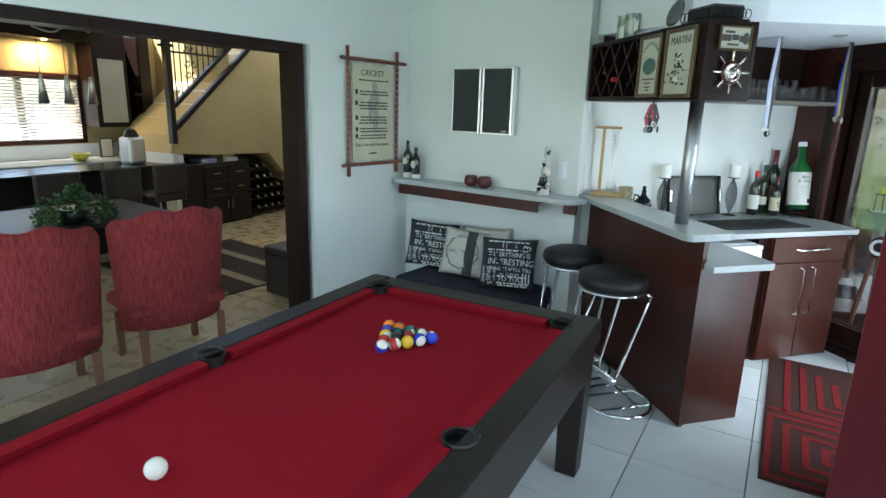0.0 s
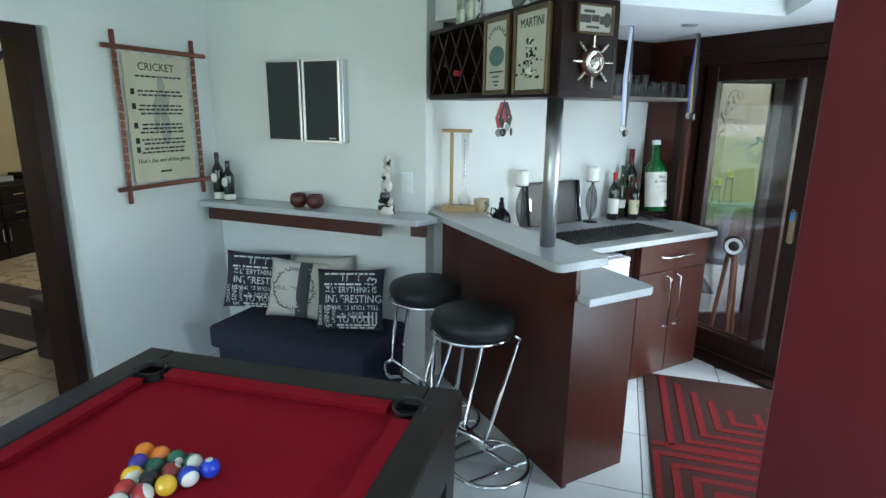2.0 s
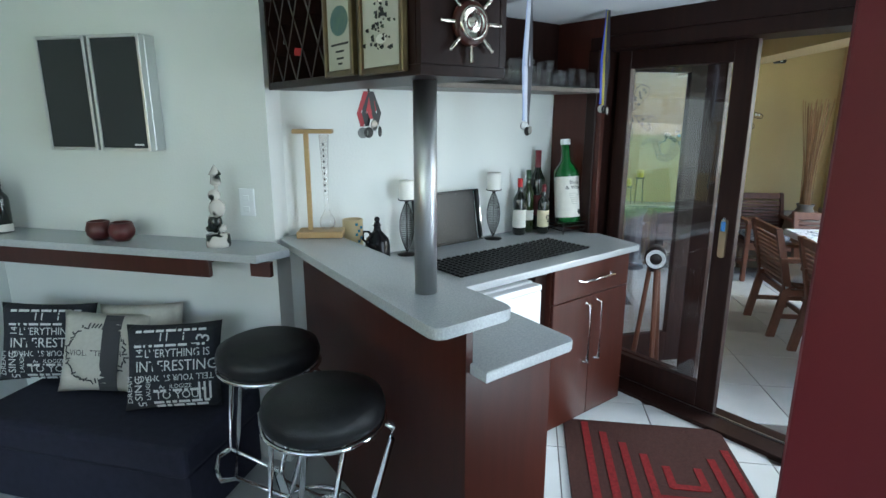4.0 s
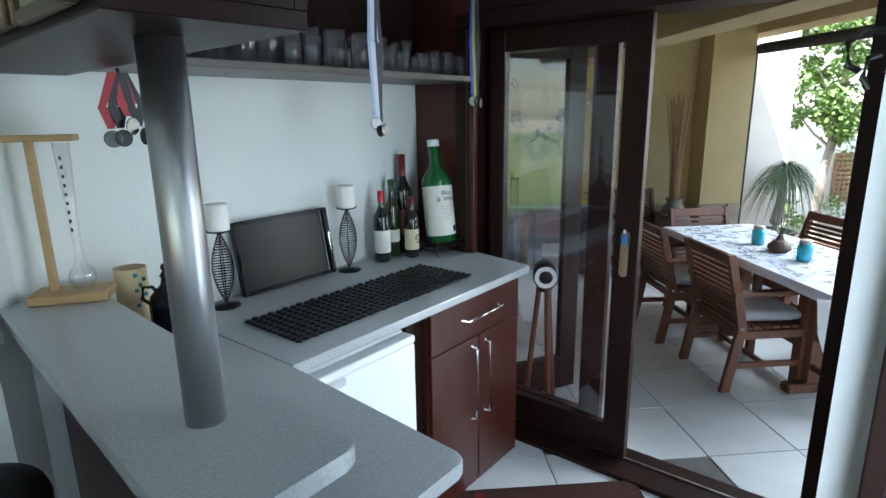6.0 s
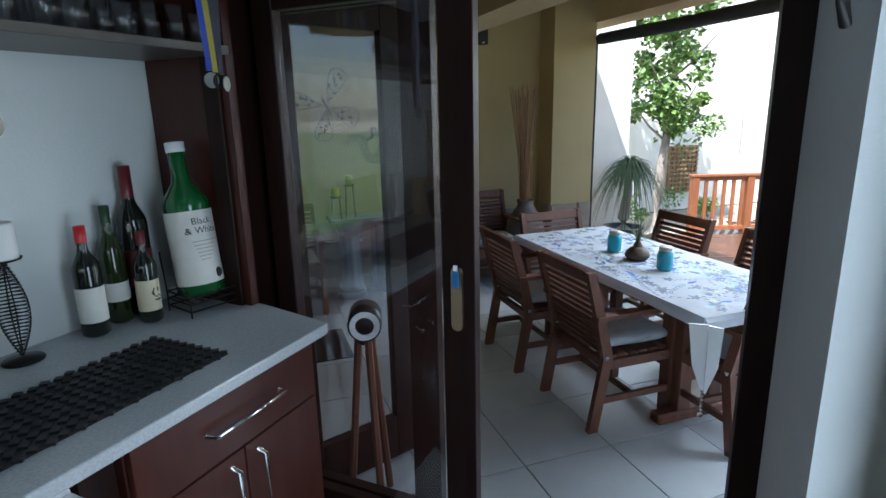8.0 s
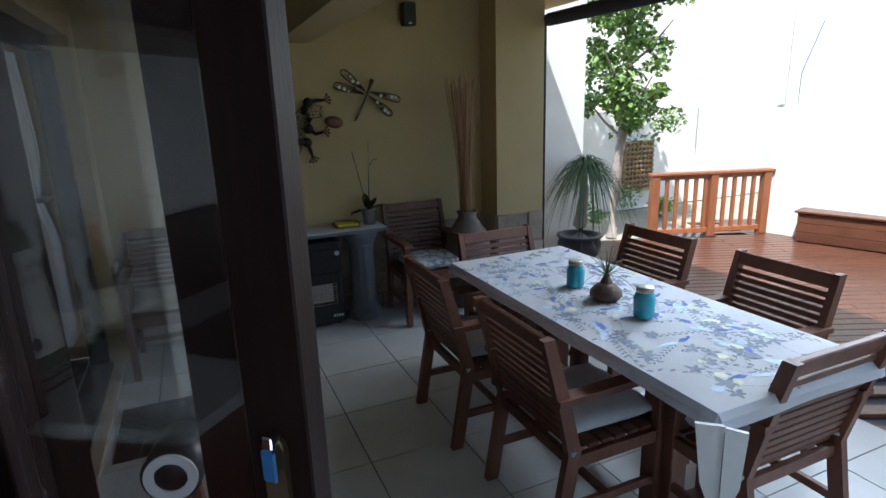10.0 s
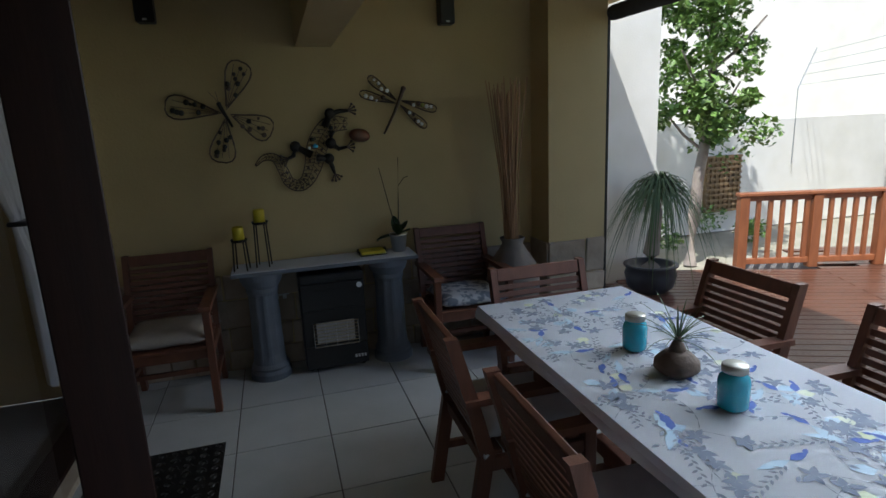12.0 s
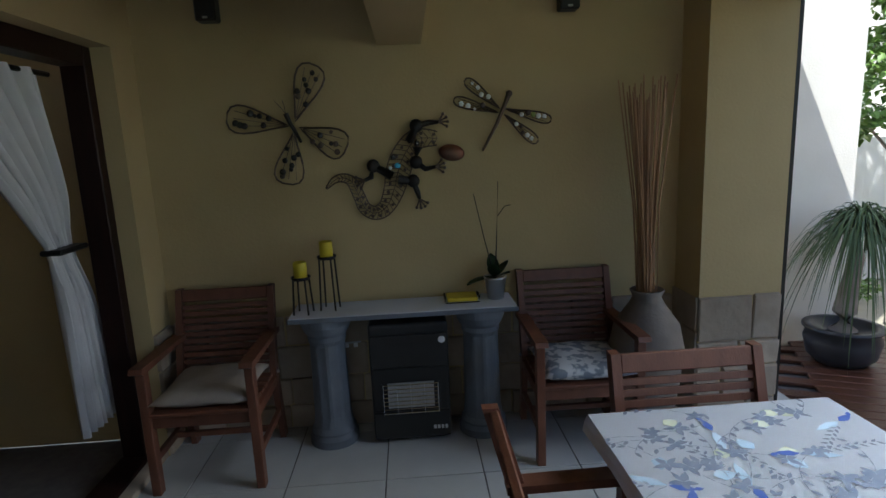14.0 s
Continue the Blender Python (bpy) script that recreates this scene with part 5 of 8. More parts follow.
# downlight in the bar ceiling
dl = thing("downlight", pose(0.735, 4.68, HB), "small round recessed downlight, off", "ceiling light")
part("ring", lathe(bmesh.new(), [(0.028, -0.001), (0.042, -0.001), (0.042, -0.006), (0.028, -0.010), (0.025, -0.004)], 24), M_ALU, dl, smooth=True)
part("lens", lathe(bmesh.new(), [(0, -0.004), (0.026, -0.003)], 20), M_WHITE, dl)

# ---------- sliding door ----------
sl = tagged(thing("door_2", BARM, "dark wooden sliding door standing open to the patio", "door"), kind="structure")
Z1 = HB - 0.10
part("head", box_bm(4.20, 4.43, 1.66, 3.42, Z1 - 0.07, Z1, 0.003), M_WOOD, sl)
part("head_board", box_bm(4.195, 4.238, 1.64, 3.30, Z1, HB - 0.001), M_WOOD, sl)
part("jamb", box_bm(4.19, 4.43, 3.35, 3.42, PF, Z1 - 0.07, 0.003), M_WOOD, sl)
part("jamb", box_bm(4.128, 4.20, 1.625, 1.857, 0, HB - 0.002, 0.003), M_WOOD, sl)
part("jamb_lining", box_bm(4.203, 4.40, 1.625, 1.655, 0.024, Z1 - 0.07), M_WOOD, sl)
part("sill", box_bm(4.19, 4.43, 1.662, 3.35, -0.10, 0.022, 0.004), M_WOOD, sl)
part("track", box_bm(4.328, 4.336, 1.67, 3.34, 0.022, 0.03), M_ALU, sl)
for u0, v0, v1, fixed in ((4.365, 2.705, 3.348, True), (4.31, 2.552, 3.30, False)):
    w = 0.105
    leaf = part("leaf", box_bm(u0, u0 + 0.045, v0, v0 + w, 0.034, Z1 - 0.072, 0.003), M_WOOD, sl, "dark wooden door leaf")
    part("stile", box_bm(u0, u0 + 0.045, v1 - 0.08, v1, 0.034, Z1 - 0.072, 0.003), M_WOOD, leaf)
    part("bottom_rail", box_bm(u0, u0 + 0.045, v0 + w, v1 - 0.08, 0.034, 0.18, 0.003), M_WOOD, leaf)
    part("top_rail", box_bm(u0, u0 + 0.045, v0 + w, v1 - 0.08, Z1 - 0.17, Z1 - 0.072, 0.003), M_WOOD, leaf)
    pn = part("pane", box_bm(u0 + 0.02, u0 + 0.025, v0 + w, v1 - 0.08, 0.18, Z1 - 0.17), M_PANE, leaf, "clear glass pane")
    pn.visible_shadow = False
# outer leaf, hinged at the jamb and folded out over the patio
hinge, tip = Vector(uv(4.47, 3.40)), Vector((1.607, 5.675))
LW = (tip - hinge).length
fold = part("leaf", box_bm(0.0, 0.09, -0.0225, 0.0225, PF + 0.02, Z1 - 0.072, 0.003), M_WOOD, sl, "dark wooden door leaf folded outwards")
fold.matrix_basis = BARM.inverted() @ pose(hinge.x, hinge.y, 0, 0, 0, math.degrees(math.atan2(tip.y - hinge.y, tip.x - hinge.x)))
part("stile", box_bm(LW - 0.115, LW, -0.0225, 0.0225, PF + 0.02, Z1 - 0.072, 0.003), M_WOOD, fold)
part("bottom_rail", box_bm(0.09, LW - 0.115, -0.0225, 0.0225, PF + 0.02, 0.17, 0.003), M_WOOD, fold)
part("top_rail", box_bm(0.09, LW - 0.115, -0.0225, 0.0225, Z1 - 0.17, Z1 - 0.072, 0.003), M_WOOD, fold)
pn = part("pane", box_bm(0.09, LW - 0.115, -0.0025, 0.0025, 0.17, Z1 - 0.17), M_PANE, fold, "clear glass pane")
pn.visible_shadow = False
lock = part("lock_handle", slab(bmesh.new(), rounded([(-0.018, -0.10), (0.018, -0.10), (0.018, 0.10), (-0.018, 0.10)], 0.016, 4), 0, 0.012, 0.003), material("antique_brass", (0.35, 0.27, 0.16), 0.3, 0.9), sl, "brass oval pull handle")
lock.matrix_basis = Matrix(((0, 0, -1, 4.309), (1, 0, 0, 2.605), (0, 1, 0, 1.0), (0, 0, 0, 1)))
kt = thing("key_tag", BARM @ pose(4.287, 2.602, 1.06), "keys with a blue tag hanging in the lock", "keys")
part("key", box_bm(-0.004, 0.02, -0.008, 0.008, 0.03, 0.05, 0.002), M_CHROME, kt)
part("tag", box_bm(-0.006, 0.0, -0.012, 0.012, -0.02, 0.03, 0.003), material("blue_plastic", (0.04, 0.16, 0.40), 0.4), kt)

# wall side of the opening: socket and iron hook
sk = thing("wall_socket", at_uv(3.74, 1.80, 0.42) @ pose(0, 0, 0, 0, 0, 180), "white plastic wall socket", "socket")
part("plate", box_bm(-0.06, 0.06, -0.010, -0.001, -0.06, 0.06, 0.003), M_WHITE, sk)
part("switch", box_bm(-0.03, -0.01, -0.014, -0.01, -0.02, 0.02, 0.002), M_WHITE, sk)
hk = thing("iron_hook", at_uv(3.70, 1.80, 1.72) @ pose(0, 0, 0, 0, 0, 180), "black wrought-iron wall hook with twisted arms", "hook")
part("plate", box_bm(-0.012, 0.012, -0.008, -0.001, -0.05, 0.05, 0.002), M_METAL_DARK, hk)
part("arm", tube(bmesh.new(), [(0, -0.008, 0.04), (0, -0.05, 0.05), (0.01, -0.08, 0.02), (0.0, -0.075, -0.03), (0.0, -0.05, -0.045)], 0.008, 8), M_METAL_DARK, hk, smooth=True)
part("arm", tube(bmesh.new(), [(0.012, -0.008, -0.01), (0.05, -0.035, -0.02), (0.055, -0.04, -0.06), (0.03, -0.03, -0.085)], 0.007, 8), M_METAL_DARK, hk, smooth=True)

# glazed side door beside the pier
sd = tagged(thing("door_4", BARM, "dark framed glazed side door", "door"), kind="structure")
part("stile", box_bm(3.59, 3.657, 1.53, 1.715, 0.0, 2.045, 0.003), M_WOOD, sd)
part("stile", box_bm(2.945, 3.0, 1.53, 1.70, 0.0, 2.045, 0.003), M_WOOD, sd)
part("bottom_rail", box_bm(3.0, 3.59, 1.56, 1.62, 0.0, 0.12, 0.003), M_WOOD, sd)
part("top_rail", box_bm(3.0, 3.59, 1.56, 1.62, 1.96, 2.045, 0.003), M_WOOD, sd)
pn = part("pane", box_bm(3.0, 3.59, 1.585, 1.59, 0.12, 1.96), M_PANE, sd, "clear glass pane")
pn.visible_shadow = False

# ---------- patio ----------
BASE[0] = PATIO


def slat_chair(m, label, cushion_mat=None, group="slatted garden chairs"):
    """Garden armchair; faces +y, rear feet at y = 0."""
    t = thing("garden_chair", m, label, "chair", group)
    w, hh = 0.238, 0.85
    for s in (-1, 1):
        bm = bmesh.new()
        pts = [(0.0, 0.0), (0.055, 0.0), (0.125, 0.40), (0.07, 0.62), (0.005, hh), (-0.04, hh), (0.02, 0.62), (0.07, 0.40)]
        prism(bm, pts, 0, 0.032, Matrix(((0, 0, 1, s * w - 0.016), (1, 0, 0, 0), (0, 1, 0, 0), (0, 0, 0, 1))))
        part("rear_leg", bm, M_TEAK, t)
        part("front_leg", box_bm(s * w - 0.02, s * w + 0.02, 0.475, 0.525, 0, 0.60, 0.003), M_TEAK, t)
        bm = bmesh.new()
        prism(bm, [(0.02, 0.598), (0.30, 0.602), (0.54, 0.60), (0.56, 0.61), (0.55, 0.632), (0.30, 0.628), (0.02, 0.622)], -0.03, 0.03, Matrix(((0, 0, 1, s * w), (1, 0, 0, 0), (0, 1, 0, 0.002), (0, 0, 0, 1))))
        part("armrest", bm, M_TEAK, t)
        part("side_rail", box_bm(s * w - 0.014, s * w + 0.014, 0.10, 0.475, 0.335, 0.385, 0.002), M_TEAK, t)
        part("stretcher", box_bm(s * w - 0.011, s * w + 0.011, 0.04, 0.476, 0.15, 0.185, 0.002), M_TEAK, t)
    part("front_rail", box_bm(-w + 0.02, w - 0.02, 0.485, 0.51, 0.33, 0.385, 0.002), M_TEAK, t)
    part("rear_rail", box_bm(-w + 0.016, w - 0.016, 0.085, 0.11, 0.335, 0.38, 0.002), M_TEAK, t)
    part("cross_stretcher", box_bm(-w + 0.011, w - 0.011, 0.25, 0.275, 0.155, 0.182, 0.002), M_TEAK, t)
    seat_me = mesh_of("seat_slat", box_bm(-w + 0.003, w - 0.003, -0.026, 0.026, -0.009, 0.009, 0.003), M_TEAK)
    for i in range(7):
        o = new("seat_slat", seat_me)
        o.parent = t
        o.matrix_basis = pose(0, 0.135 + i * 0.0605, 0.396)
    lean = lambda z: 0.092 - (z - 0.43) * 0.245
    me = mesh_of("back_slat", box_bm(-w + 0.017, w - 0.017, -0.008, 0.008, -0.0125, 0.0125, 0.002), M_TEAK)
    for i in range(10):
        z = 0.445 + i * 0.0345
        o = new("back_slat", me)
        o.parent = t
        o.matrix_basis = pose(0, lean(z), z, 14, 0, 0)
    part("top_rail", box_bm(-w + 0.017, w - 0.017, -0.012, 0.012, -0.032, 0.032, 0.004, m=pose(0, lean(0.815), 0.815, 14, 0, 0)), M_TEAK, t)
    if cushion_mat is not None:
        c = moved(cushion(bmesh.new(), 0.44, 0.43, 0.085), pose(0, 0.315, 0.448, 90, 0, 0))
        part("seat_cushion", c, cushion_mat, t, "pale tie-on seat cushion", smooth=True)
        for s in (-1, 1):
            part("tie", tube(bmesh.new(), [(s * 0.19, 0.12, 0.44), (s * 0.235, 0.075, 0.42), (s * 0.258, 0.085, 0.40), (s * 0.235, 0.12, 0.405)], 0.008, 6), cushion_mat, t)
    return t


M_CUSH = material("pale_blue_cushion", (0.52, 0.56, 0.62), 0.8, second=(0.44, 0.48, 0.55), scale=20, bump=0.1, bump_scale=150)
M_CUSH_LEAF = material("grey_leaf_print_cushion", (0.20, 0.23, 0.28), 0.8, second=(0.55, 0.57, 0.60), scale=22, detail=2, contrast=0.08, bump=0.1)
M_CUSH_SAND = material("sand_cushion", (0.38, 0.33, 0.28), 0.8, second=(0.33, 0.29, 0.25), scale=20, bump=0.1)
slat_chair(pose(2.64, 5.625, PF, 0, 0, -90), "slatted hardwood garden armchair with a pale cushion", M_CUSH)
slat_chair(pose(2.605, 6.37, PF, 0, 0, -91), "slatted hardwood garden armchair with a pale cushion", M_CUSH)
slat_chair(pose(4.06, 6.38, PF, 0, 0, 91), "slatted hardwood garden armchair against the sunlit deck")
slat_chair(pose(4.075, 5.61, PF, 0, 0, 90), "slatted hardwood garden armchair against the sunlit deck")
slat_chair(pose(3.285, 6.91, PF, 0, 0, 180), "slatted hardwood garden armchair at the table's far end")
slat_chair(pose(3.39, 4.94, PF, 0, 0, 0), "slatted hardwood garden armchair at the table's near end", M_CUSH)
slat_chair(pose(3.22, 8.165, PF, 0, 0, 179), "slatted hardwood armchair with a leaf-print cushion by the wall", M_CUSH_LEAF)
slat_chair(pose(1.405, 8.165, PF, 0, 0, 180), "slatted hardwood armchair with a sand-coloured cushion in the corner", M_CUSH_SAND)

# dining table and its cloth
TX0, TX1, TY0, TY1, TT = 2.895, 3.655, 4.94, 6.755, 0.672
TM = I4
tb = thing("garden_table", TM, "long hardwood garden table under a printed cloth", "table")
part("tabletop", box_bm(TX0 + 0.02, TX1 - 0.02, TY0 + 0.02, TY1 - 0.02, TT - 0.035, TT, 0.005), M_TEAK, tb)
for y in (TY0 + 0.40, TY1 - 0.40):
    for x in (TX0 + 0.28, TX1 - 0.28):
        part("leg", box_bm(x - 0.04, x + 0.04, y - 0.03, y + 0.03, PF + 0.061, TT - 0.10, 0.004), M_TEAK, tb)
    part("foot", box_bm(TX0 + 0.12, TX1 - 0.12, y - 0.04, y + 0.04, PF, PF + 0.06, 0.01), M_TEAK, tb)
    part("bearer", box_bm(TX0 + 0.10, TX1 - 0.10, y - 0.03, y + 0.03, TT - 0.10, TT - 0.036, 0.004), M_TEAK, tb)
part("long_rail", box_bm((TX0 + TX1) / 2 - 0.025, (TX0 + TX1) / 2 + 0.025, TY0 + 0.43, TY1 - 0.43, 0.12, 0.19, 0.004), M_TEAK, tb)
M_CLOTH = material("white_printed_cotton", (0.82, 0.85, 0.90), 0.6, second=(0.79, 0.82, 0.88), scale=7)
bm = bmesh.new()
NX, NY = 30, 60
DROP = 0.05
verts = {}
CZ = TT + 0.003
for i in range(NX + 1):
    for j in range(NY + 1):
        a = -DROP + (TX1 - TX0 + 2 * DROP) * i / NX
        b = -DROP + (TY1 - TY0 + 2 * DROP) * j / NY
        ox = -a if a < 0 else max(0, a - (TX1 - TX0))
        oy = -b if b < 0 else max(0, b - (TY1 - TY0))
        x = min(max(a, 0), TX1 - TX0) + (-1 if a < 0 else 1) * min(ox, 1) * (0.10 + 0.10 * math.sin(b * 11) * (ox > 0))
        y = min(max(b, 0), TY1 - TY0) + (-1 if b < 0 else 1) * min(oy, 1) * (0.10 + 0.10 * math.sin(a * 11) * (oy > 0))
        fall = math.hypot(ox, oy) if (ox > 0 and oy > 0) else max(ox, oy)
        if ox > 0 and oy > 0:
            fall *= 1.25
            x += (1 if a < 0 else -1) * ox * 0.25
            y += (1 if b < 0 else -1) * oy * 0.25
        verts[i, j] = bm.verts.new((TX0 + x, TY0 + y, CZ - fall + 0.0008 * math.sin(a * 9 + b * 5)))
for i in range(NX):
    for j in range(NY):
        bm.faces.new((verts[i, j], verts[i + 1, j], verts[i + 1, j + 1], verts[i, j + 1]))
bmesh.ops.solidify(bm, geom=list(bm.faces), thickness=-0.0015)
bmesh.ops.recalc_face_normals(bm, faces=list(bm.faces))
tc = thing("tablecloth", TM, "white cotton tablecloth printed with blue birds and grey leaves", "tablecloth")
part("cloth", bm, M_CLOTH, tc)
M_P_GREY = material("grey_blue_print", (0.16, 0.19, 0.27), 0.8, second=(0.28, 0.31, 0.38), scale=30)
M_P_BLUE = material("blue_print_ink", (0.05, 0.10, 0.38), 0.8, second=(0.10, 0.16, 0.45), scale=30)
M_P_YEL = material("yellow_print", (0.66, 0.70, 0.44), 0.8, second=(0.74, 0.76, 0.66), scale=12)
M_P_TEAL = material("teal_print", (0.40, 0.56, 0.70), 0.8, second=(0.62, 0.72, 0.80), scale=14)
inks = {"grey": bmesh.new(), "blue": bmesh.new(), "yellow": bmesh.new(), "teal": bmesh.new()}
rnd = random.Random(21)


def leaf_flat(bm, x, y, z, l, w, deg):
    c, s = math.cos(radians(deg)), math.sin(radians(deg))
    vs = []
    for a, b in ((0, 0), (0.35 * l, w), (0.7 * l, 0.7 * w), (l, 0), (0.7 * l, -0.7 * w), (0.35 * l, -w)):
        vs.append(bm.verts.new((x + a * c - b * s, y + a * s + b * c, z)))
    bm.faces.new(vs)


for n in range(120):
    x, y = rnd.uniform(TX0 + 0.06, TX1 - 0.06), rnd.uniform(TY0 + 0.06, TY1 - 0.06)
    zz = CZ + 0.0012 + 0.000004 * n
    d0 = rnd.uniform(0, 360)
    if n % 4 == 3:
        # a bird with a long sprigged tail
        leaf_flat(inks["blue"], x, y, zz, 0.065, 0.013, d0)
        leaf_flat(inks["blue"], x + 0.055 * math.cos(radians(d0)), y + 0.055 * math.sin(radians(d0)), zz + 0.00003, 0.025, 0.007, d0 + 25)
        leaf_flat(inks["teal"], x, y, zz - 0.00003, -0.10, 0.014, d0 - 8)
        for k in range(16):
            e = 0.03 + 0.013 * k
            leaf_flat(inks["grey"], x - e * math.cos(radians(d0 + 14)), y - e * math.sin(radians(d0 + 14)), zz + 0.00002, 0.022, 0.0042, d0 + 140 * (1 if k % 2 else -1))
    else:
        for k in range(5):
            leaf_flat(inks["grey"], x, y, zz + 0.00001 * k, rnd.uniform(0.026, 0.046), rnd.uniform(0.007, 0.011), d0 + k * 72 + rnd.uniform(-15, 15))
        px, py = x, y
        for k in range(5):
            nx, ny = px + 0.04 * math.cos(radians(d0 + 12 * k)), py + 0.04 * math.sin(radians(d0 + 12 * k))
            leaf_flat(inks["grey"], px, py, zz, 0.042, 0.0012, d0 + 12 * k)
            if k > 1:
                leaf_flat(inks["grey"], nx, ny, zz, 0.028, 0.006, d0 + 12 * k + 50)
            px, py = nx, ny
        if n % 3 == 0:
            leaf_flat(inks["yellow"], x + 0.05, y + 0.03, zz - 0.0003, 0.05, 0.022, d0 + 30)
        if n % 5 == 0:
            leaf_flat(inks["teal"], x - 0.05, y + 0.05, zz - 0.0002, 0.06, 0.022, d0 - 40)
for key, mm in (("grey", M_P_GREY), ("blue", M_P_BLUE), ("yellow", M_P_YEL), ("teal", M_P_TEAL)):
    bmx = inks[key]
    for v in list(bmx.verts):
        v.co.x = min(max(v.co.x, TX0 + 0.004), TX1 - 0.004)
        v.co.y = min(max(v.co.y, TY0 + 0.004), TY1 - 0.004)
    tagged(part("printed_leaves", bmx, mm, tc, key + " printed leaves and birds"), kind="stuff")
# folds of the hanging corner with a glass bead
cb = thing("cloth_weight", TM @ pose(TX0 - 0.005, TY0 - 0.02, 0), "clear bead pendant clipped to the cloth's corner", "cloth weight")
bm = bmesh.new()
FOLD = Matrix(((0.67, 0, -0.74, 0), (-0.74, 0, -0.67, 0), (0, 1, 0, 0), (0, 0, 0, 1)))
prism(bm, [(-0.075, 0.655), (0.0, 0.66), (0.004, 0.36), (-0.012, 0.37), (-0.05, 0.47)], -0.004, 0.008, FOLD)
prism(bm, [(0.002, 0.66), (0.06, 0.655), (0.052, 0.48), (0.012, 0.35), (0.006, 0.36)], 0.004, 0.016, FOLD)
part("corner_fold", bm, M_CLOTH, cb)
bm = bmesh.new()
for i in range(6):
    ball(bm, 0.0, 0.0, 0.345 - i * 0.016, 0.007, u=8, v=6)
ball(bm, 0.0, 0.0, 0.245, 0.012, u=10, v=7)
part("beads", bm, M_GLASS, cb, smooth=True)

# on the table
M_BLUEGLASS = material("aqua_jar_glass", (0.02, 0.30, 0.42), 0.10, coat=0.6, second=(0.04, 0.42, 0.55), scale=9)
M_ZINC = material("zinc_lid", (0.45, 0.44, 0.40), 0.4, 0.8, second=(0.35, 0.34, 0.30), scale=30)
for x, y in ((3.243, 6.06), (3.242, 5.607)):
    j = thing("mason_jar", TM @ pose(x, y, CZ + 0.003), "aqua blue glass jar with a metal lid", "jar", "blue jars on the table")
    part("jar_body", lathe(bmesh.new(), [(0, 0), (0.036, 0), (0.042, 0.008), (0.043, 0.080), (0.038, 0.097), (0.031, 0.105), (0.031, 0.114), (0, 0.114)], 28), M_BLUEGLASS, j, smooth=True)
    part("lid", lathe(bmesh.new(), [(0.033, 0.107), (0.035, 0.109), (0.035, 0.127), (0.031, 0.130), (0, 0.129)], 28), M_ZINC, j, "worn zinc lid", smooth=True)


def blades(bm, n, seed, length, width, up, droop, base=(0, 0, 0), segs=6):
    r = random.Random(seed)
    for i in range(n):
        a = r.uniform(0, 2 * math.pi)
        l = length * r.uniform(0.6, 1.1)
        el = r.uniform(up[0], up[1])
        prev = None
        for k in range(segs + 1):
            t = k / segs
            rad = l * t * math.cos(el) * (1 - 0.15 * t)
            z = l * t * math.sin(el) - droop * l * t * t
            w = width * (1 - t) ** 0.7 + 0.0004
            cx, cy = base[0] + rad * math.cos(a), base[1] + rad * math.sin(a)
            sx, sy = -math.sin(a) * w, math.cos(a) * w
            p = (bm.verts.new((cx + sx, cy + sy, base[2] + z)), bm.verts.new((cx, cy, base[2] + z - w * 0.6)), bm.verts.new((cx - sx, cy - sy, base[2] + z)))
            if prev:
                bm.faces.new((prev[0], prev[1], p[1], p[0]))
                bm.faces.new((prev[1], prev[2], p[2], p[1]))
            prev = p
    return bm


M_LEAF = material("blade_leaf", (0.07, 0.12, 0.05), 0.5, second=(0.12, 0.17, 0.07), scale=6, vary=0.3, island=True)
M_BULB = material("woody_bulb", (0.13, 0.085, 0.06), 0.75, second=(0.08, 0.05, 0.035), scale=14, bump=0.4)
bp = thing("bulb_plant", TM @ pose(3.25, 5.848, CZ + 0.003) @ Matrix.Diagonal((0.86, 0.86, 0.9, 1)), "spiky grass-leaved bulb plant in a brown pot", "plant")
part("pot", lathe(bmesh.new(), [(0, 0), (0.06, 0), (0.082, 0.02), (0.08, 0.045), (0.05, 0.075), (0.03, 0.085), (0.025, 0.08), (0, 0.078)], 26), M_BULB, bp, smooth=True)
part("bulb", lathe(bmesh.new(), [(0.028, 0.075), (0.03, 0.09), (0.018, 0.115), (0.01, 0.135), (0, 0.14)], 16), M_BULB, bp, smooth=True)
part("leaves", blades(bmesh.new(), 30, 4, 0.27, 0.0035, (0.3, 1.35), 0.35, (0, 0, 0.12)), M_LEAF, bp)

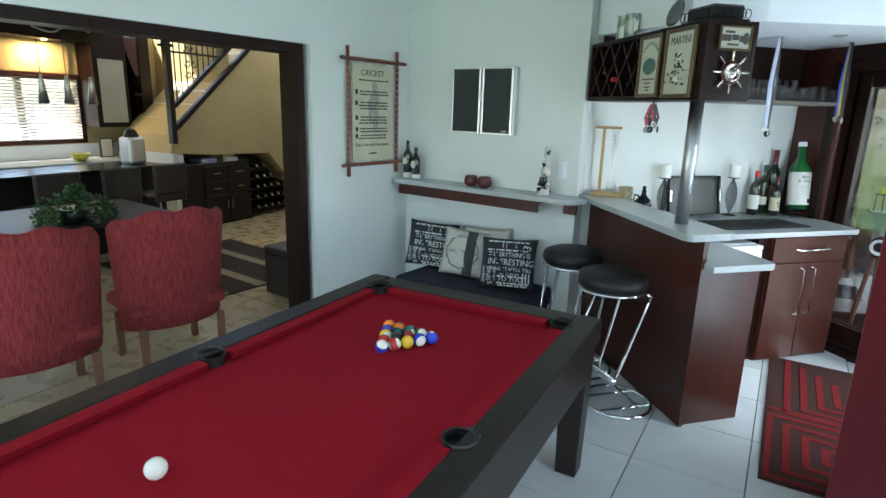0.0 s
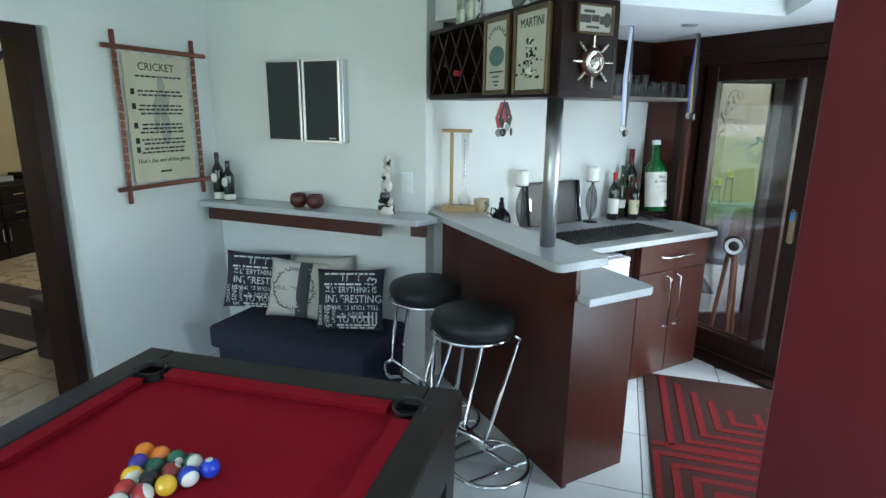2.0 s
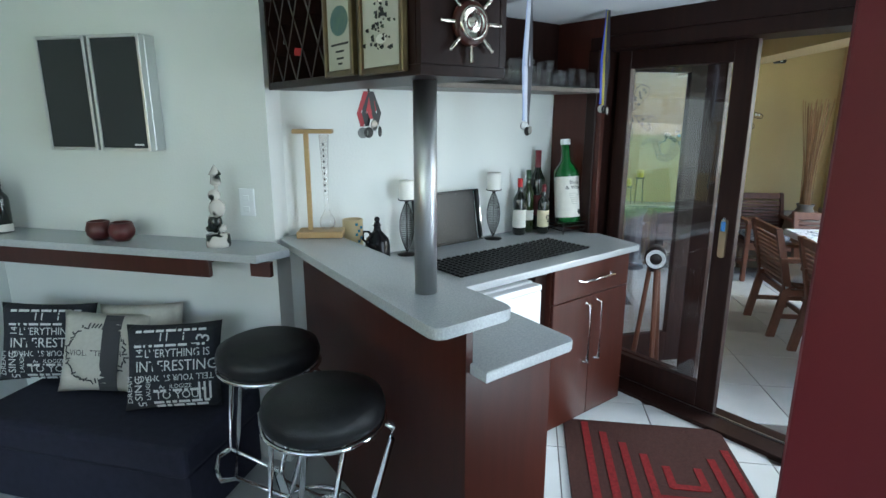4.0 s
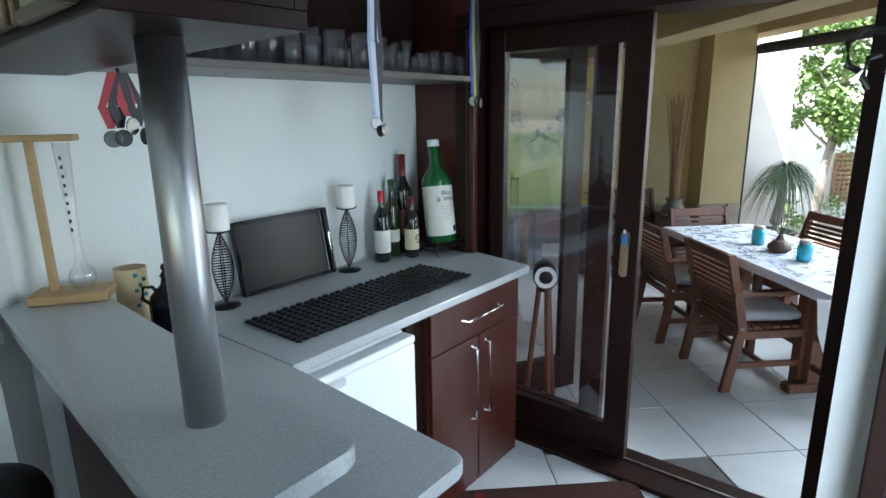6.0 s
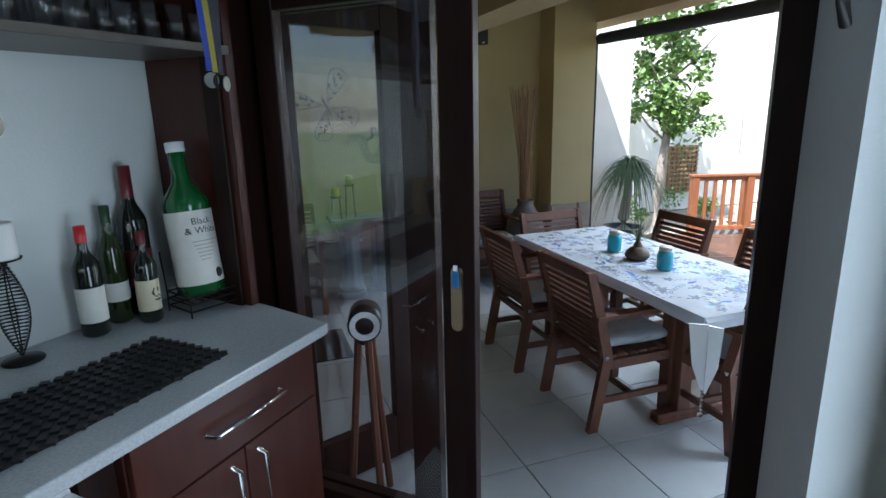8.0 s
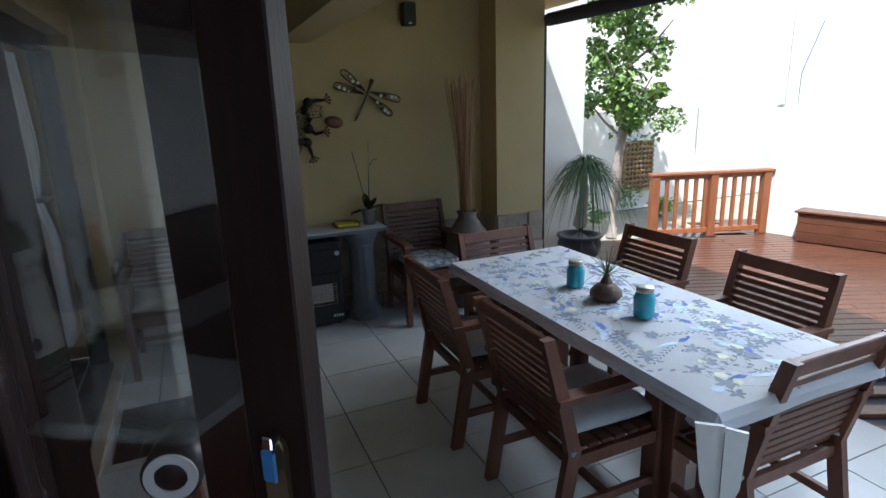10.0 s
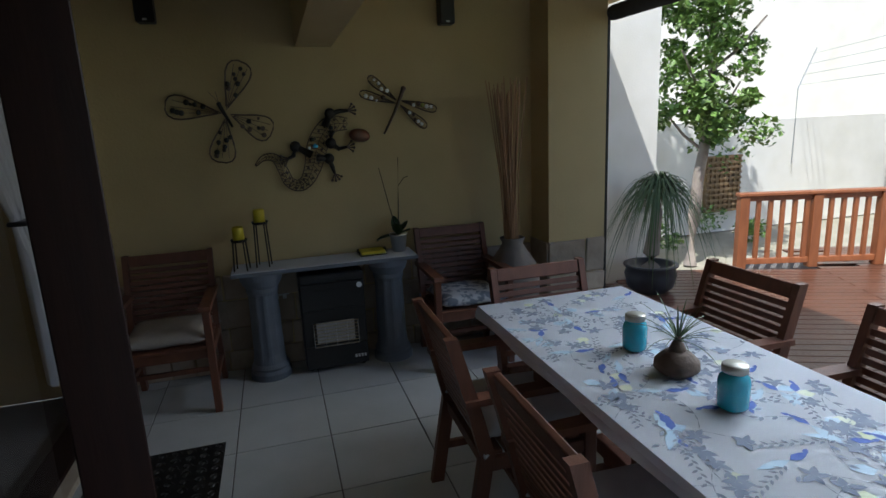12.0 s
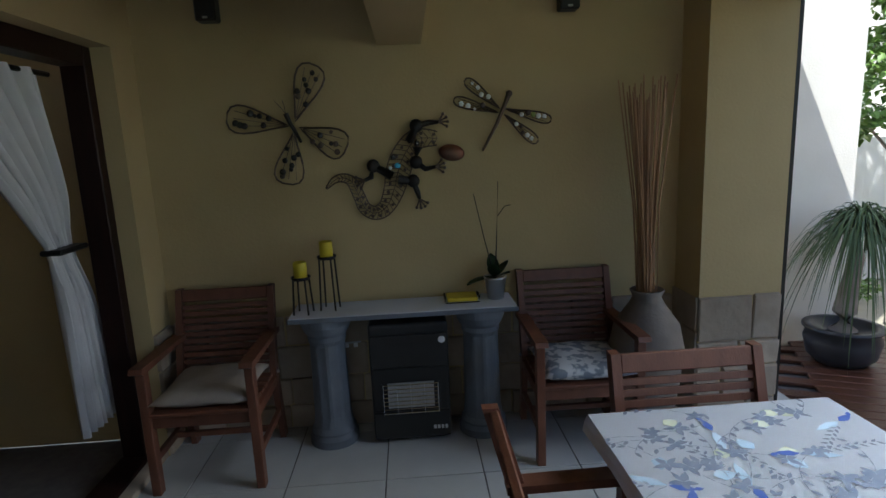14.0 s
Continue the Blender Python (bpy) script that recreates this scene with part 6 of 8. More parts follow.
# mantel shelf with columns, heater
mt = thing("console_shelf", pose(0, 0, PF), "white-topped shelf on two grey fluted columns", "console table")
M_CONC = material("grey_painted_concrete", (0.15, 0.17, 0.20), 0.7, second=(0.11, 0.125, 0.15), scale=8, bump=0.15)
part("shelf_top", box_bm(1.766, 2.928, 7.93, PN - 0.003, 0.695, 0.718, 0.003), M_CONC, mt)
part("runner", box_bm(1.772, 2.922, 7.934, PN - 0.02, 0.7185, 0.7225), material("white_runner_cloth", (0.62, 0.64, 0.70), 0.85, second=(0.56, 0.58, 0.64), scale=10, bump=0.1), mt, "white runner")
for x in (1.935, 2.745):
    bm = bmesh.new()
    n = 40
    rings = []
    for r, z in ((0.13, 0), (0.13, 0.04), (0.115, 0.06), (0.12, 0.075), (0.105, 0.10), (0.098, 0.16), (0.092, 0.55), (0.10, 0.575), (0.10, 0.60), (0.115, 0.62), (0.13, 0.655), (0.13, 0.694)):
        fl = 0.12 < z < 0.56
        rings.append([bm.verts.new((x + (r * (0.955 if (fl and i % 4 < 2) else 1)) * math.cos(2 * math.pi * i / n), 8.065 + (r * (0.955 if (fl and i % 4 < 2) else 1)) * math.sin(2 * math.pi * i / n), z)) for i in range(n)])
    for a, b in zip(rings, rings[1:]):
        for i in range(n):
            bm.faces.new((a[i], a[(i + 1) % n], b[(i + 1) % n], b[i]))
    bm.faces.new(rings[-1])
    part("column", bm, M_CONC, mt)
ht = thing("gas_heater", pose(2.36, 7.95, PF), "black cabinet gas heater with a barred grille", "heater")
part("cabinet", box_bm(-0.205, 0.205, 0.02, 0.36, 0.03, 0.655, 0.02, seg=3), M_BLACK, ht)
part("front_top", box_bm(-0.20, 0.20, 0.0, 0.02, 0.42, 0.60, 0.006), M_BLACK, ht)
part("front_base", box_bm(-0.20, 0.20, 0.0, 0.02, 0.03, 0.18, 0.006), M_BLACK, ht)
part("radiant_panel", box_bm(-0.12, 0.12, -0.004, 0.018, 0.205, 0.335), material("grey_ceramic_plaque", (0.36, 0.36, 0.35), 0.8, second=(0.30, 0.30, 0.29), scale=60), ht, "pale ceramic burner plaque")
bm = bmesh.new()
for i in range(8):
    z = 0.195 + i * 0.022
    tube(bm, [(-0.155, 0.0, z), (-0.14, -0.045, z), (0.14, -0.045, z), (0.155, 0.0, z)], 0.0025, 5)
for x in (-0.14, -0.07, 0.0, 0.07, 0.14):
    tube(bm, [(x, -0.045, 0.19), (x, -0.045, 0.352)], 0.0022, 5)
part("guard", bm, M_CHROME, ht, "chrome wire guard")
bm = bmesh.new()
for i in range(22):
    tube(bm, [(-0.12 + i * 0.011, 0.0, 0.585), (-0.118 + i * 0.011, -0.003, 0.565), (-0.114 + i * 0.011, -0.002, 0.55)], 0.0018, 4)
part("vent_ribs", bm, M_METAL_DARK, ht)
part("badge", lathe(bmesh.new(), [(0, 0), (0.018, 0), (0.018, 0.003), (0, 0.004)], 20, pose(0.17, -0.001, 0.565, 90, 0, 0)), M_WHITE, ht)
part("maker_plate", merged(*[box_bm(0.11 + i * 0.02, 0.124 + i * 0.02, -0.0025, -0.0005, 0.075, 0.095) for i in range(4)]), M_ALU, ht)
for s in (-1, 1):
    for yy in (0.06, 0.31):
        part("castor", cyl(bmesh.new(), 0, 0, -0.01, 0.01, 0.018, n=12, m=pose(s * 0.17, yy, 0.018, 0, 90, 0)), M_BLACK, ht)
so = thing("wall_socket", pose(2.04, PN, 0.388), "pale double wall socket under the shelf", "socket")
part("plate", box_bm(-0.055, 0.055, -0.012, -0.001, -0.06, 0.06, 0.003), material("grey_white_plastic", (0.45, 0.47, 0.5), 0.4), so)
for s in (-1, 1):
    part("rocker", box_bm(s * 0.025 - 0.012, s * 0.025 + 0.012, -0.016, -0.012, 0.01, 0.035, 0.002), M_WHITE, so)
    part("pin_hole", box_bm(s * 0.025 - 0.004, s * 0.025 + 0.004, -0.0135, -0.012, -0.035, -0.025), M_BLACK, so)

# candles, tray and orchid on the shelf
SZ = PF + 0.723
M_YCANDLE = material("yellow_wax", (0.62, 0.50, 0.03), 0.5, second=(0.55, 0.43, 0.02), scale=20)
for x, y, hh in ((1.835, 8.03, 0.19), (1.965, 8.08, 0.28)):
    c = thing("candle_stool", pose(x, y, SZ), "dark iron candle stand with a yellow candle", "candle holder", "iron candle stands")
    for i in range(4):
        a = i * 1.5708 + 0.6
        part("leg", tube(bmesh.new(), [(0.055 * math.cos(a), 0.055 * math.sin(a), 0), (0.042 * math.cos(a), 0.042 * math.sin(a), hh)], 0.005, 6), M_METAL_DARK, c)
    part("plate", lathe(bmesh.new(), [(0, hh - 0.012), (0.046, hh - 0.012), (0.05, hh + 0.004), (0.046, hh + 0.004), (0.044, hh - 0.004), (0, hh - 0.004)], 20), M_METAL_DARK, c, smooth=True)
    part("candle", lathe(bmesh.new(), [(0, hh - 0.003), (0.034, hh - 0.003), (0.034, hh + 0.075), (0.03, hh + 0.08), (0.025, hh + 0.07), (0, hh + 0.068)], 22), M_YCANDLE, c, "yellow pillar candle", smooth=True)
yt = thing("napkin_holder", pose(2.655, 8.10, SZ), "wire tray of bright yellow napkins", "napkins")
part("napkins", box_bm(-0.08, 0.08, -0.06, 0.06, 0.006, 0.028, 0.004), M_YCANDLE, yt)
bm = bmesh.new()
for s in (-1, 1):
    tube(bm, [(s * 0.09, -0.065 + 0.02 * i, 0.02 + 0.016 * math.cos(i * 1.6)) for i in range(8)], 0.003, 5)
    tube(bm, [(-0.09, s * 0.066, 0.004), (0.09, s * 0.066, 0.004)], 0.003, 5)
part("wire_sides", bm, M_METAL_DARK, yt)
orch = thing("orchid", pose(2.838, 8.10, SZ), "orchid with bare flower stems in a metal pot", "plant")
part("pot", lathe(bmesh.new(), [(0, 0), (0.042, 0), (0.058, 0.11), (0.062, 0.112), (0.062, 0.12), (0.055, 0.12), (0.053, 0.10), (0, 0.10)], 26), M_ALU, orch, "satin metal pot", smooth=True)
for i, (ang, l, tilt) in enumerate(((200, 0.17, 0.15), (20, 0.13, 0.9), (100, 0.15, 1.1), (320, 0.11, 0.6), (250, 0.12, 1.0))):
    bm = bmesh.new()
    rows = []
    for k in range(8):
        t = k / 7
        w = 0.034 * math.sin(math.pi * min(1, t * 0.92 + 0.08)) ** 0.7
        d = l * t
        r, z = d * math.cos(tilt), 0.105 + d * math.sin(tilt) - 0.25 * d * d / l * math.cos(tilt)
        ca, sa = math.cos(radians(ang)), math.sin(radians(ang))
        rows.append([bm.verts.new((r * ca - q * w * sa, r * sa + q * w * ca, z + 0.012 * abs(q))) for q in (-1, 0, 1)])
    for a, b in zip(rows, rows[1:]):
        bm.faces.new((a[0], a[1], b[1], b[0]))
        bm.faces.new((a[1], a[2], b[2], b[1]))
    bmesh.ops.solidify(bm, geom=list(bm.faces), thickness=0.002)
    part("leaf", bm, material("orchid_leaf", (0.025, 0.06, 0.02), 0.35, second=(0.035, 0.08, 0.025), scale=10), orch, smooth=True)
for dx, top in ((-0.10, 0.56), (0.03, 0.62)):
    part("stem", tube(bmesh.new(), [(0, 0, 0.10), (dx * 0.5, 0.01, 0.32), (dx, 0.01, top)], 0.004, 6, taper=0.6), M_METAL_DARK, orch)
part("side_shoot", tube(bmesh.new(), [(0.024, 0.01, 0.44), (0.06, 0.0, 0.49), (0.09, 0, 0.495)], 0.0025, 5), M_METAL_DARK, orch)

# metal wall art: three filigree animals of wire and glass beads
M_ART = material("patinated_copper_wire", (0.16, 0.12, 0.09), 0.4, 0.85, second=(0.10, 0.08, 0.07), scale=20)
M_ARTH = material("copper_red_sheet", (0.32, 0.10, 0.05), 0.4, 0.8, second=(0.12, 0.09, 0.07), scale=10)
M_BEAD_D = material("dark_glass_bead", (0.03, 0.028, 0.025), 0.2)
M_BEAD_W = material("clear_glass_bead", (0.75, 0.78, 0.76), 0.1)
M_BEAD_B = material("sky_blue_bead", (0.10, 0.45, 0.70), 0.15)
M_BEAD_G = material("green_glass_bead", (0.35, 0.42, 0.12), 0.15)


def art_pose(x, z, deg=0):
    return pose(x, PN - 0.012, z, 0, deg, 0)


def wing(l, w, deg, at=(0, 0), n=18):
    """Outline of a wing in the wall's plane, root at 'at'."""
    out = []
    for i in range(n):
        t = i / (n - 1)
        a = 2 * math.pi * t
        px = l * (0.5 - 0.5 * math.cos(a)) ** 0.75
        pz = w * math.copysign(abs(math.sin(a)) ** 0.8, math.sin(a)) * (0.12 + 1.0 * px / l)
        c, s = math.cos(radians(deg)), math.sin(radians(deg))
        out.append((at[0] + px * c - pz * s, -0.004 - 0.02 * px / l, at[1] + px * s + pz * c))
    return out[:-1]


def wire_art(name, m, label, wings, extra):
    t = thing(name, m, label, "wall art", "metal animals on the patio wall")
    r = random.Random(len(name))
    for l, w, deg, at, beads in wings:
        o = wing(l, w, deg, at)
        wg = part("wing", tube(bmesh.new(), o, 0.0052, 6, True), M_ART, t)
        bm = bmesh.new()
        c, s = math.cos(radians(deg)), math.sin(radians(deg))
        for k in (-0.5, 0.0, 0.5):
            tube(bm, [(at[0] + d * c - k * w * d / l * s, -0.006 - 0.015 * d / l, at[1] + d * s + k * w * d / l * c) for d in (0.02, l * 0.4, l * 0.9)], 0.0018, 4)
        part("vein", bm, M_ART, wg)
        for i in range(beads):
            d, k = l * (0.3 + 0.6 * (i + 0.5) / beads), r.uniform(-0.55, 0.55)
            px, pz = at[0] + d * c - k * w * s, at[1] + d * s + k * w * c
            mm = r.choice(extra)
            part("bead", ball(bmesh.new(), px, -0.016, pz, r.uniform(0.010, 0.018), 1, 0.4, 1, 10, 6), mm, wg, smooth=True)
    return t


bf = wire_art("butterfly_art", art_pose(1.835, 1.60), "copper wire butterfly wall art with dark beads",
              [(0.31, 0.085, 170, (-0.02, 0.01), 8), (0.30, 0.088, 66, (0.01, 0.03), 8), (0.26, 0.092, -27, (0.03, 0.0), 7), (0.27, 0.09, 259, (0.0, -0.02), 8)], [M_BEAD_D, M_BEAD_D, M_BEAD_D, M_ART])
part("body", tube(bmesh.new(), [(-0.03, -0.02, 0.07), (-0.015, -0.026, 0.03), (0.01, -0.026, -0.02), (0.035, -0.02, -0.075)], 0.014, 8, taper=0.5), M_METAL_DARK, bf, smooth=True)
for s in (-1, 1):
    part("antenna", tube(bmesh.new(), [(-0.03, -0.02, 0.07), (-0.045 + s * 0.012, -0.03, 0.11), (-0.06 + s * 0.02, -0.03, 0.135)], 0.002, 5), M_ART, bf)
df = wire_art("dragonfly_art", art_pose(2.915, 1.65) @ Matrix.Diagonal((0.88, 1, 0.88, 1)), "copper wire dragonfly wall art with glass beads",
              [(0.27, 0.036, 140, (-0.01, 0.0), 4), (0.28, 0.036, 163, (-0.02, -0.02), 4), (0.28, 0.036, -16, (0.02, 0.0), 5), (0.26, 0.036, -42, (0.01, -0.03), 5)], [M_BEAD_W, M_BEAD_W, M_BEAD_W, M_BEAD_G, M_ART])
part("body", tube(bmesh.new(), [(0.035, -0.02, 0.075), (0.015, -0.03, 0.03), (-0.04, -0.025, -0.09), (-0.125, -0.015, -0.24)], 0.016, 8, taper=0.5), M_ART, df, smooth=True)
part("head", ball(bmesh.new(), 0.04, -0.022, 0.085, 0.02), M_ART, df, smooth=True)
gk = thing("gecko_art", art_pose(2.335, 1.388) @ Matrix.Diagonal((0.97, 1, 0.97, 1)), "copper wire gecko wall art with a red head", "wall art", "metal animals on the patio wall")
spine = [(-0.37, -0.11), (-0.31, -0.06), (-0.24, -0.07), (-0.20, -0.15), (-0.17, -0.225), (-0.11, -0.255), (-0.05, -0.22), (-0.005, -0.13), (0.02, -0.04), (0.06, 0.05), (0.13, 0.13), (0.24, 0.13)]
wid = [0.004, 0.018, 0.026, 0.030, 0.033, 0.036, 0.042, 0.055, 0.065, 0.065, 0.055, 0.035]
fine, fw2 = [], []
for i in range(len(spine) - 1):
    p0, p1, p2, p3 = (spine[max(0, i - 1)], spine[i], spine[i + 1], spine[min(len(spine) - 1, i + 2)])
    for k in range(4):
        f = k / 4
        fine.append(tuple(0.5 * (2 * p1[c] + (p2[c] - p0[c]) * f + (2 * p0[c] - 5 * p1[c] + 4 * p2[c] - p3[c]) * f * f + (3 * p1[c] - p0[c] - 3 * p2[c] + p3[c]) * f ** 3) for c in (0, 1)))
        fw2.append(wid[i] * (1 - f) + wid[i + 1] * f)
spine, wid = fine + [spine[-1]], fw2 + [wid[-1]]
lft, rgt = [], []
for i, (x, z) in enumerate(spine):
    a, b = spine[max(0, i - 1)], spine[min(len(spine) - 1, i + 1)]
    d = Vector((b[0] - a[0], b[1] - a[1])).normalized()
    lft.append((x - d.y * wid[i], -0.012, z + d.x * wid[i]))
    rgt.append((x + d.y * wid[i], -0.012, z - d.x * wid[i]))
part("body_outline", merged(tube(bmesh.new(), lft, 0.004, 6), tube(bmesh.new(), rgt, 0.004, 6), tube(bmesh.new(), [(x, -0.016, z) for x, z in spine], 0.002, 5)), M_ART, gk)
scales = bmesh.new()
for i in range(4, len(spine) - 1):
    tube(scales, [lft[i], (spine[i + 1][0], -0.026, spine[i + 1][1]), rgt[i]], 0.0026, 5)
    if i % 2 and wid[i] > 0.03:
        for s in (-0.5, 0.5):
            ball(scales, spine[i][0] + (lft[i][0] - spine[i][0]) * s, -0.018, spine[i][1] + (lft[i][2] - spine[i][1]) * s, 0.009, 1, 0.5, 1, 8, 6)
tagged(part("wire_mesh", scales, M_ART, gk, "hammered wire scales"), kind="stuff")
part("head", ball(bmesh.new(), 0.30, -0.03, 0.105, 0.05, 1.45, 0.5, 0.9, m=pose(0, 0, 0, 0, 10, 0)), M_ARTH, gk, "copper-red hammered head", smooth=True)
for pts, td in (([(0.09, 0.12), (0.13, 0.20), (0.20, 0.215), (0.25, 0.215)], 15), ([(0.13, 0.09), (0.12, 0.01), (0.17, -0.03), (0.225, -0.02)], 5), ([(0.02, -0.08), (0.10, -0.09), (0.12, -0.15), (0.13, -0.19)], -70), ([(-0.01, -0.06), (-0.11, 0.0), (-0.125, -0.06), (-0.16, -0.075)], 200)):
    leg = part("leg", merged(tube(bmesh.new(), [(x, -0.022, z) for x, z in pts], 0.026, 8, taper=0.35), ball(bmesh.new(), pts[1][0], -0.026, pts[1][1], 0.036, 1, 0.6, 1)), M_METAL_DARK, gk, smooth=True)
    tx, tz = pts[-1]
    for k in range(4):
        a = radians(td + (k - 1.5) * 28)
        part("toe", merged(tube(bmesh.new(), [(tx, -0.02, tz), (tx + 0.05 * math.cos(a), -0.018, tz + 0.05 * math.sin(a))], 0.005, 6), ball(bmesh.new(), tx + 0.05 * math.cos(a), -0.018, tz + 0.05 * math.sin(a), 0.009, u=8, v=6)), M_ART, leg, smooth=True)
for x, z, mm, r in ((0.02, -0.005, M_BEAD_B, 0.017), (-0.02, -0.015, M_BEAD_W, 0.01), (0.0, 0.04, M_BEAD_D, 0.014), (0.13, 0.11, M_BEAD_D, 0.014), (0.09, 0.12, M_BEAD_D, 0.01), (-0.05, -0.03, M_BEAD_D, 0.01)):
    part("bead", ball(bmesh.new(), x, -0.02, z, r, 1, 0.45, 1, 12, 8), mm, gk, smooth=True)

# speakers high on the wall
for x, z in ((1.481, 2.19), (3.255, 2.19)):
    sp = thing("wall_speaker", pose(x, PN, z), "small black wall speaker", "speaker", "patio speakers")
    part("case", box_bm(-0.05, 0.05, -0.10, -0.015, -0.075, 0.09, 0.008), M_BLACK, sp)
    part("bracket", box_bm(-0.015, 0.015, -0.018, -0.001, -0.02, 0.02), M_METAL_DARK, sp)
    part("badge", box_bm(-0.012, 0.012, -0.102, -0.1, -0.065, -0.055), M_ALU, sp)

# tall vase with twigs
M_CLAY = material("grey_stoneware", (0.20, 0.17, 0.15), 0.7, second=(0.14, 0.12, 0.10), scale=9, bump=0.2)
vs = thing("floor_vase", pose(3.58, 7.90, PF), "tall grey stoneware floor vase", "vase")
part("vase_body", lathe(bmesh.new(), [(0, 0), (0.10, 0), (0.13, 0.05), (0.17, 0.30), (0.185, 0.48), (0.16, 0.60), (0.09, 0.70), (0.068, 0.74), (0.085, 0.775), (0.078, 0.78), (0.058, 0.74), (0, 0.5)], 32), M_CLAY, vs, smooth=True)
M_TWIG = material("dry_bamboo_twig", (0.34, 0.20, 0.10), 0.7, second=(0.24, 0.13, 0.065), scale=8, vary=0.25)
tw = thing("dried_twigs", pose(3.58, 7.90, PF + 0.70), "bundle of tall straight dried twigs in the vase", "dried twigs")
rnd = random.Random(9)
for i in range(46):
    a, r0 = rnd.uniform(0, 6.283), rnd.uniform(0, 0.05)
    lean_r = rnd.uniform(0.02, 0.20)
    b = a + rnd.uniform(-0.4, 0.4)
    hh = rnd.uniform(1.00, 1.12)
    x1, y1 = lean_r * math.cos(b) * 1.0 * 0.8 - 0.03, min(0.20, lean_r * math.sin(b) * 0.7)
    part("twig", tube(bmesh.new(), [(r0 * math.cos(a), r0 * math.sin(a), -0.15), (x1 * 0.45 + rnd.uniform(-0.006, 0.006), y1 * 0.45, hh * 0.45), (x1, y1, hh)], 0.0055, 5, taper=0.65), M_TWIG, tw)

# curtained door in the west wall
dr = tagged(thing("door_3", I4, "dark wooden frame of the curtained patio door", "door"), kind="structure")
part("post", box_bm(PWX - 0.20, PWX - 0.09, 7.93, 7.998, PF, 1.988, 0.004), M_WOOD, dr)
part("post", box_bm(PWX - 0.20, PWX - 0.09, 5.96, 6.08, PF, 1.988, 0.004), M_WOOD, dr)
part("head", box_bm(PWX - 0.20, PWX - 0.09, 6.08, 7.93, 1.90, 1.988, 0.004), M_WOOD, dr)
part("threshold", box_bm(PWX - 0.21, PWX - 0.07, 6.08, 7.93, PF + 0.001, PF + 0.05, 0.004), M_WOOD, dr)
part("kerb", box_bm(PWX - 0.068, PWX - 0.002, 6.08, 7.998, PF + 0.001, PF + 0.035, 0.004), M_STONE, dr, "pale stone kerb")
cu = thing("curtain", pose(PWX - 0.26, 0.5, PF), "white cotton curtain tied back at the side of the door", "curtain")
bm = bmesh.new()
rows = []
for k in range(25):
    t = k / 24
    z = 1.94 - 1.68 * t
    pinch = math.exp(-((t - 0.47) / 0.10) ** 2)
    y0 = 6.45 + (7.26 - 6.45) * min(1, t / 0.47) ** 0.8
    y1 = 7.36 + 0.23 * t - 0.02 * pinch
    if t >= 0.47:
        y0 = 7.26 - 0.02 * (t - 0.47)
    row = []
    for i in range(49):
        s = i / 48
        amp = 0.035 * (1 - 0.6 * pinch)
        row.append(bm.verts.new((amp * math.sin(s * 44) - 0.02 * pinch, y0 + (y1 - y0) * s + 0.008 * math.sin(s * 30 + t * 4), z)))
    rows.append(row)
for a, b in zip(rows, rows[1:]):
    for i in range(48):
        bm.faces.new((a[i], a[i + 1], b[i + 1], b[i]))
part("drape", bm, material("white_cotton", (0.66, 0.66, 0.68), 0.9, second=(0.60, 0.60, 0.62), scale=12, bump=0.15, bump_scale=300), cu, smooth=True)
part("tie_band", box_bm(-0.05, 0.05, 7.24, 7.46, 1.135, 1.16, 0.008), M_BLACK, cu, "black tie-back band")
part("rod", tube(bmesh.new(), [(0.0, 5.55, 1.93), (0.0, 7.44, 1.93)], 0.012, 8), M_METAL_DARK, cu)
mt2 = thing("door_mat", pose(1.41, 7.10, PF), "black rubber door mat with a scroll pattern", "mat")
part("base", box_bm(-0.295, 0.295, -0.36, 0.18, 0, 0.008, 0.002), M_RUBBER, mt2)
bm = bmesh.new()
for i in range(9):
    for j in range(8):
        cx, cy = -0.265 + i * 0.066, -0.32 + j * 0.066
        tube(bm, [(cx + 0.024 * (1 - k * 0.09) * math.cos(k * 0.8), cy + 0.024 * (1 - k * 0.09) * math.sin(k * 0.8), 0.009) for k in range(9)], 0.004, 4)
tagged(part("scroll_pattern", bm, M_BLACK, mt2), kind="stuff")

# telescope on a wooden tripod, behind the glass
tx, ty = to_patio(uv(4.60, 3.135))
tl = thing("telescope", pose(tx, ty, PF, 0, 0, 7), "small black telescope on a wooden tripod", "telescope")
for i in range(3):
    a = i * 2.094 + 0.5
    part("leg", tube(bmesh.new(), [(0.03 * math.cos(a), 0.03 * math.sin(a), 0.74), (0.10 * math.cos(a), 0.10 * math.sin(a), 0.0)], 0.016, 6), M_TEAK, tl)
part("head", cyl(bmesh.new(), 0, 0, 0.72, 0.77, 0.035, n=16), M_BLACK, tl)
part("tube", cyl(bmesh.new(), 0, 0, -0.07, 0.06, 0.066, n=28, m=pose(0, 0, 0.81, 90, 0, -20)), M_BLACK, tl, smooth=True)
part("lens_ring", lathe(bmesh.new(), [(0.036, 0), (0.058, 0), (0.058, 0.006), (0.036, 0.006)], 28, pose(0, 0, 0.81, 90, 0, -20) @ Matrix.Translation((0, 0, 0.061))), M_WHITE, tl, "white ring round the lens")

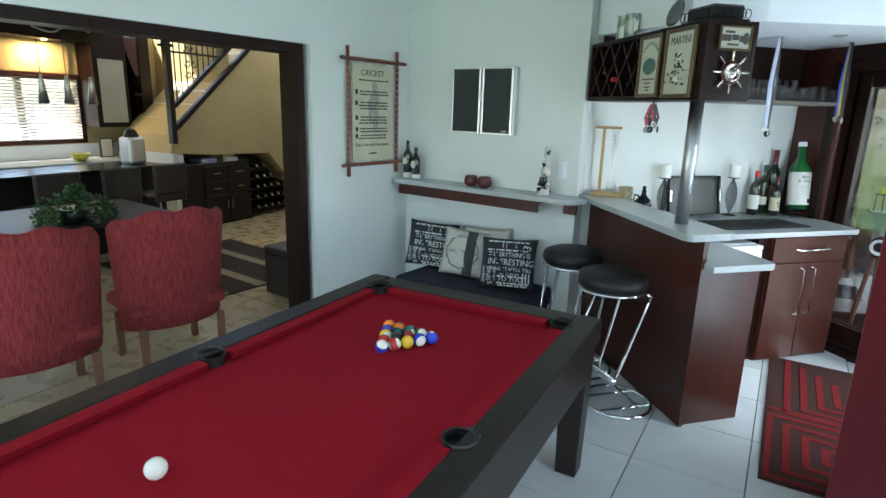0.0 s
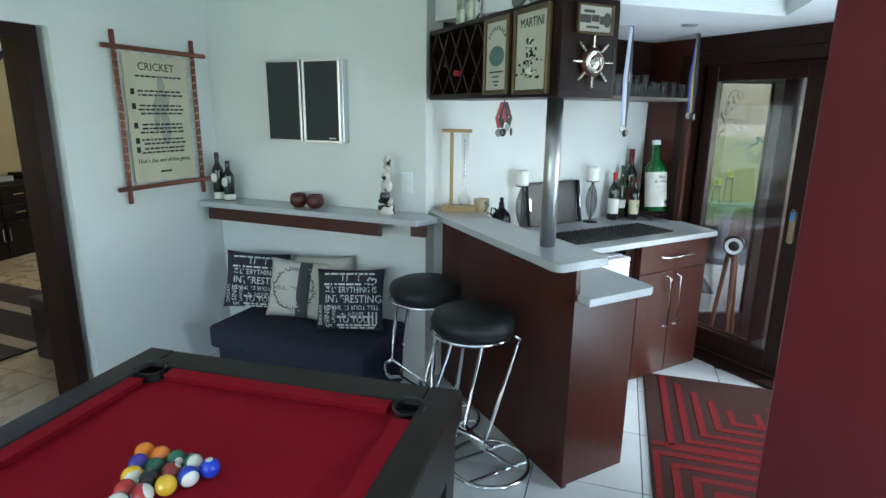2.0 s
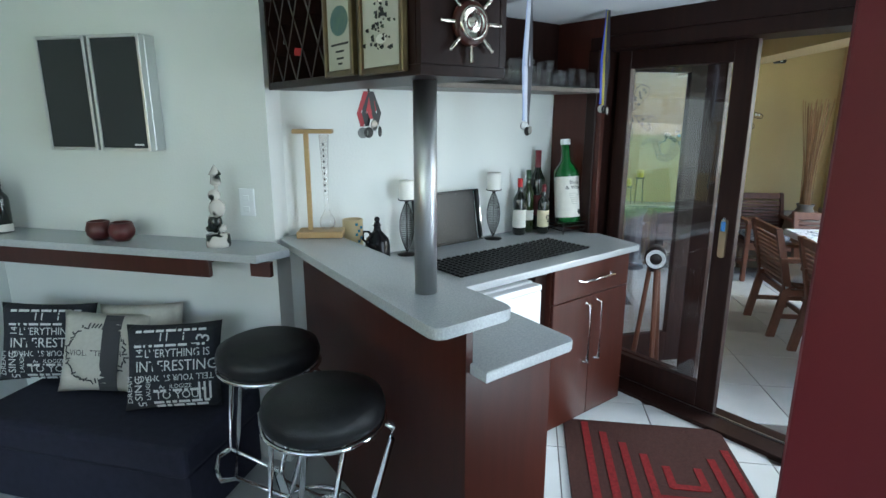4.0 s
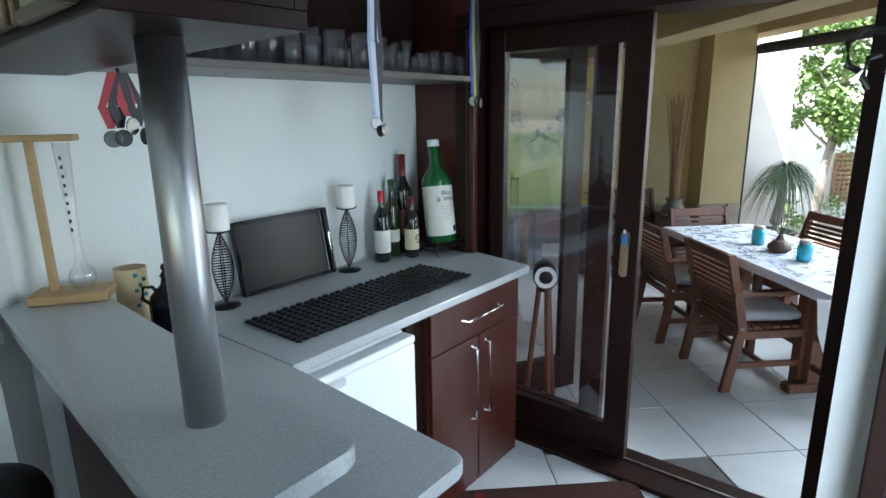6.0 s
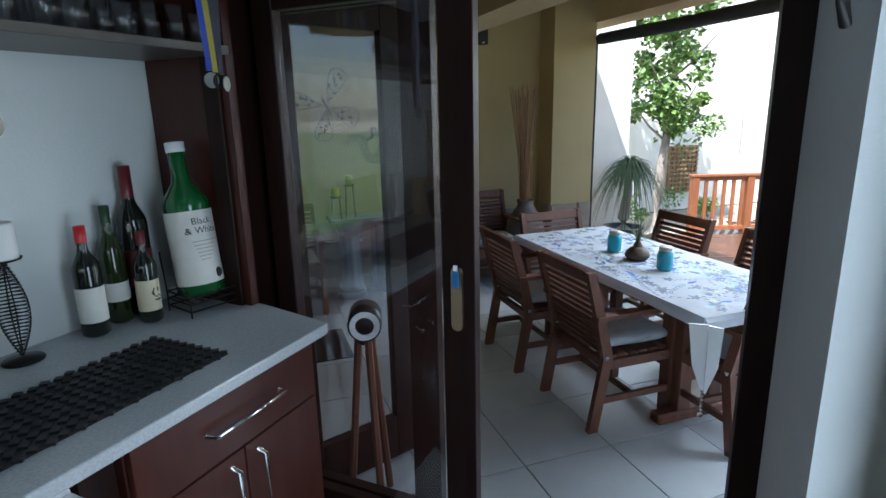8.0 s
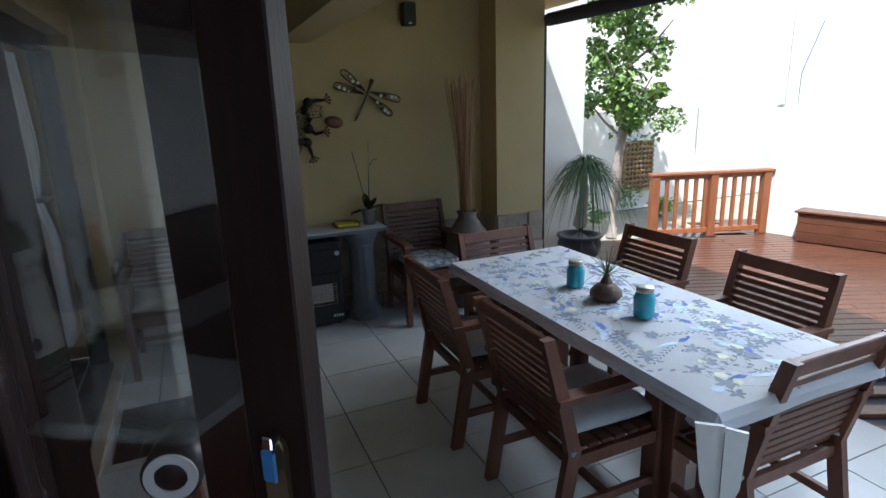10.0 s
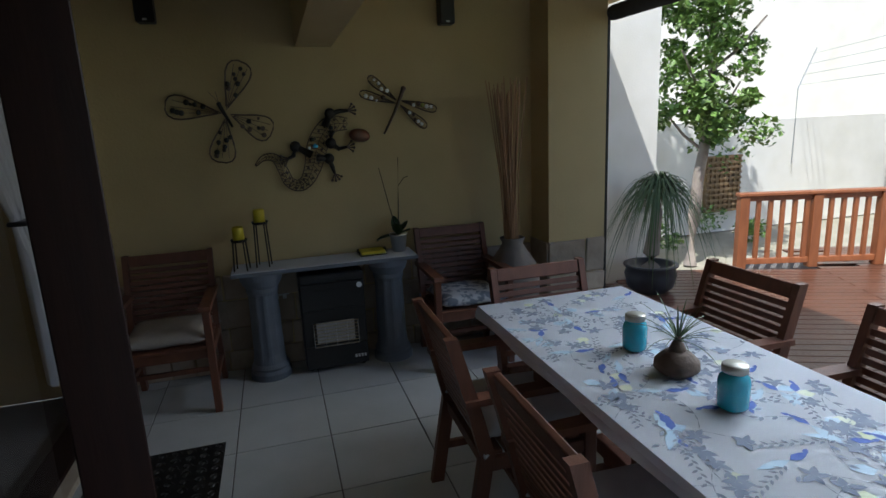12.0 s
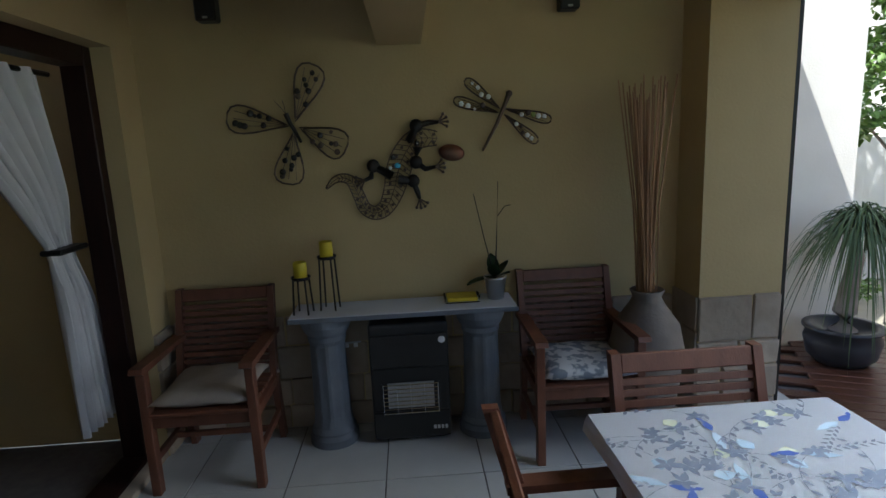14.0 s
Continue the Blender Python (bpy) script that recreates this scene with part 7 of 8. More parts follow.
# rolled blind and its cord on the front
bl = thing("rolled_blind", I4, "rolled-up dark outdoor blind under the beam", "blind")
part("roll", tube(bmesh.new(), [(4.36, 7.95, 2.16), (4.38, 6.8, 2.15), (4.42, 3.4, 2.16)], 0.05, 10), material("charcoal_canvas", (0.05, 0.047, 0.045), 0.8, second=(0.035, 0.033, 0.03), scale=20), bl, smooth=True)
part("guide_cord", box_bm(4.322, 4.345, 7.955, 7.985, PF, 2.13), M_METAL_DARK, bl)

# stone foot of pillar and wall
def stone_course(parent, x0, x1, y, z0, z1, axis, seed, face):
    r = random.Random(seed)
    z = z0
    while z < z1 - 0.03:
        hh = min(r.uniform(0.12, 0.20), z1 - z)
        if z1 - z - hh < 0.06:
            hh = z1 - z
        p = x0
        while p < x1 - 0.02:
            ww = r.uniform(0.14, 0.30)
            if x1 - p - ww < 0.08:
                ww = x1 - p
            d = r.uniform(0.012, 0.030)
            g = 0.004
            bm = bmesh.new()
            if axis == "x":
                box(bm, p + g, p + ww - g, y - d, y + 0.02, z + g, z + hh - g, 0.007)
            else:
                box(bm, y - 0.02, y + d * face, p + g, p + ww - g, z + g, z + hh - g, 0.007)
            for v in bm.verts:
                v.co += Vector((r.uniform(-1, 1), r.uniform(-1, 1), r.uniform(-1, 1))) * 0.004
            part("stone", bm, M_STONE, parent)
            p += ww
        z += hh


pil = bpy.data.objects["pillar"]
stone_course(pil, 3.87, 4.32, 7.95, PF, 0.645, "x", 1, 1)
stone_course(pil, 7.94, PN - 0.005, 3.89, PF, 0.645, "y", 2, -1)
stone_course(bpy.data.objects["wall_patio_north"], PWX + 0.01, 3.86, PN, PF, 0.60, "x", 3, 1)
stone_course(bpy.data.objects["wall_patio_west"], 8.0, PN - 0.03, PWX, PF, 0.60, "y", 4, 1)

BASE[0] = I4
# ---------- dining room, kitchen, stairs ----------
M_WICKER = material("red_woven_paper_cord", (0.17, 0.005, 0.009), 0.8, second=(0.32, 0.035, 0.038), scale=22, detail=4, stretch=(7, 7, 0.35), contrast=0.3, bump=0.8, bump_scale=90)


def tub_chair(m):
    """Woven tub chair; its curved back faces -y."""
    t = thing("woven_tub_chair", m, "red woven dining chair with a curved high back", "chair", "red dining chairs")
    bm = bmesh.new()
    n = 26
    outer, inner = [], []
    for i in range(n + 1):
        a = math.pi * (1.08 + 0.84 * i / n)
        h = 1.00 - 0.085 * abs((i / n) * 2 - 1) ** 2.2 + 0.012 * math.sin(i * 0.9)
        for r, lst in ((0.36, outer), (0.325, inner)):
            col = []
            for k in range(7):
                z = 0.27 + (h - 0.27) * k / 6
                rr = r * (0.90 + 0.10 * k / 6)
                col.append(bm.verts.new((rr * math.cos(a), rr * 0.72 * math.sin(a) + 0.02 - 0.05 * k / 6, z)))
            lst.append(col)
    for i in range(n):
        for k in range(6):
            bm.faces.new((outer[i][k], outer[i + 1][k], outer[i + 1][k + 1], outer[i][k + 1]))
            bm.faces.new((inner[i][k + 1], inner[i + 1][k + 1], inner[i + 1][k], inner[i][k]))
        bm.faces.new((outer[i][6], outer[i + 1][6], inner[i + 1][6], inner[i][6]))
        bm.faces.new((outer[i + 1][0], outer[i][0], inner[i][0], inner[i + 1][0]))
    for i in (0, n):
        for k in range(6):
            bm.faces.new((outer[i][k], inner[i][k], inner[i][k + 1], outer[i][k + 1]))
    part("woven_back", bm, M_WICKER, t, smooth=True)
    part("seat", box_bm(-0.29, 0.29, -0.20, 0.26, 0.36, 0.44, 0.02), M_WICKER, t)
    part("piping", tube(bmesh.new(), [tuple((Vector(o) + Vector(i2)) / 2 + Vector((0, 0, 0.004))) for o, i2 in [((0.36 * math.cos(math.pi * (1.08 + 0.84 * i / n)), 0.36 * 0.72 * math.sin(math.pi * (1.08 + 0.84 * i / n)) - 0.03, 1.00 - 0.085 * abs((i / n) * 2 - 1) ** 2.2 + 0.012 * math.sin(i * 0.9)), (0.325 * math.cos(math.pi * (1.08 + 0.84 * i / n)), 0.325 * 0.72 * math.sin(math.pi * (1.08 + 0.84 * i / n)) - 0.03, 1.00 - 0.085 * abs((i / n) * 2 - 1) ** 2.2 + 0.012 * math.sin(i * 0.9))) for i in range(n + 1)]], 0.012, 6), M_WICKER, t)
    for x in (-0.24, 0.24):
        for y in (-0.20, 0.22):
            part("leg", box_bm(x - 0.02, x + 0.02, y - 0.02, y + 0.02, 0, 0.30, 0.003), M_TEAK, t)


tub_chair(pose(-2.88, 2.72, 0, 0, 0, 74))
tub_chair(pose(-2.97, 1.95, 0, 0, 0, 72))
dt = thing("dining_table", pose(-4.35, 2.6, 0, 0, 0, -10), "dark wooden dining table in the next room", "table")
part("tabletop", box_bm(-0.5, 0.5, -1.0, 1.0, 0.71, 0.75, 0.006), M_ESPRESSO, dt)
for x in (-0.42, 0.42):
    for y in (-0.92, 0.92):
        part("leg", box_bm(x - 0.04, x + 0.04, y - 0.04, y + 0.04, 0, 0.71), M_ESPRESSO, dt)
M_FERN = material("dark_fern_leaf", (0.030, 0.075, 0.028), 0.55, second=(0.05, 0.11, 0.04), scale=8, vary=0.3, island=True)


def leaf_cloud(bm, seed, n, rad, size, centre, squash=(1, 1, 1), hollow=0.3):
    r = random.Random(seed)
    for i in range(n):
        d = Vector((r.gauss(0, 1), r.gauss(0, 1), r.gauss(0, 1))).normalized()
        q = rad * (hollow + (1 - hollow) * r.random() ** 0.5)
        c = Vector(centre) + Vector((d.x * q * squash[0], d.y * q * squash[1], d.z * q * squash[2]))
        s = size * r.uniform(0.6, 1.3)
        rot = Euler((r.uniform(-1, 1), r.uniform(-1, 1), r.uniform(0, 6.28))).to_matrix()
        vs = [bm.verts.new(c + rot @ Vector(p) * s) for p in ((-0.5, 0, 0), (-0.1, 0.32, 0.06), (0.5, 0, -0.06), (-0.1, -0.32, 0.06))]
        bm.faces.new((vs[0], vs[1], vs[2]))
        bm.faces.new((vs[0], vs[2], vs[3]))
    return bm


fp = thing("table_plant", pose(-4.02, 2.86, 0.752), "bushy dark green plant in a small pot", "plant")
part("pot", lathe(bmesh.new(), [(0, 0), (0.09, 0), (0.11, 0.09), (0.10, 0.09), (0, 0.08)], 18), M_BLACK, fp, smooth=True)
bm = bmesh.new()
for i, (x, y, z, r) in enumerate(((-0.10, -0.12, 0.06, 0.12), (0.08, 0.10, 0.07, 0.13), (0.0, 0.0, 0.13, 0.13), (0.02, -0.2, 0.03, 0.09), (0.02, 0.22, 0.04, 0.09), (-0.02, 0.05, 0.22, 0.06))):
    leaf_cloud(bm, 30 + i, 220, r, 0.035, (x, y, z))
tagged(part("foliage", bm, M_FERN, fp), kind="stuff")

# ottoman and striped rug
ot = thing("ottoman", pose(-2.98, 4.22, 0, 0, 0, -10), "dark brown leather cube ottoman", "ottoman")
part("body", box_bm(-0.27, 0.27, -0.27, 0.27, 0.0, 0.36, 0.015, seg=2), M_BROWN_LEATHER, ot)
part("lid", box_bm(-0.275, 0.275, -0.275, 0.275, 0.364, 0.43, 0.02, seg=2), M_BROWN_LEATHER, ot)
rg = thing("striped_rug", pose(-4.25, 4.35, 0, 0, 0, -10), "dark brown rug with cream stripes", "rug")
part("woven_base", box_bm(-0.95, 0.85, -0.75, 0.75, 0.0, 0.012, 0.003), material("chocolate_pile", (0.035, 0.022, 0.016), 0.98, second=(0.05, 0.03, 0.022), scale=50, bump=0.5, bump_scale=200), rg)
for y in (-0.55, -0.15, 0.3):
    part("stripe", box_bm(-0.94, 0.84, y, y + 0.11, 0.012, 0.0145), material("cream_pile", (0.36, 0.29, 0.20), 0.98, second=(0.30, 0.24, 0.17), scale=50), rg)

# stairs: sloped plaster carcass with an alcove, steps, iron railing, cabinet
SX = -5.8
ST = Matrix(((0, 0, 1, SX), (1, 0, 0, 0), (0, 1, 0, 0), (0, 0, 0, 1)))   # local x -> world y, local y -> z, local z -> world x
bm = bmesh.new()
prism(bm, [(5.16, 1.00), (5.84, 0.95), (6.83, 0.92), (7.35, 0.40), (7.9, 0.0), (8.35, 0.0), (8.35, 3.6), (7.7, 3.35), (6.62, 2.42), (5.9, 1.80), (5.22, 1.22)], -1.0, -0.06, ST)
structure("stair_carcass", bm, M_WALL_CREAM, "cream plastered underside and flank of the stairs", "stairs")
bm = bmesh.new()
prism(bm, [(5.16, 0.0), (5.30, 0.0), (5.30, 0.985), (5.16, 0.998)], -1.0, -0.02, ST)
structure("wall_stair_end", bm, M_WALL, "pale pier at the foot of the stair alcove", "wall")
bm = bmesh.new()
prism(bm, [(5.2, 0), (8.35, 0), (8.35, 0.95), (5.2, 0.95)], -1.12, -1.0, ST)
structure("wall_alcove", bm, M_WALL_CREAM, "back of the stair alcove", "wall")
flight = thing("stair_flight", I4, "pale stone stair treads rising behind the railing", "stairs")
for i in range(9):
    y = 5.45 + i * 0.20
    z = 1.42 + i * 0.175
    part("tread", box_bm(SX - 1.0, SX - 0.062, y, y + 0.30, z - 0.035, z, 0.004), M_WHITE, flight)
rl = thing("stair_railing", I4, "dark wrought-iron and timber stair railing", "railing")
part("newel", box_bm(SX - 0.05, SX + 0.03, 5.14, 5.21, 1.12, 2.32, 0.004), M_ESPRESSO, rl)
part("newel_cap", box_bm(SX - 0.06, SX + 0.05, 5.10, 5.24, 2.24, 2.27, 0.004), M_ESPRESSO, rl)
part("top_rail", box_bm(SX - 0.03, SX + 0.02, 5.21, 6.10, 2.30, 2.345, 0.004), M_ESPRESSO, rl)
for (y0, z0, y1, z1), hgt in (((5.21, 1.30, 6.75, 2.58), 0.06), ((5.21, 1.56, 6.40, 2.55), 0.05)):
    ln = math.hypot(y1 - y0, z1 - z0)
    m = Matrix.Translation((SX - 0.005, (y0 + y1) / 2, (z0 + z1) / 2)) @ pose(0, 0, 0, math.degrees(math.atan2(z1 - z0, y1 - y0)), 0, 0)
    part("sloped_rail", box_bm(-0.03, 0.03, -ln / 2, ln / 2, -hgt / 2, hgt / 2, 0.004, m=m), M_ESPRESSO, rl)
part("mid_rail", box_bm(SX - 0.02, SX + 0.01, 5.21, 5.95, 2.18, 2.20), M_METAL_DARK, rl)
for i in range(8):
    y = 5.27 + i * 0.085
    zb = 1.56 + (y - 5.21) * 0.832
    part("baluster", tube(bmesh.new(), [(SX - 0.005, y, zb), (SX - 0.005, y, 2.31)], 0.008, 6), M_METAL_DARK, rl)
bm = bmesh.new()
for cz in (1.95, 2.08, 2.24):
    for s in (-1, 1):
        tube(bm, [(SX, 5.50 + s * (0.006 + 0.008 * k) * math.cos(k * 0.75) * 0.8 + s * 0.04, cz + (0.006 + 0.007 * k) * math.sin(k * 0.75)) for k in range(9)], 0.006, 5)
part("scrollwork", bm, M_METAL_DARK, rl)

sc = thing("stair_cabinet", pose(SX - 0.05, 0, 0), "dark wooden sideboard in the alcove under the stairs", "cabinet")
part("body", box_bm(-0.45, 0.0, 5.33, 6.42, 0.0, 0.84, 0.004), M_ESPRESSO, sc)
part("side", box_bm(-0.45, 0.015, 5.31, 5.329, 0.0, 0.95), M_ESPRESSO, sc)
for y0, y1 in ((5.62, 6.0), (6.02, 6.40)):
    part("drawer", box_bm(0.0, 0.018, y0, y1, 0.60, 0.80, 0.004), M_ESPRESSO, sc)
    part("drawer", box_bm(0.0, 0.018, y0, y1, 0.42, 0.585, 0.004), M_ESPRESSO, sc)
    d = part("door", box_bm(0.0, 0.018, y0, y1, 0.04, 0.40, 0.004), M_ESPRESSO, sc)
    part("handle", tube(bmesh.new(), [(0.03, (5.97 if y0 < 6 else 6.05), 0.20), (0.03, (5.97 if y0 < 6 else 6.05), 0.34)], 0.006, 6), M_CHROME, d)
    for z in (0.70, 0.50):
        part("drawer_handle", tube(bmesh.new(), [(0.03, (y0 + y1) / 2 - 0.06, z), (0.03, (y0 + y1) / 2 + 0.06, z)], 0.005, 6), M_CHROME, sc)
bk = thing("paper_stack", pose(SX - 0.2, 5.75, 0.841), "stack of magazines and papers on the sideboard", "papers")
for i in range(5):
    part("magazine", box_bm(-0.12, 0.12, -0.13 + 0.02 * (i % 3), 0.13 - 0.015 * (i % 2), i * 0.012, i * 0.012 + 0.011), M_PAPER if i % 2 else M_P_BLUE, bk)
bk2 = thing("paper_stack", pose(SX - 0.2, 6.15, 0.841), "pile of loose papers on the sideboard", "papers")
for i in range(4):
    part("sheet", box_bm(-0.11, 0.11, -0.12 + 0.02 * (i % 2), 0.10, i * 0.014, i * 0.014 + 0.012), M_PAPER, bk2)
wr = thing("bottle_rack", pose(SX - 0.05, 0, 0), "dark wooden bottle rack under the stairs", "wine rack")
bm = bmesh.new()
prism(bm, [(6.44, 0.0), (7.78, 0.0), (7.32, 0.38), (6.83, 0.86), (6.44, 0.86)], -0.40, -0.25, Matrix(((0, 0, 1, 0), (1, 0, 0, 0), (0, 1, 0, 0), (0, 0, 0, 1))))
part("carcass", bm, M_ESPRESSO, wr)
for i in range(5):
    z = 0.10 + i * 0.15
    y1 = 7.60 - i * 0.17
    part("rack_shelf", box_bm(-0.25, -0.02, 6.45, y1, z - 0.008, z + 0.008), M_ESPRESSO, wr)
    for k in range(int((y1 - 6.55) / 0.14)):
        b = thing("rack_bottle", pose(SX - 0.06, 6.55 + k * 0.14, z + 0.046, 0, 90, 0), "dark wine bottle lying in the rack under the stairs", "bottle", "bottles under the stairs")
        part("end", lathe(bmesh.new(), [(0, 0.02), (0.02, 0.03), (0.036, 0.02), (0.038, 0.0), (0.036, -0.18), (0, -0.18)], 12), M_BOTTLE_DARK, b, smooth=True)
        part("foil", lathe(bmesh.new(), [(0, 0.036), (0.014, 0.036), (0.015, 0.024)], 10), M_ALU, b)

# kitchen
kw = tagged(thing("window_1", I4, "kitchen window behind white slatted blinds", "window"), kind="structure")
part("window_frame", merged(box_bm(-7.16, -7.08, 3.14, 3.2, 1.08, 1.9), box_bm(-7.16, -7.08, 4.86, 4.92, 1.08, 1.9), box_bm(-7.16, -7.08, 3.2, 4.86, 1.84, 1.9), box_bm(-7.16, -7.08, 3.2, 4.86, 1.08, 1.13), box_bm(-7.15, -7.09, 4.18, 4.24, 1.13, 1.84)), M_VENEER, kw)
bd = thing("venetian_blind", I4, "white slatted blind over the kitchen window", "blind")
M_SLAT = material("white_slat", (0.78, 0.76, 0.72), 0.5)
me = mesh_of("slat", box_bm(-0.022, 0.022, -0.80, 0.80, -0.0015, 0.0015), M_SLAT)
for i in range(20):
    o = new("slat", me)
    o.parent = bd
    o.matrix_basis = pose(-7.03, 4.03, 1.15 + i * 0.036, 0, 28, 0)
part("head_rail", box_bm(-7.06, -7.0, 3.2, 4.86, 1.86, 1.90), M_VENEER, bd)
vl = thing("window_valance", I4, "pale cream pelmet with a lit downlight above the window", "pelmet")
part("board", box_bm(-7.095, -7.06, 2.6, 4.78, 1.91, 2.25), M_WALL_CREAM, vl)
uc = thing("kitchen_wall_cabinet", I4, "dark wooden kitchen wall cabinet with a glazed door", "cabinet")
part("body", box_bm(-7.09, -6.78, 4.90, 5.34, 1.28, 2.42, 0.004), M_WOOD, uc)
part("glazed_door", box_bm(-6.778, -6.76, 4.96, 5.28, 1.34, 2.10), material("frosted_glass_panel", (0.42, 0.42, 0.38), 0.35), uc)
pc = thing("kitchen_tall_cabinet", I4, "dark wooden column cabinet in the kitchen", "cabinet")
part("body", box_bm(-7.09, -6.75, 5.50, 5.66, 1.30, 2.42, 0.004), M_WOOD, pc)
part("plate_shelf", box_bm(-7.09, -6.70, 5.36, 5.50, 1.68, 1.71), M_WOOD, pc)
tp = thing("kitchen_bulkhead", I4, "dark wooden cabinet band above the window", "cabinet")
part("body", box_bm(-7.09, -6.76, 2.4, 4.88, 2.27, 2.44, 0.004), M_WOOD, tp)
kc = thing("kitchen_counter", I4, "dark kitchen base cabinets with a pale worktop", "kitchen counter")
part("base", box_bm(-7.09, -6.50, 1.8, 5.95, 0.0, 0.86), M_ESPRESSO, kc)
part("worktop", box_bm(-7.09, -6.46, 1.8, 5.95, 0.861, 0.90, 0.004), M_QUARTZ, kc)
part("splash", box_bm(-7.098, -7.09, 1.8, 5.95, 0.901, 1.07), M_WHITE, kc)
ki = thing("breakfast_counter", I4, "dark breakfast bar with a black stone top", "kitchen counter")
part("base", box_bm(-6.05, -5.65, 2.2, 4.75, 0.0, 0.88), M_ESPRESSO, ki)
part("top", box_bm(-6.12, -5.50, 2.1, 4.85, 0.881, 0.92, 0.005), M_LACQ, ki)


def high_stool(m):
    t = thing("counter_stool", m, "dark leather counter stool with a low back", "stool", "stools at the breakfast bar")
    part("seat", box_bm(-0.20, 0.20, -0.20, 0.20, 0.58, 0.66, 0.02), M_BROWN_LEATHER, t)
    part("back", box_bm(-0.20, 0.20, -0.22, -0.17, 0.66, 0.98, 0.015), M_BROWN_LEATHER, t)
    for x in (-0.17, 0.17):
        for y in (-0.17, 0.17):
            part("leg", box_bm(x - 0.018, x + 0.018, y - 0.018, y + 0.018, 0, 0.58), M_ESPRESSO, t)


for y in (3.35, 3.95, 4.5):
    high_stool(pose(-5.25, y, 0, 0, 0, 90))
bw = thing("fruit_bowl", pose(-6.62, 4.52, 0.901), "yellow bowl on the kitchen worktop", "bowl")
part("bowl_body", lathe(bmesh.new(), [(0, 0), (0.05, 0), (0.11, 0.09), (0.10, 0.09), (0.05, 0.015), (0, 0.015)], 20), material("olive_yellow_glaze", (0.42, 0.40, 0.05), 0.3), bw, smooth=True)
rb = thing("kitchen_canister", pose(-6.62, 5.30, 0.901), "red and white kitchen canisters", "canister")
part("canister", cyl(bmesh.new(), 0, 0, 0, 0.13, 0.05), M_CAP_RED, rb, smooth=True)
part("canister", cyl(bmesh.new(), 0.02, -0.13, 0, 0.20, 0.05), M_WHITE, rb, smooth=True)
pf = thing("picture_frame", pose(-6.85, 5.0, 0.905, 0, 0, 95), "framed monochrome picture on the kitchen worktop", "picture")
part("frame", box_bm(-0.09, 0.09, -0.01, 0.01, 0, 0.24), M_BLACK, pf)
part("mount", box_bm(-0.075, 0.075, -0.013, -0.0105, 0.015, 0.225), M_PAPER, pf)
mx = thing("coffee_machine", pose(-5.80, 4.62, 0.921), "small steel coffee machine on the breakfast bar", "appliance")
part("body", box_bm(-0.10, 0.10, -0.10, 0.10, 0, 0.30, 0.03, seg=2), M_STEEL, mx)
part("top", lathe(bmesh.new(), [(0, 0.40), (0.05, 0.38), (0.08, 0.31), (0.07, 0.30), (0, 0.30)], 16), M_ESPRESSO, mx)
pdl = thing("pendant_lamps", pose(-5.62, 3.88, 0), "three brushed steel cone pendants on a curved bar", "pendant lamp")
part("ceiling_rose", cyl(bmesh.new(), 0, 0, 2.40, 2.449, 0.05), M_STEEL, pdl)
part("stem", cyl(bmesh.new(), 0, 0, 2.26, 2.40, 0.008), M_STEEL, pdl)
part("curved_bar", tube(bmesh.new(), [(0.05 * math.sin(k * 0.9), -0.26 + k * 0.065, 2.26 - 0.04 * math.sin(k * 0.785)) for k in range(9)], 0.008, 6), M_STEEL, pdl)
for y in (-0.235, 0.0, 0.235):
    p = part("shade", lathe(bmesh.new(), [(0.012, 1.84), (0.02, 1.80), (0.048, 1.57), (0.044, 1.57), (0.016, 1.80), (0.01, 1.83)], 20, Matrix.Translation((0, y, 0))), M_STEEL, pdl, smooth=True)
    part("cord", cyl(bmesh.new(), 0, y, 1.83, 2.25, 0.003, n=6), M_BLACK, p)
kl = thing("kitchen_downlight", pose(-6.9, 4.45, 2.265), "lit downlight under the kitchen bulkhead", "ceiling light")
part("lens", lathe(bmesh.new(), [(0, -0.002), (0.03, -0.002), (0.03, 0.0)], 14), glow("warm_lamp", (1.0, 0.72, 0.35), 25), kl)
area_lamp("kitchen_spot", (-6.9, 4.4, 2.24), (-7.0, 4.4, 0), 0.25, 0.1, 3.0, (1.0, 0.7, 0.35))

# ---------- deck and garden ----------
BASE[0] = PATIO
deck = structure("deck", box_bm(4.56, 9.4, 1.5, 9.05, -0.22, PF - 0.035), M_GROUT, "hardwood deck beside the patio", "deck")
DM = pose(6.9, 5.2, 0, 0, 0, -25)
plank = {}
nb = 0
for i in range(-52, 53):
    y = i * 0.098
    for x0, x1 in ((-3.6, -1.2), (-1.2, 1.2), (1.2, 3.6)):
        m = DM @ pose((x0 + x1) / 2 + (0.4 if i % 2 else 0), y, PF - 0.014)
        c = m.translation
        if not (4.62 < c.x < 9.0 and 2.0 < c.y < 8.9):
            continue
        if "me" not in plank:
            plank["me"] = mesh_of("deck_board", box_bm(-1.197, 1.197, -0.0455, 0.0455, -0.011, 0.011, 0.003), M_DECK)
        o = new("deck_board", plank["me"])
        o.matrix_basis = m
        o.parent = deck
        nb += 1

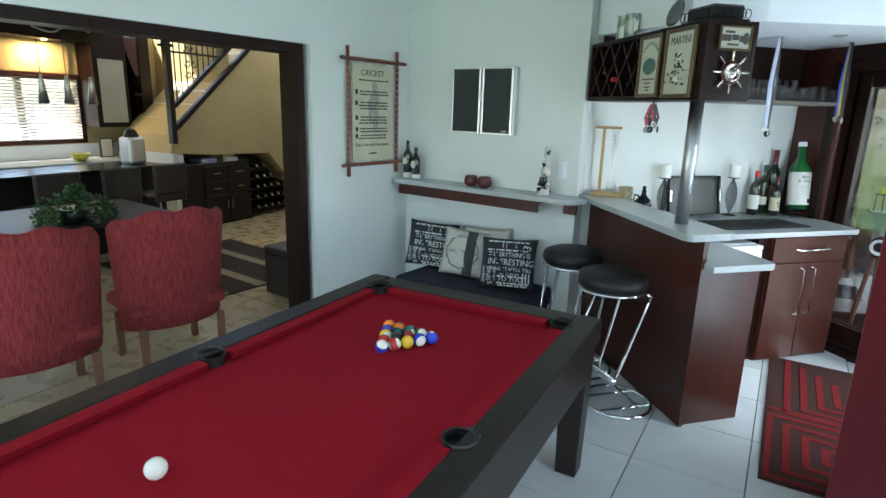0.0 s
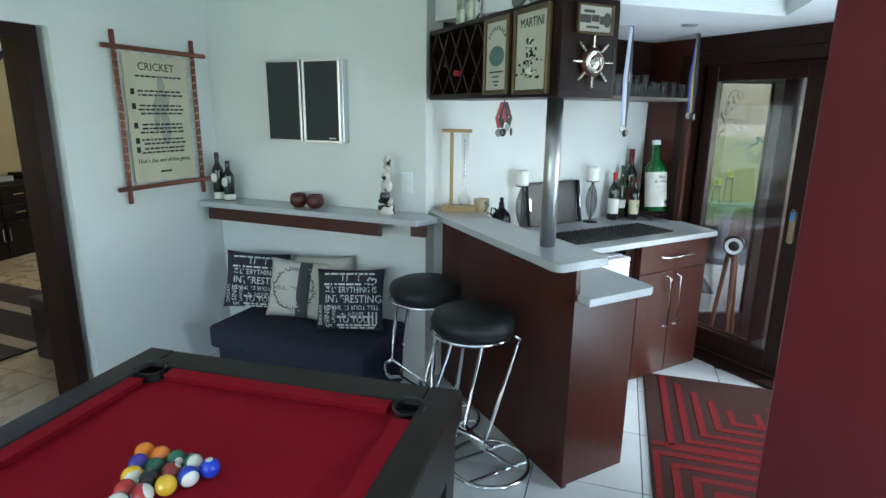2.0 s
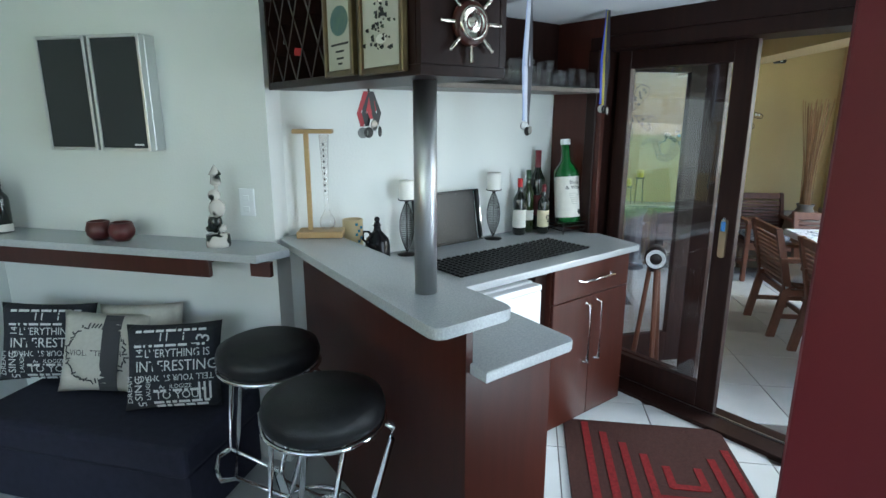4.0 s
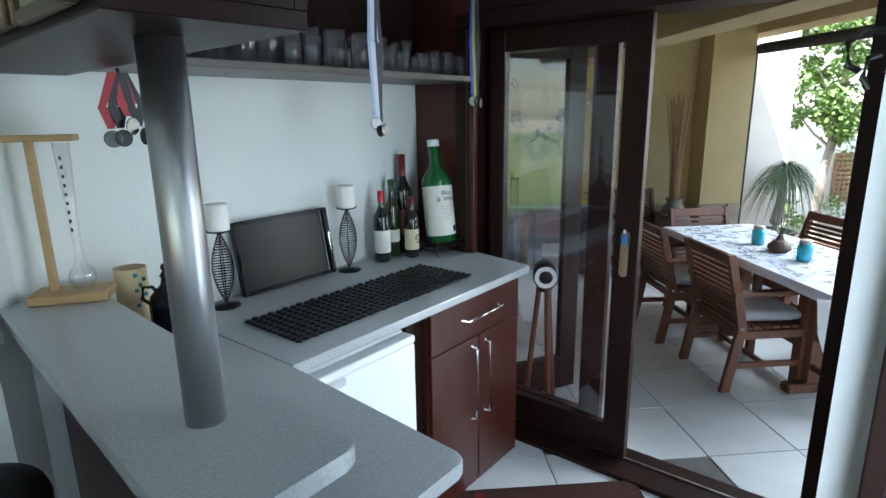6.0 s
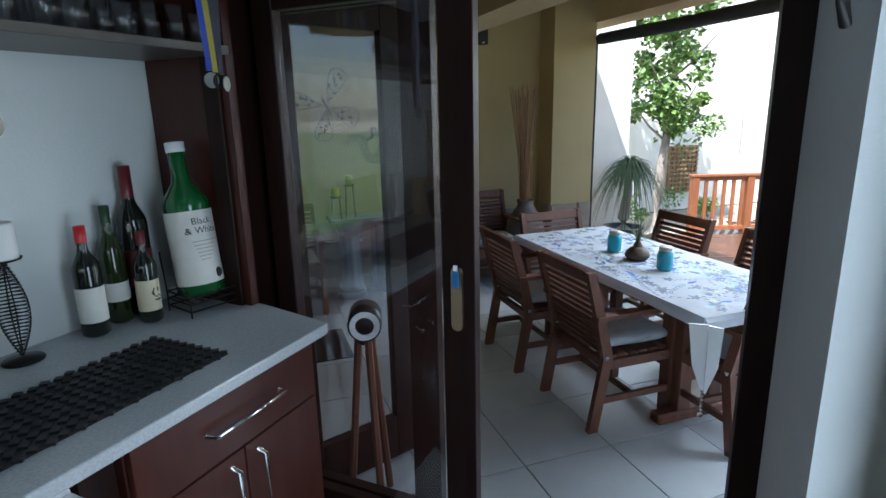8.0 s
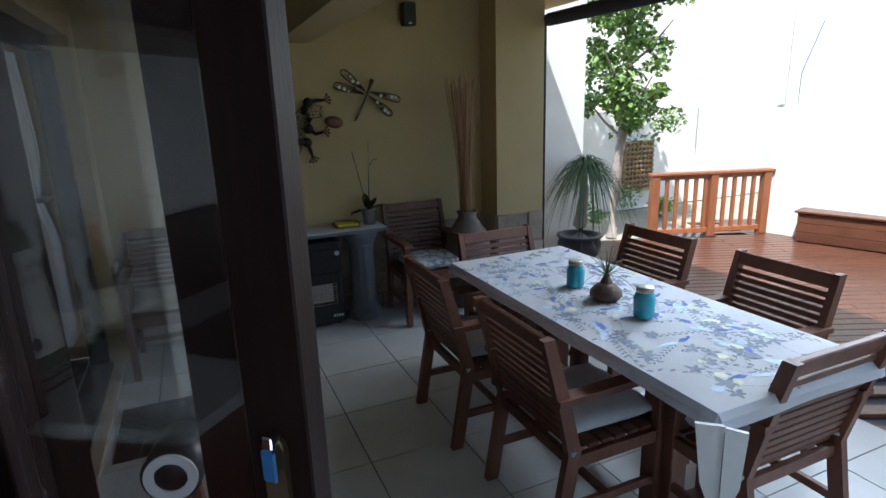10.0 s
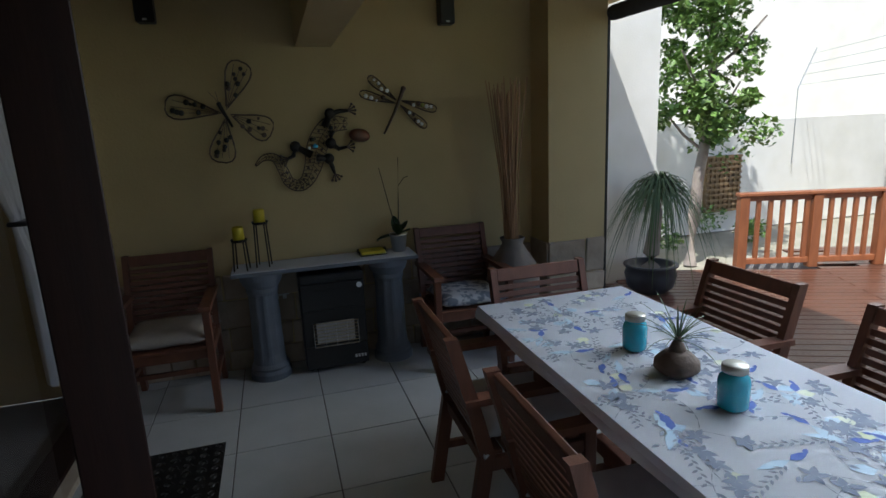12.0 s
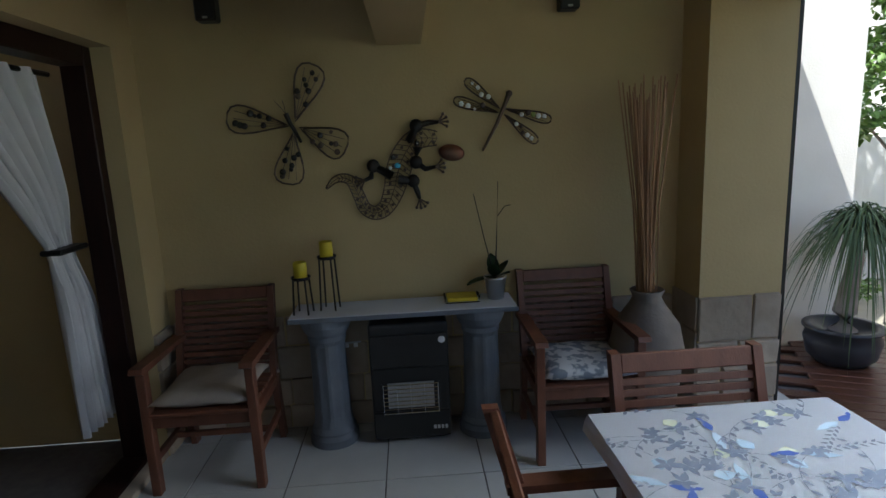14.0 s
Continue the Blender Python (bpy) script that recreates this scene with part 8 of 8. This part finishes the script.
rail = thing("deck_railing", I4, "orange-stained timber deck railing", "railing")
ra, rb_ = Vector((6.44, 8.84)), Vector((7.72, 8.42))
RD = (rb_ - ra)
rdeg = math.degrees(math.atan2(RD.y, RD.x))
RLEN = RD.length
RMX = pose(ra.x, ra.y, PF, 0, 0, rdeg) @ Matrix.Diagonal((1, 1, 0.91, 1))
part("handrail", box_bm(-0.06, RLEN + 0.08, -0.055, 0.055, 0.80, 0.835, 0.006, m=RMX), M_RAIL, rail)
part("upper_rail", box_bm(-0.0, RLEN, -0.02, 0.02, 0.745, 0.798, 0.003, m=RMX), M_RAIL, rail)
part("lower_rail", box_bm(-0.0, RLEN, -0.025, 0.025, 0.05, 0.11, 0.003, m=RMX), M_RAIL, rail)
for x in (0.0, RLEN * 0.52, RLEN):
    part("post", box_bm(x - 0.045, x + 0.045, -0.045, 0.045, 0, 0.799, 0.004, m=RMX), M_RAIL, rail)
for i in range(10):
    x = 0.09 + (RLEN - 0.18) * (i + 0.5) / 10
    part("baluster", box_bm(x - 0.018, x + 0.018, -0.018, 0.018, 0.11, 0.745, m=RMX), M_RAIL, rail)

bx = thing("deck_box", pose(7.66, 7.92, PF, 0, 0, -72) @ Matrix.Diagonal((1, 1, 0.76, 1)), "red-brown planked storage box on the deck", "box")
for k in range(3):
    part("front_board", box_bm(-0.02, 1.4, -0.02, 0.0, 0.02 + k * 0.135, 0.15 + k * 0.135, 0.004), M_DECK, bx)
    part("side_board", box_bm(-0.02, 0.0, 0.002, 0.6, 0.02 + k * 0.135, 0.15 + k * 0.135, 0.004), M_DECK, bx)
part("lid", box_bm(-0.05, 1.45, -0.05, 0.65, 0.43, 0.46, 0.006), M_DECK, bx)
part("inner", box_bm(0.0, 1.38, 0.0, 0.6, 0.0, 0.43), M_DECK, bx)

# leafy tree against the wall
M_BARK = material("pale_bark", (0.34, 0.29, 0.24), 0.9, second=(0.22, 0.18, 0.15), scale=10, bump=0.5, bump_scale=30)
M_TREELEAF = material("bright_ivy_leaf", (0.12, 0.22, 0.045), 0.4, second=(0.19, 0.29, 0.07), scale=3, vary=0.35, island=True)
tree = thing("tree", pose(6.50, 9.60, -0.2), "slender leafy tree with a pale trunk", "tree")
part("trunk", tube(bmesh.new(), [(0, 0, 0), (0.02, 0.0, 0.5), (0.06, 0.01, 1.0), (0.16, 0.02, 1.5), (0.20, 0.04, 2.1), (0.15, 0.05, 3.0), (0.12, 0.05, 3.8)], 0.075, 10, taper=0.35), M_BARK, tree, smooth=True)
for i, (z, a, l) in enumerate(((1.25, 2.6, 0.5), (1.5, 0.2, 0.5), (1.8, 3.6, 0.6), (2.1, 5.2, 0.6), (2.4, 1.2, 0.6), (2.7, 2.9, 0.6), (3.0, 0.1, 0.55))):
    part("limb", tube(bmesh.new(), [(0.15, 0.03, z), (0.15 + 0.5 * l * math.cos(a), 0.03 + 0.4 * l * math.sin(a), z + 0.2), (0.15 + l * math.cos(a), 0.03 + l * 0.8 * math.sin(a), z + 0.5)], 0.022, 6, taper=0.4), M_BARK, tree)
bm = bmesh.new()
rnd = random.Random(77)
for i in range(84):
    z = rnd.uniform(1.4, 4.2)
    wide = 0.56 + 0.16 * math.sin(z * 2.2)
    a = rnd.uniform(0, 6.283)
    rr = wide * rnd.random() ** 0.5
    leaf_cloud(bm, 100 + i, rnd.randint(75, 125), rnd.uniform(0.14, 0.26), 0.085, (0.06 + rr * math.cos(a) * 1.1, rr * math.sin(a), z), (1, 1, 0.8), 0.15)
leaf_cloud(bm, 300, 120, 0.5, 0.08, (0.35, 0.0, 1.35), (0.7, 0.7, 0.7), 0.1)
tagged(part("crown", bm, M_TREELEAF, tree), kind="stuff")

# ponytail palm in a tub
pp = thing("ponytail_palm", pose(5.22, 8.60, PF), "ponytail palm with drooping blades in a dark tub", "potted palm")
part("tub", lathe(bmesh.new(), [(0, 0), (0.15, 0), (0.20, 0.05), (0.225, 0.16), (0.205, 0.22), (0.235, 0.235), (0.235, 0.25), (0.19, 0.25), (0.18, 0.22), (0, 0.20)], 30), material("dark_slate_glaze", (0.04, 0.042, 0.05), 0.4, second=(0.03, 0.03, 0.036), scale=8), pp, smooth=True)
part("caudex", tube(bmesh.new(), [(0, 0, 0.22), (0.0, 0, 0.34), (0.02, 0, 0.5), (0.05, 0, 0.72), (0.06, 0, 0.92)], 0.085, 12, taper=0.35), M_BARK, pp, smooth=True)
tagged(part("foliage", blades(bmesh.new(), 300, 6, 0.70, 0.008, (0.05, 1.5), 1.25, (0.06, 0, 0.92), 9), material("palm_blade", (0.075, 0.125, 0.05), 0.5, second=(0.11, 0.16, 0.06), scale=3, vary=0.3, island=True), pp), kind="stuff")

# lattice panel, undergrowth and fence wires
lt = thing("lattice_panel", pose(8.08, 10.87, -0.11) @ Matrix.Diagonal((0.81, 1, 0.75, 1)), "weathered timber lattice panel on the wall", "lattice")
M_LATT = material("weathered_lattice", (0.30, 0.20, 0.10), 0.8, second=(0.22, 0.14, 0.07), scale=8)
part("back_board", box_bm(-0.36, 0.36, 0.02, 0.05, 0.28, 1.33), M_LATT, lt)
for i in range(8):
    x = -0.34 + i * 0.097
    part("upright", box_bm(x - 0.02, x + 0.02, 0.0, 0.018, 0.28, 1.33), M_LATT, lt)
for i in range(11):
    z = 0.31 + i * 0.10
    part("crosspiece", box_bm(-0.36, 0.36, -0.018, -0.001, z - 0.02, z + 0.02), M_LATT, lt)
sh_ = thing("shrubs", pose(6.6, 10.3, -0.2), "low shrubs and dry leaves along the garden wall", "shrubs")
bm = bmesh.new()
for i in range(16):
    leaf_cloud(bm, 400 + i, 110, rnd.uniform(0.15, 0.3), 0.07, (rnd.uniform(-1.2, 1.8), rnd.uniform(-0.4, 0.8), rnd.uniform(0.1, 0.35)), (1, 1, 0.7), 0.1)
tagged(part("leaves", bm, M_TREELEAF, sh_), kind="stuff")
fe = thing("security_fence", I4, "thin wires on angled posts along the wall", "fence")
for x, y in ((9.3, 10.9), (7.95, 8.3)):
    part("post", tube(bmesh.new(), [(x, y, 0.7), (x, y, 1.75), (x + 0.28, y, 2.3)], 0.009, 6), M_ALU, fe)
for k in range(4):
    part("wire", tube(bmesh.new(), [(7.95 + 0.07 * k, 8.3, 1.8 + 0.14 * k), (9.3 + 0.07 * k, 10.9, 1.8 + 0.14 * k)], 0.004, 4), M_ALU, fe)

# ---------- floor tiles: pieces last ----------
def tile_mesh(name, sx, sy, mat):
    return mesh_of(name, box_bm(-sx / 2 + 0.003, sx / 2 - 0.003, -sy / 2 + 0.003, sy / 2 - 0.003, -0.010, 0.0, 0.0012), mat)


def inside(poly, x, y):
    hit = False
    for i in range(len(poly)):
        (x0, y0), (x1, y1) = poly[i - 1], poly[i]
        if (y0 > y) != (y1 > y) and x < (x1 - x0) * (y - y0) / (y1 - y0) + x0:
            hit = not hit
    return hit


TM = pose(0.0, 3.02, 0, 0, 0, -5)
TI = 0.5
me = tile_mesh("tile", TI, TI, M_TILE)
mw = tile_mesh("tile", TI, TI, M_TILE_WARM)
room = [(-2.75, -1.9), (3.0, -1.9), (3.0, 2.4), uv(4.19, 1.5), uv(4.19, 3.6), (-0.4, 4.7), (-2.4, 4.8)]
west_room = [(-7.0, -1.9), (-2.75, -1.9), (-2.4, 4.8), (-2.2, 7.3), (-6.9, 8.2)]
for i in range(-16, 8):
    for j in range(-11, 12):
        c = TM @ Vector(((i + 0.5) * TI, (j + 0.5) * TI, 0))
        if inside(room, c.x, c.y):
            o = new("tile", me)
        elif inside(west_room, c.x, c.y):
            o = new("tile", mw)
        else:
            continue
        o.matrix_basis = TM @ pose((i + 0.5) * TI, (j + 0.5) * TI, 0)
        o.parent = floor_in
PXS, PYS = 0.465, 0.476
mp_ = tile_mesh("tile", PXS, PYS, M_TILE)
patio = [to_patio(uv(4.46, 1.2)), (4.55, 3.2), (4.62, PN), (0.95, PN), (0.95, 5.7), to_patio(uv(4.40, 3.4))]
for i in range(-4, 8):
    for j in range(-12, 4):
        x, y = 2.225 + (i + 0.5) * PXS, 7.635 + (j + 0.5) * PYS
        if inside(patio, x, y) or (j > -5 and 0.95 < x < 4.55 and y < PN + 0.2):
            o = new("tile", mp_)
            o.matrix_basis = pose(x, y, PF)
            o.parent = floor_out
